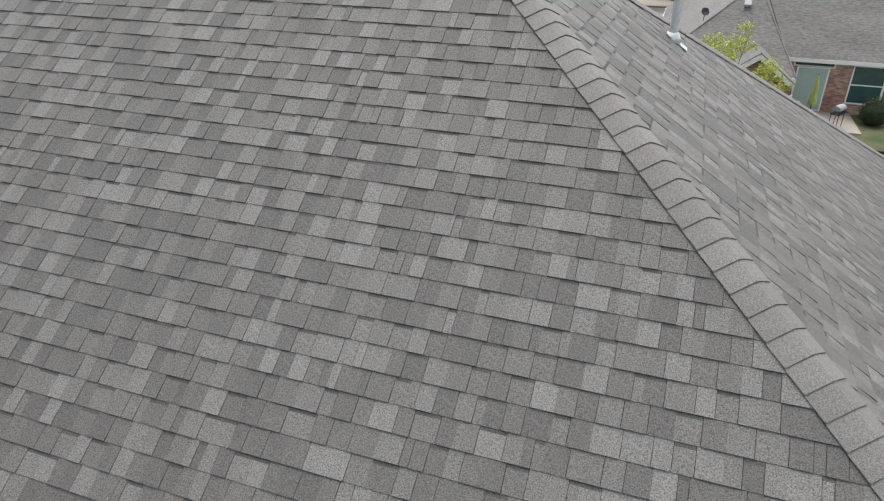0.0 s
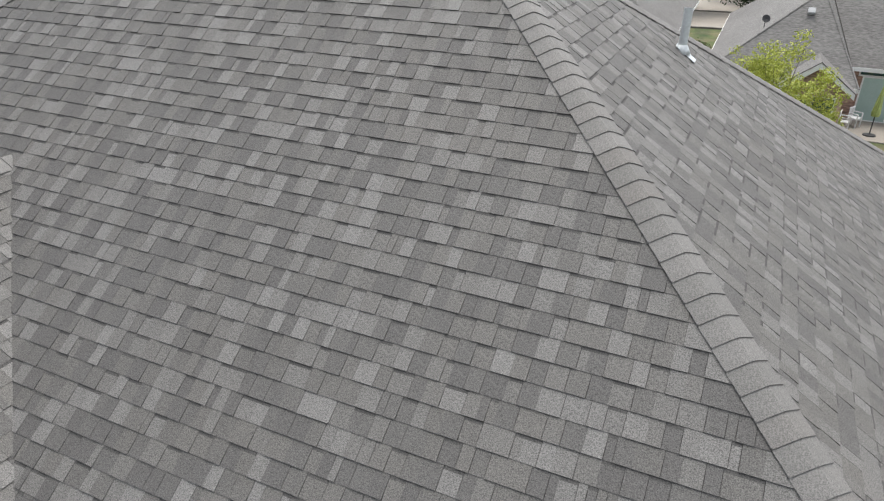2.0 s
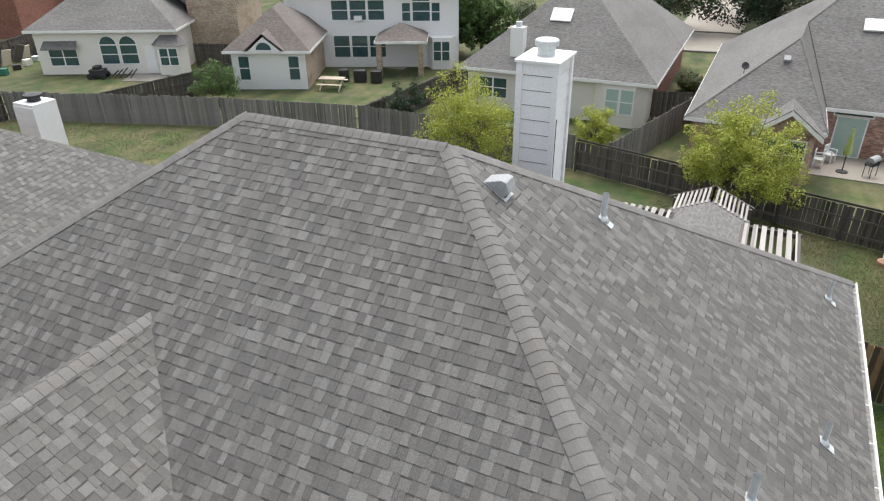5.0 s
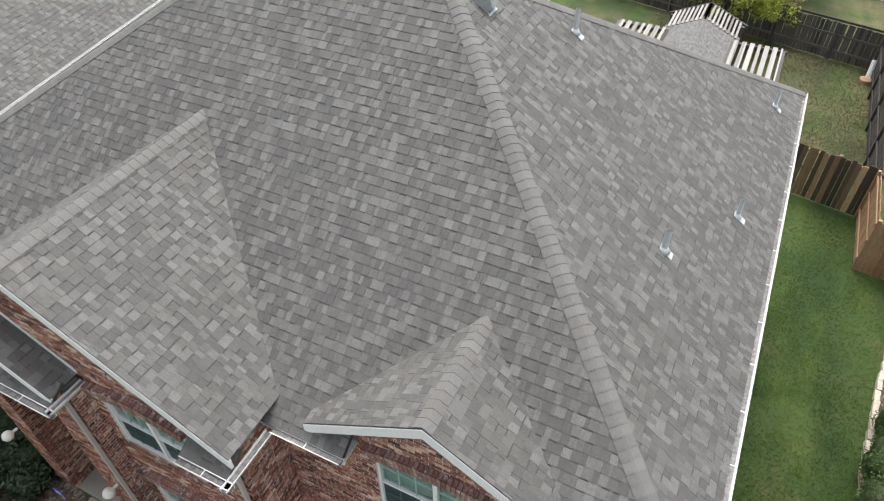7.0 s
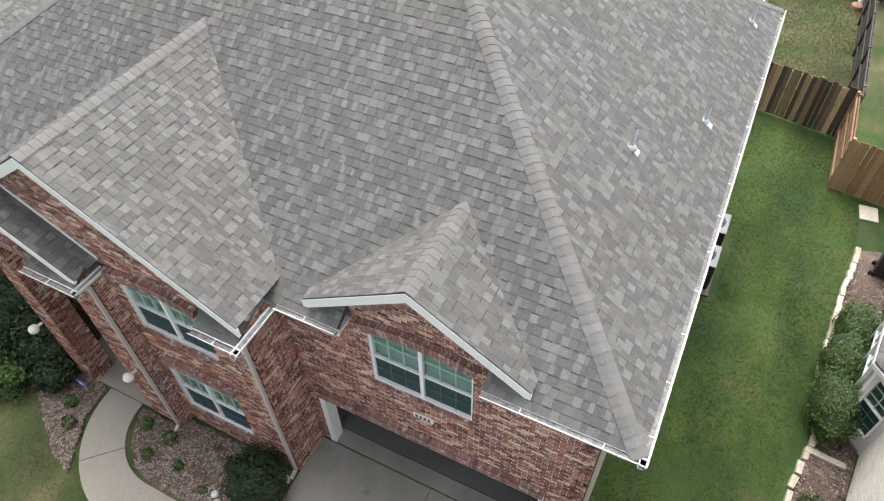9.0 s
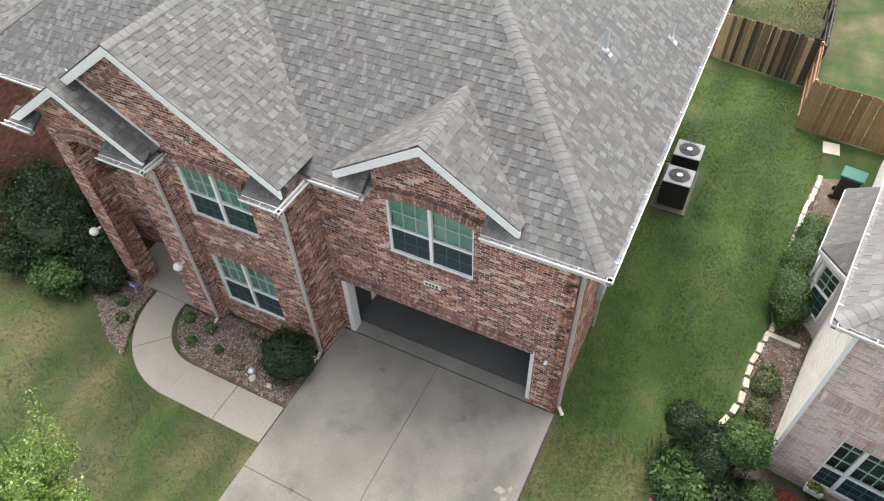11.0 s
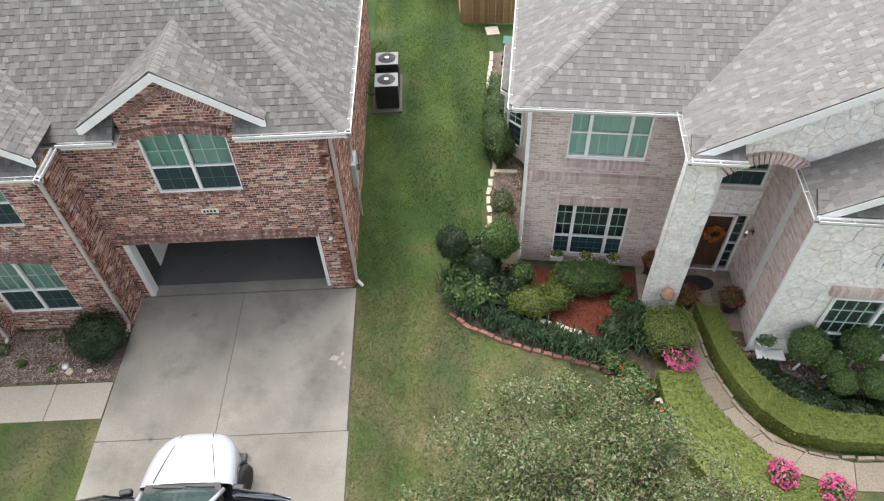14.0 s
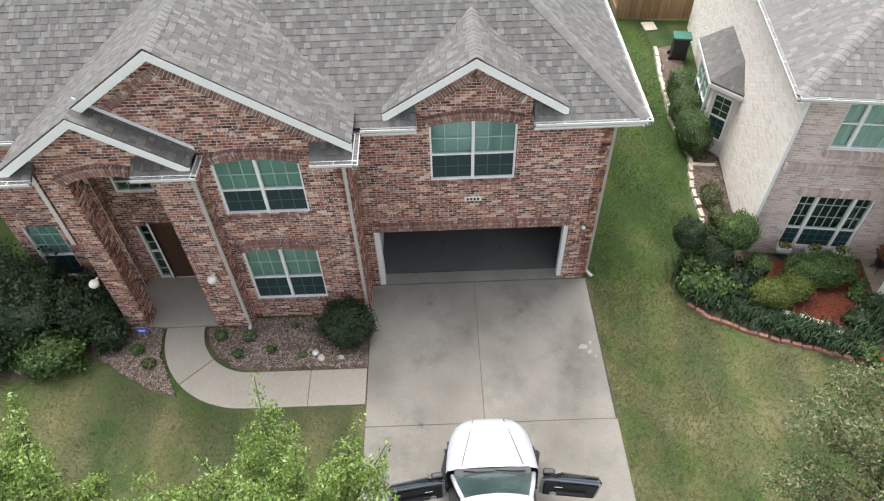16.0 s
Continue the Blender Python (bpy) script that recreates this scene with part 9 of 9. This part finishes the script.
lch = thing("chimney", "white sided chimney with a round metal cap", "chimney", pose(-27, 14.0, 0))
part("shaft", Geo().box(-0.55, -0.5, 0, 0.55, 0.5, 5.6), m_white_worn, lch, "sided chimney shaft")
for k in range(14):
    part("lap_board", Geo().box(-0.57, -0.53, 2.0 + 0.25 * k, 0.57, -0.5, 2.232 + 0.25 * k), m_white_worn, lch)
part("cap", Geo().lathe([(0.24, 0), (0.24, 0.12), (0.34, 0.16), (0.34, 0.26), (0.0, 0.3)], 16, (0, 0, 5.6)), m_dark, lch)

# trees behind
tree("lime_tree", (-2.0, 26.9, 0), 5.5, 2.45, "bright yellow-green tree before the fence", m_leaf_lime, 311, 34000, 0.055, 0.14, 3, 96, 0.28, low=0.2)
tree("lime_tree", (-15.0, 28.0, 0), 4.9, 2.6, "loose yellow-green tree at the fence", m_leaf_lime, 312, 20000, 0.055, 0.1, 5, 90, 0.25, low=0.18)
tree("lime_tree", (-9.3, 31.6, 0), 2.8, 1.35, "small yellow-green tree behind the fence", m_leaf_lime, 313, 11000, 0.05, 0.08, 2, 56, 0.28, low=0.2)
tree("garden_tree", (-34.6, 31.2, 0), 2.8, 1.7, "small green tree behind the fence", m_leaf_mid, 314, 9000, 0.06, 0.08, 2, 50, 0.3, low=0.2)
tree("garden_tree", (-20.4, 31.2, 0), 3.4, 1.3, "slim dark green garden tree", m_leaf_dark, 315, 6000, 0.06, 0.08, 1, 36, 0.3, low=0.2)
for i, (x, y, h, s) in enumerate([(-23.6, 50.5, 6.5, 3.2), (-11.5, 67, 9, 5.5), (-2.2, 69, 8, 4.2), (3.0, 84, 9, 5), (-4, 78, 10, 5.5), (-49, 62, 9, 4.5), (-75, 52, 8, 4), (-68, 55, 9, 5), (14, 92, 11, 6), (-18, 95, 11, 6), (-40, 88, 11, 6), (30, 95, 11, 6), (-60, 80, 11, 6)]):
    tree("street_tree", (x, y, 0), h, s, "large dark green street tree", m_leaf_dark if i % 3 else m_leaf_mid, 330 + i, 9000, 0.17, 0.22, 1, 60, 0.22, low=0.16)
shrub("front_shrub", (-6.4, 46.5, 0), (0.8, 0.8, 0.6), "grey-green shrub by the brick side wall", m_leaf_silver, 222, 900, 0.08)
shrub("front_shrub", (-25.2, 66, 0), (1.4, 1.4, 1.1), "pale shrub by the street", m_leaf_silver, 223, 900, 0.1)
# the street behind
road = thing("road", "pale concrete street with kerbs", "road", kind="structure")
mids = [(-110, 28), (-75, 42), (-55, 50.5), (-37, 57.5), (-20, 62), (-5, 64), (15, 65), (45, 65)]
lft = [(x - 0.35 * 4.2, y + 4.2) for x, y in mids]
rgt = [(x + 0.35 * 4.2, y - 4.2) for x, y in mids]
part("carriageway", Geo().strip(rgt, lft, -0.1, 0.015), m_walk, road)
for line, s in ((lft, 1), (rgt, -1)):
    part("kerb", Geo().strip([(x, y) for x, y in line], [(x, y + s * 0.2) for x, y in line], 0, 0.14), m_concrete, road)
part("carriageway", Geo().box(-10.5, 67, -0.1, -4.8, 120, 0.02), m_walk, road)
part("kerb", Geo().box(-4.8, 70, 0, -4.6, 120, 0.14), m_concrete, road)
solid("tree_ring", Geo().lathe([(1.6, 0), (1.6, 0.2), (1.4, 0.2), (1.4, 0.05), (0, 0.06)], 20), m_edging, "pale stone ring round a street tree", "tree ring", pose(-2.2, 69, 0))
solid("drive_apron", Geo().box(-31, 44, 0, -27.5, 60, 0.02), m_walk, "pale concrete driveway across the street", "driveway", kind="structure")
for i, (x, y, w, m, r) in enumerate([(-70, 48, 9, m_cream, 30), (10, 98, 16, m_brick_far, 0), (-60, 95, 14, m_tan_brick, 10), (-30, 105, 14, m_brick_far, 5), (-95, 60, 14, m_cream, 25), (45, 70, 14, m_brick_far, 0)]):
    fh = thing("far_house", "distant brick house across the street", "house", pose(x, y, 0, 0, 0, r), "houses across the street")
    part("wall", Geo().box(0, 0, 0, w, 9, 3.0 if i % 2 else 5.2), m, fh)
    hip(fh, 0, w, 0, 9, 3.0 if i % 2 else 5.2, 0.7, "grey shingled roof")
    for k in range(3):
        far_window(fh, 1.5 + k * w / 3.4, 3.0 + k * w / 3.4, 0.8, 2.2, cols=2, label="front window")

# red brick neighbour's flank beyond the junk yard
hr = thing("red_flank_house", "red brick and cream house flank with small roofs", "house", pose(-74, 37, 0, 0, 0, 25))
part("wall", Geo().box(0, 0, 0, 8, 9, 5.2), m_brick_far, hr)
part("cream_wall", Geo().box(-6, 1.0, 0, 0, 9, 5.2), m_cream, hr)
hip(hr, -6, 8, 0, 9, 5.2, 0.6, "grey shingled roof")

# ---- grass ----
def in_poly(x, y, poly):
    inside = False
    for i in range(len(poly)):
        (x0, y0), (x1, y1) = poly[i], poly[i - 1]
        if (y0 > y) != (y1 > y) and x < (x1 - x0) * (y - y0) / (y1 - y0) + x0:
            inside = not inside
    return inside


def bare(x, y):
    """Whether paving, beds or walls cover the spot."""
    if -5.66 < x < 0.1 and y < 0.1 or -14.2 < x < 0.05 and 0 < y < 21.5:
        return True
    if -8.5 < x < -5.5 and -3.62 < y < -0.9 or x < -5.5 and x > -12.4 and y > -1.25:
        return True
    r = math.hypot(x + 8.4, y + 1.2)
    if x < -8.3 and y < -1.1 and r < 2.42:
        return True
    if 0.15 < x < 1.35 and 7.5 < y < 9.9:
        return True
    if x > 2.4 and y > -2.6 and y < 1.3 and x > 2.4 + max(0, y * 0.75):
        return y > -1.05 - (x - 2.45) * 0.52
    if y > 1.0 and x > 3.45 + 0.1 * (y - 1.2) or x > 6.6 and y < -2.6:
        return True
    return False


def turf(name, x0, x1, y0, y1, count, material, seed, label, tall=0.035, soft=()):
    """Tufts of blades, thinning out towards the sides named in soft."""
    rng = random.Random(seed)
    g = Geo()
    while len(g.f) < count:
        x, y = rng.uniform(x0, x1), rng.uniform(y0, y1)
        if any(rng.random() > d / 2.5 for d in [{"x0": x - x0, "x1": x1 - x, "y0": y - y0, "y1": y1 - y}[k] for k in soft]):
            continue
        if bare(x, y) or noise.noise((x * 0.9, y * 0.9, seed)) + rng.uniform(-0.6, 0.6) < -0.25:
            continue
        for k in range(3):
            a = rng.uniform(0, 6.283)
            h, w = tall * rng.uniform(0.5, 1.2), rng.uniform(0.006, 0.012)
            px, py = x + rng.uniform(-0.03, 0.03), y + rng.uniform(-0.03, 0.03)
            dx, dy = math.cos(a), math.sin(a)
            g.poly([(px - dy * w, py + dx * w, 0), (px + dy * w, py - dx * w, 0), (px + dx * h * 0.6, py + dy * h * 0.6, h)])
    solid(name, g, material, label, "grass", kind="stuff")


turf("grass", 0.05, 4.6, -2.4, 15.6, 72000, m_grass_green, 401, "green grass of the side yard", soft=("y0",))
turf("grass", 0.05, 7.2, -10, 1.5, 60000, m_grass, 402, "dry mixed grass of the front lawn", soft=("y1",))
turf("grass", 0.05, 3.0, -10, 0.5, 20000, m_grass_dry, 404, "dry brownish grass beside the driveway", soft=("x1", "y1"))
turf("grass", 0.05, 3.7, 16.6, 29, 36000, m_grass_dry, 405, "patchy dry grass of the back yard", 0.05)
turf("grass", -16, -5.6, -11, -1.5, 60000, m_grass, 403, "mixed grass before the porch")
turf("grass", -44, -14.4, 12.5, 29, 110000, m_grass_dry, 406, "mottled dry grass of the back yard", 0.07)
turf("grass", -14.4, 0.05, 21.5, 27.6, 24000, m_grass, 407, "mottled dry grass behind the pergola", 0.07)
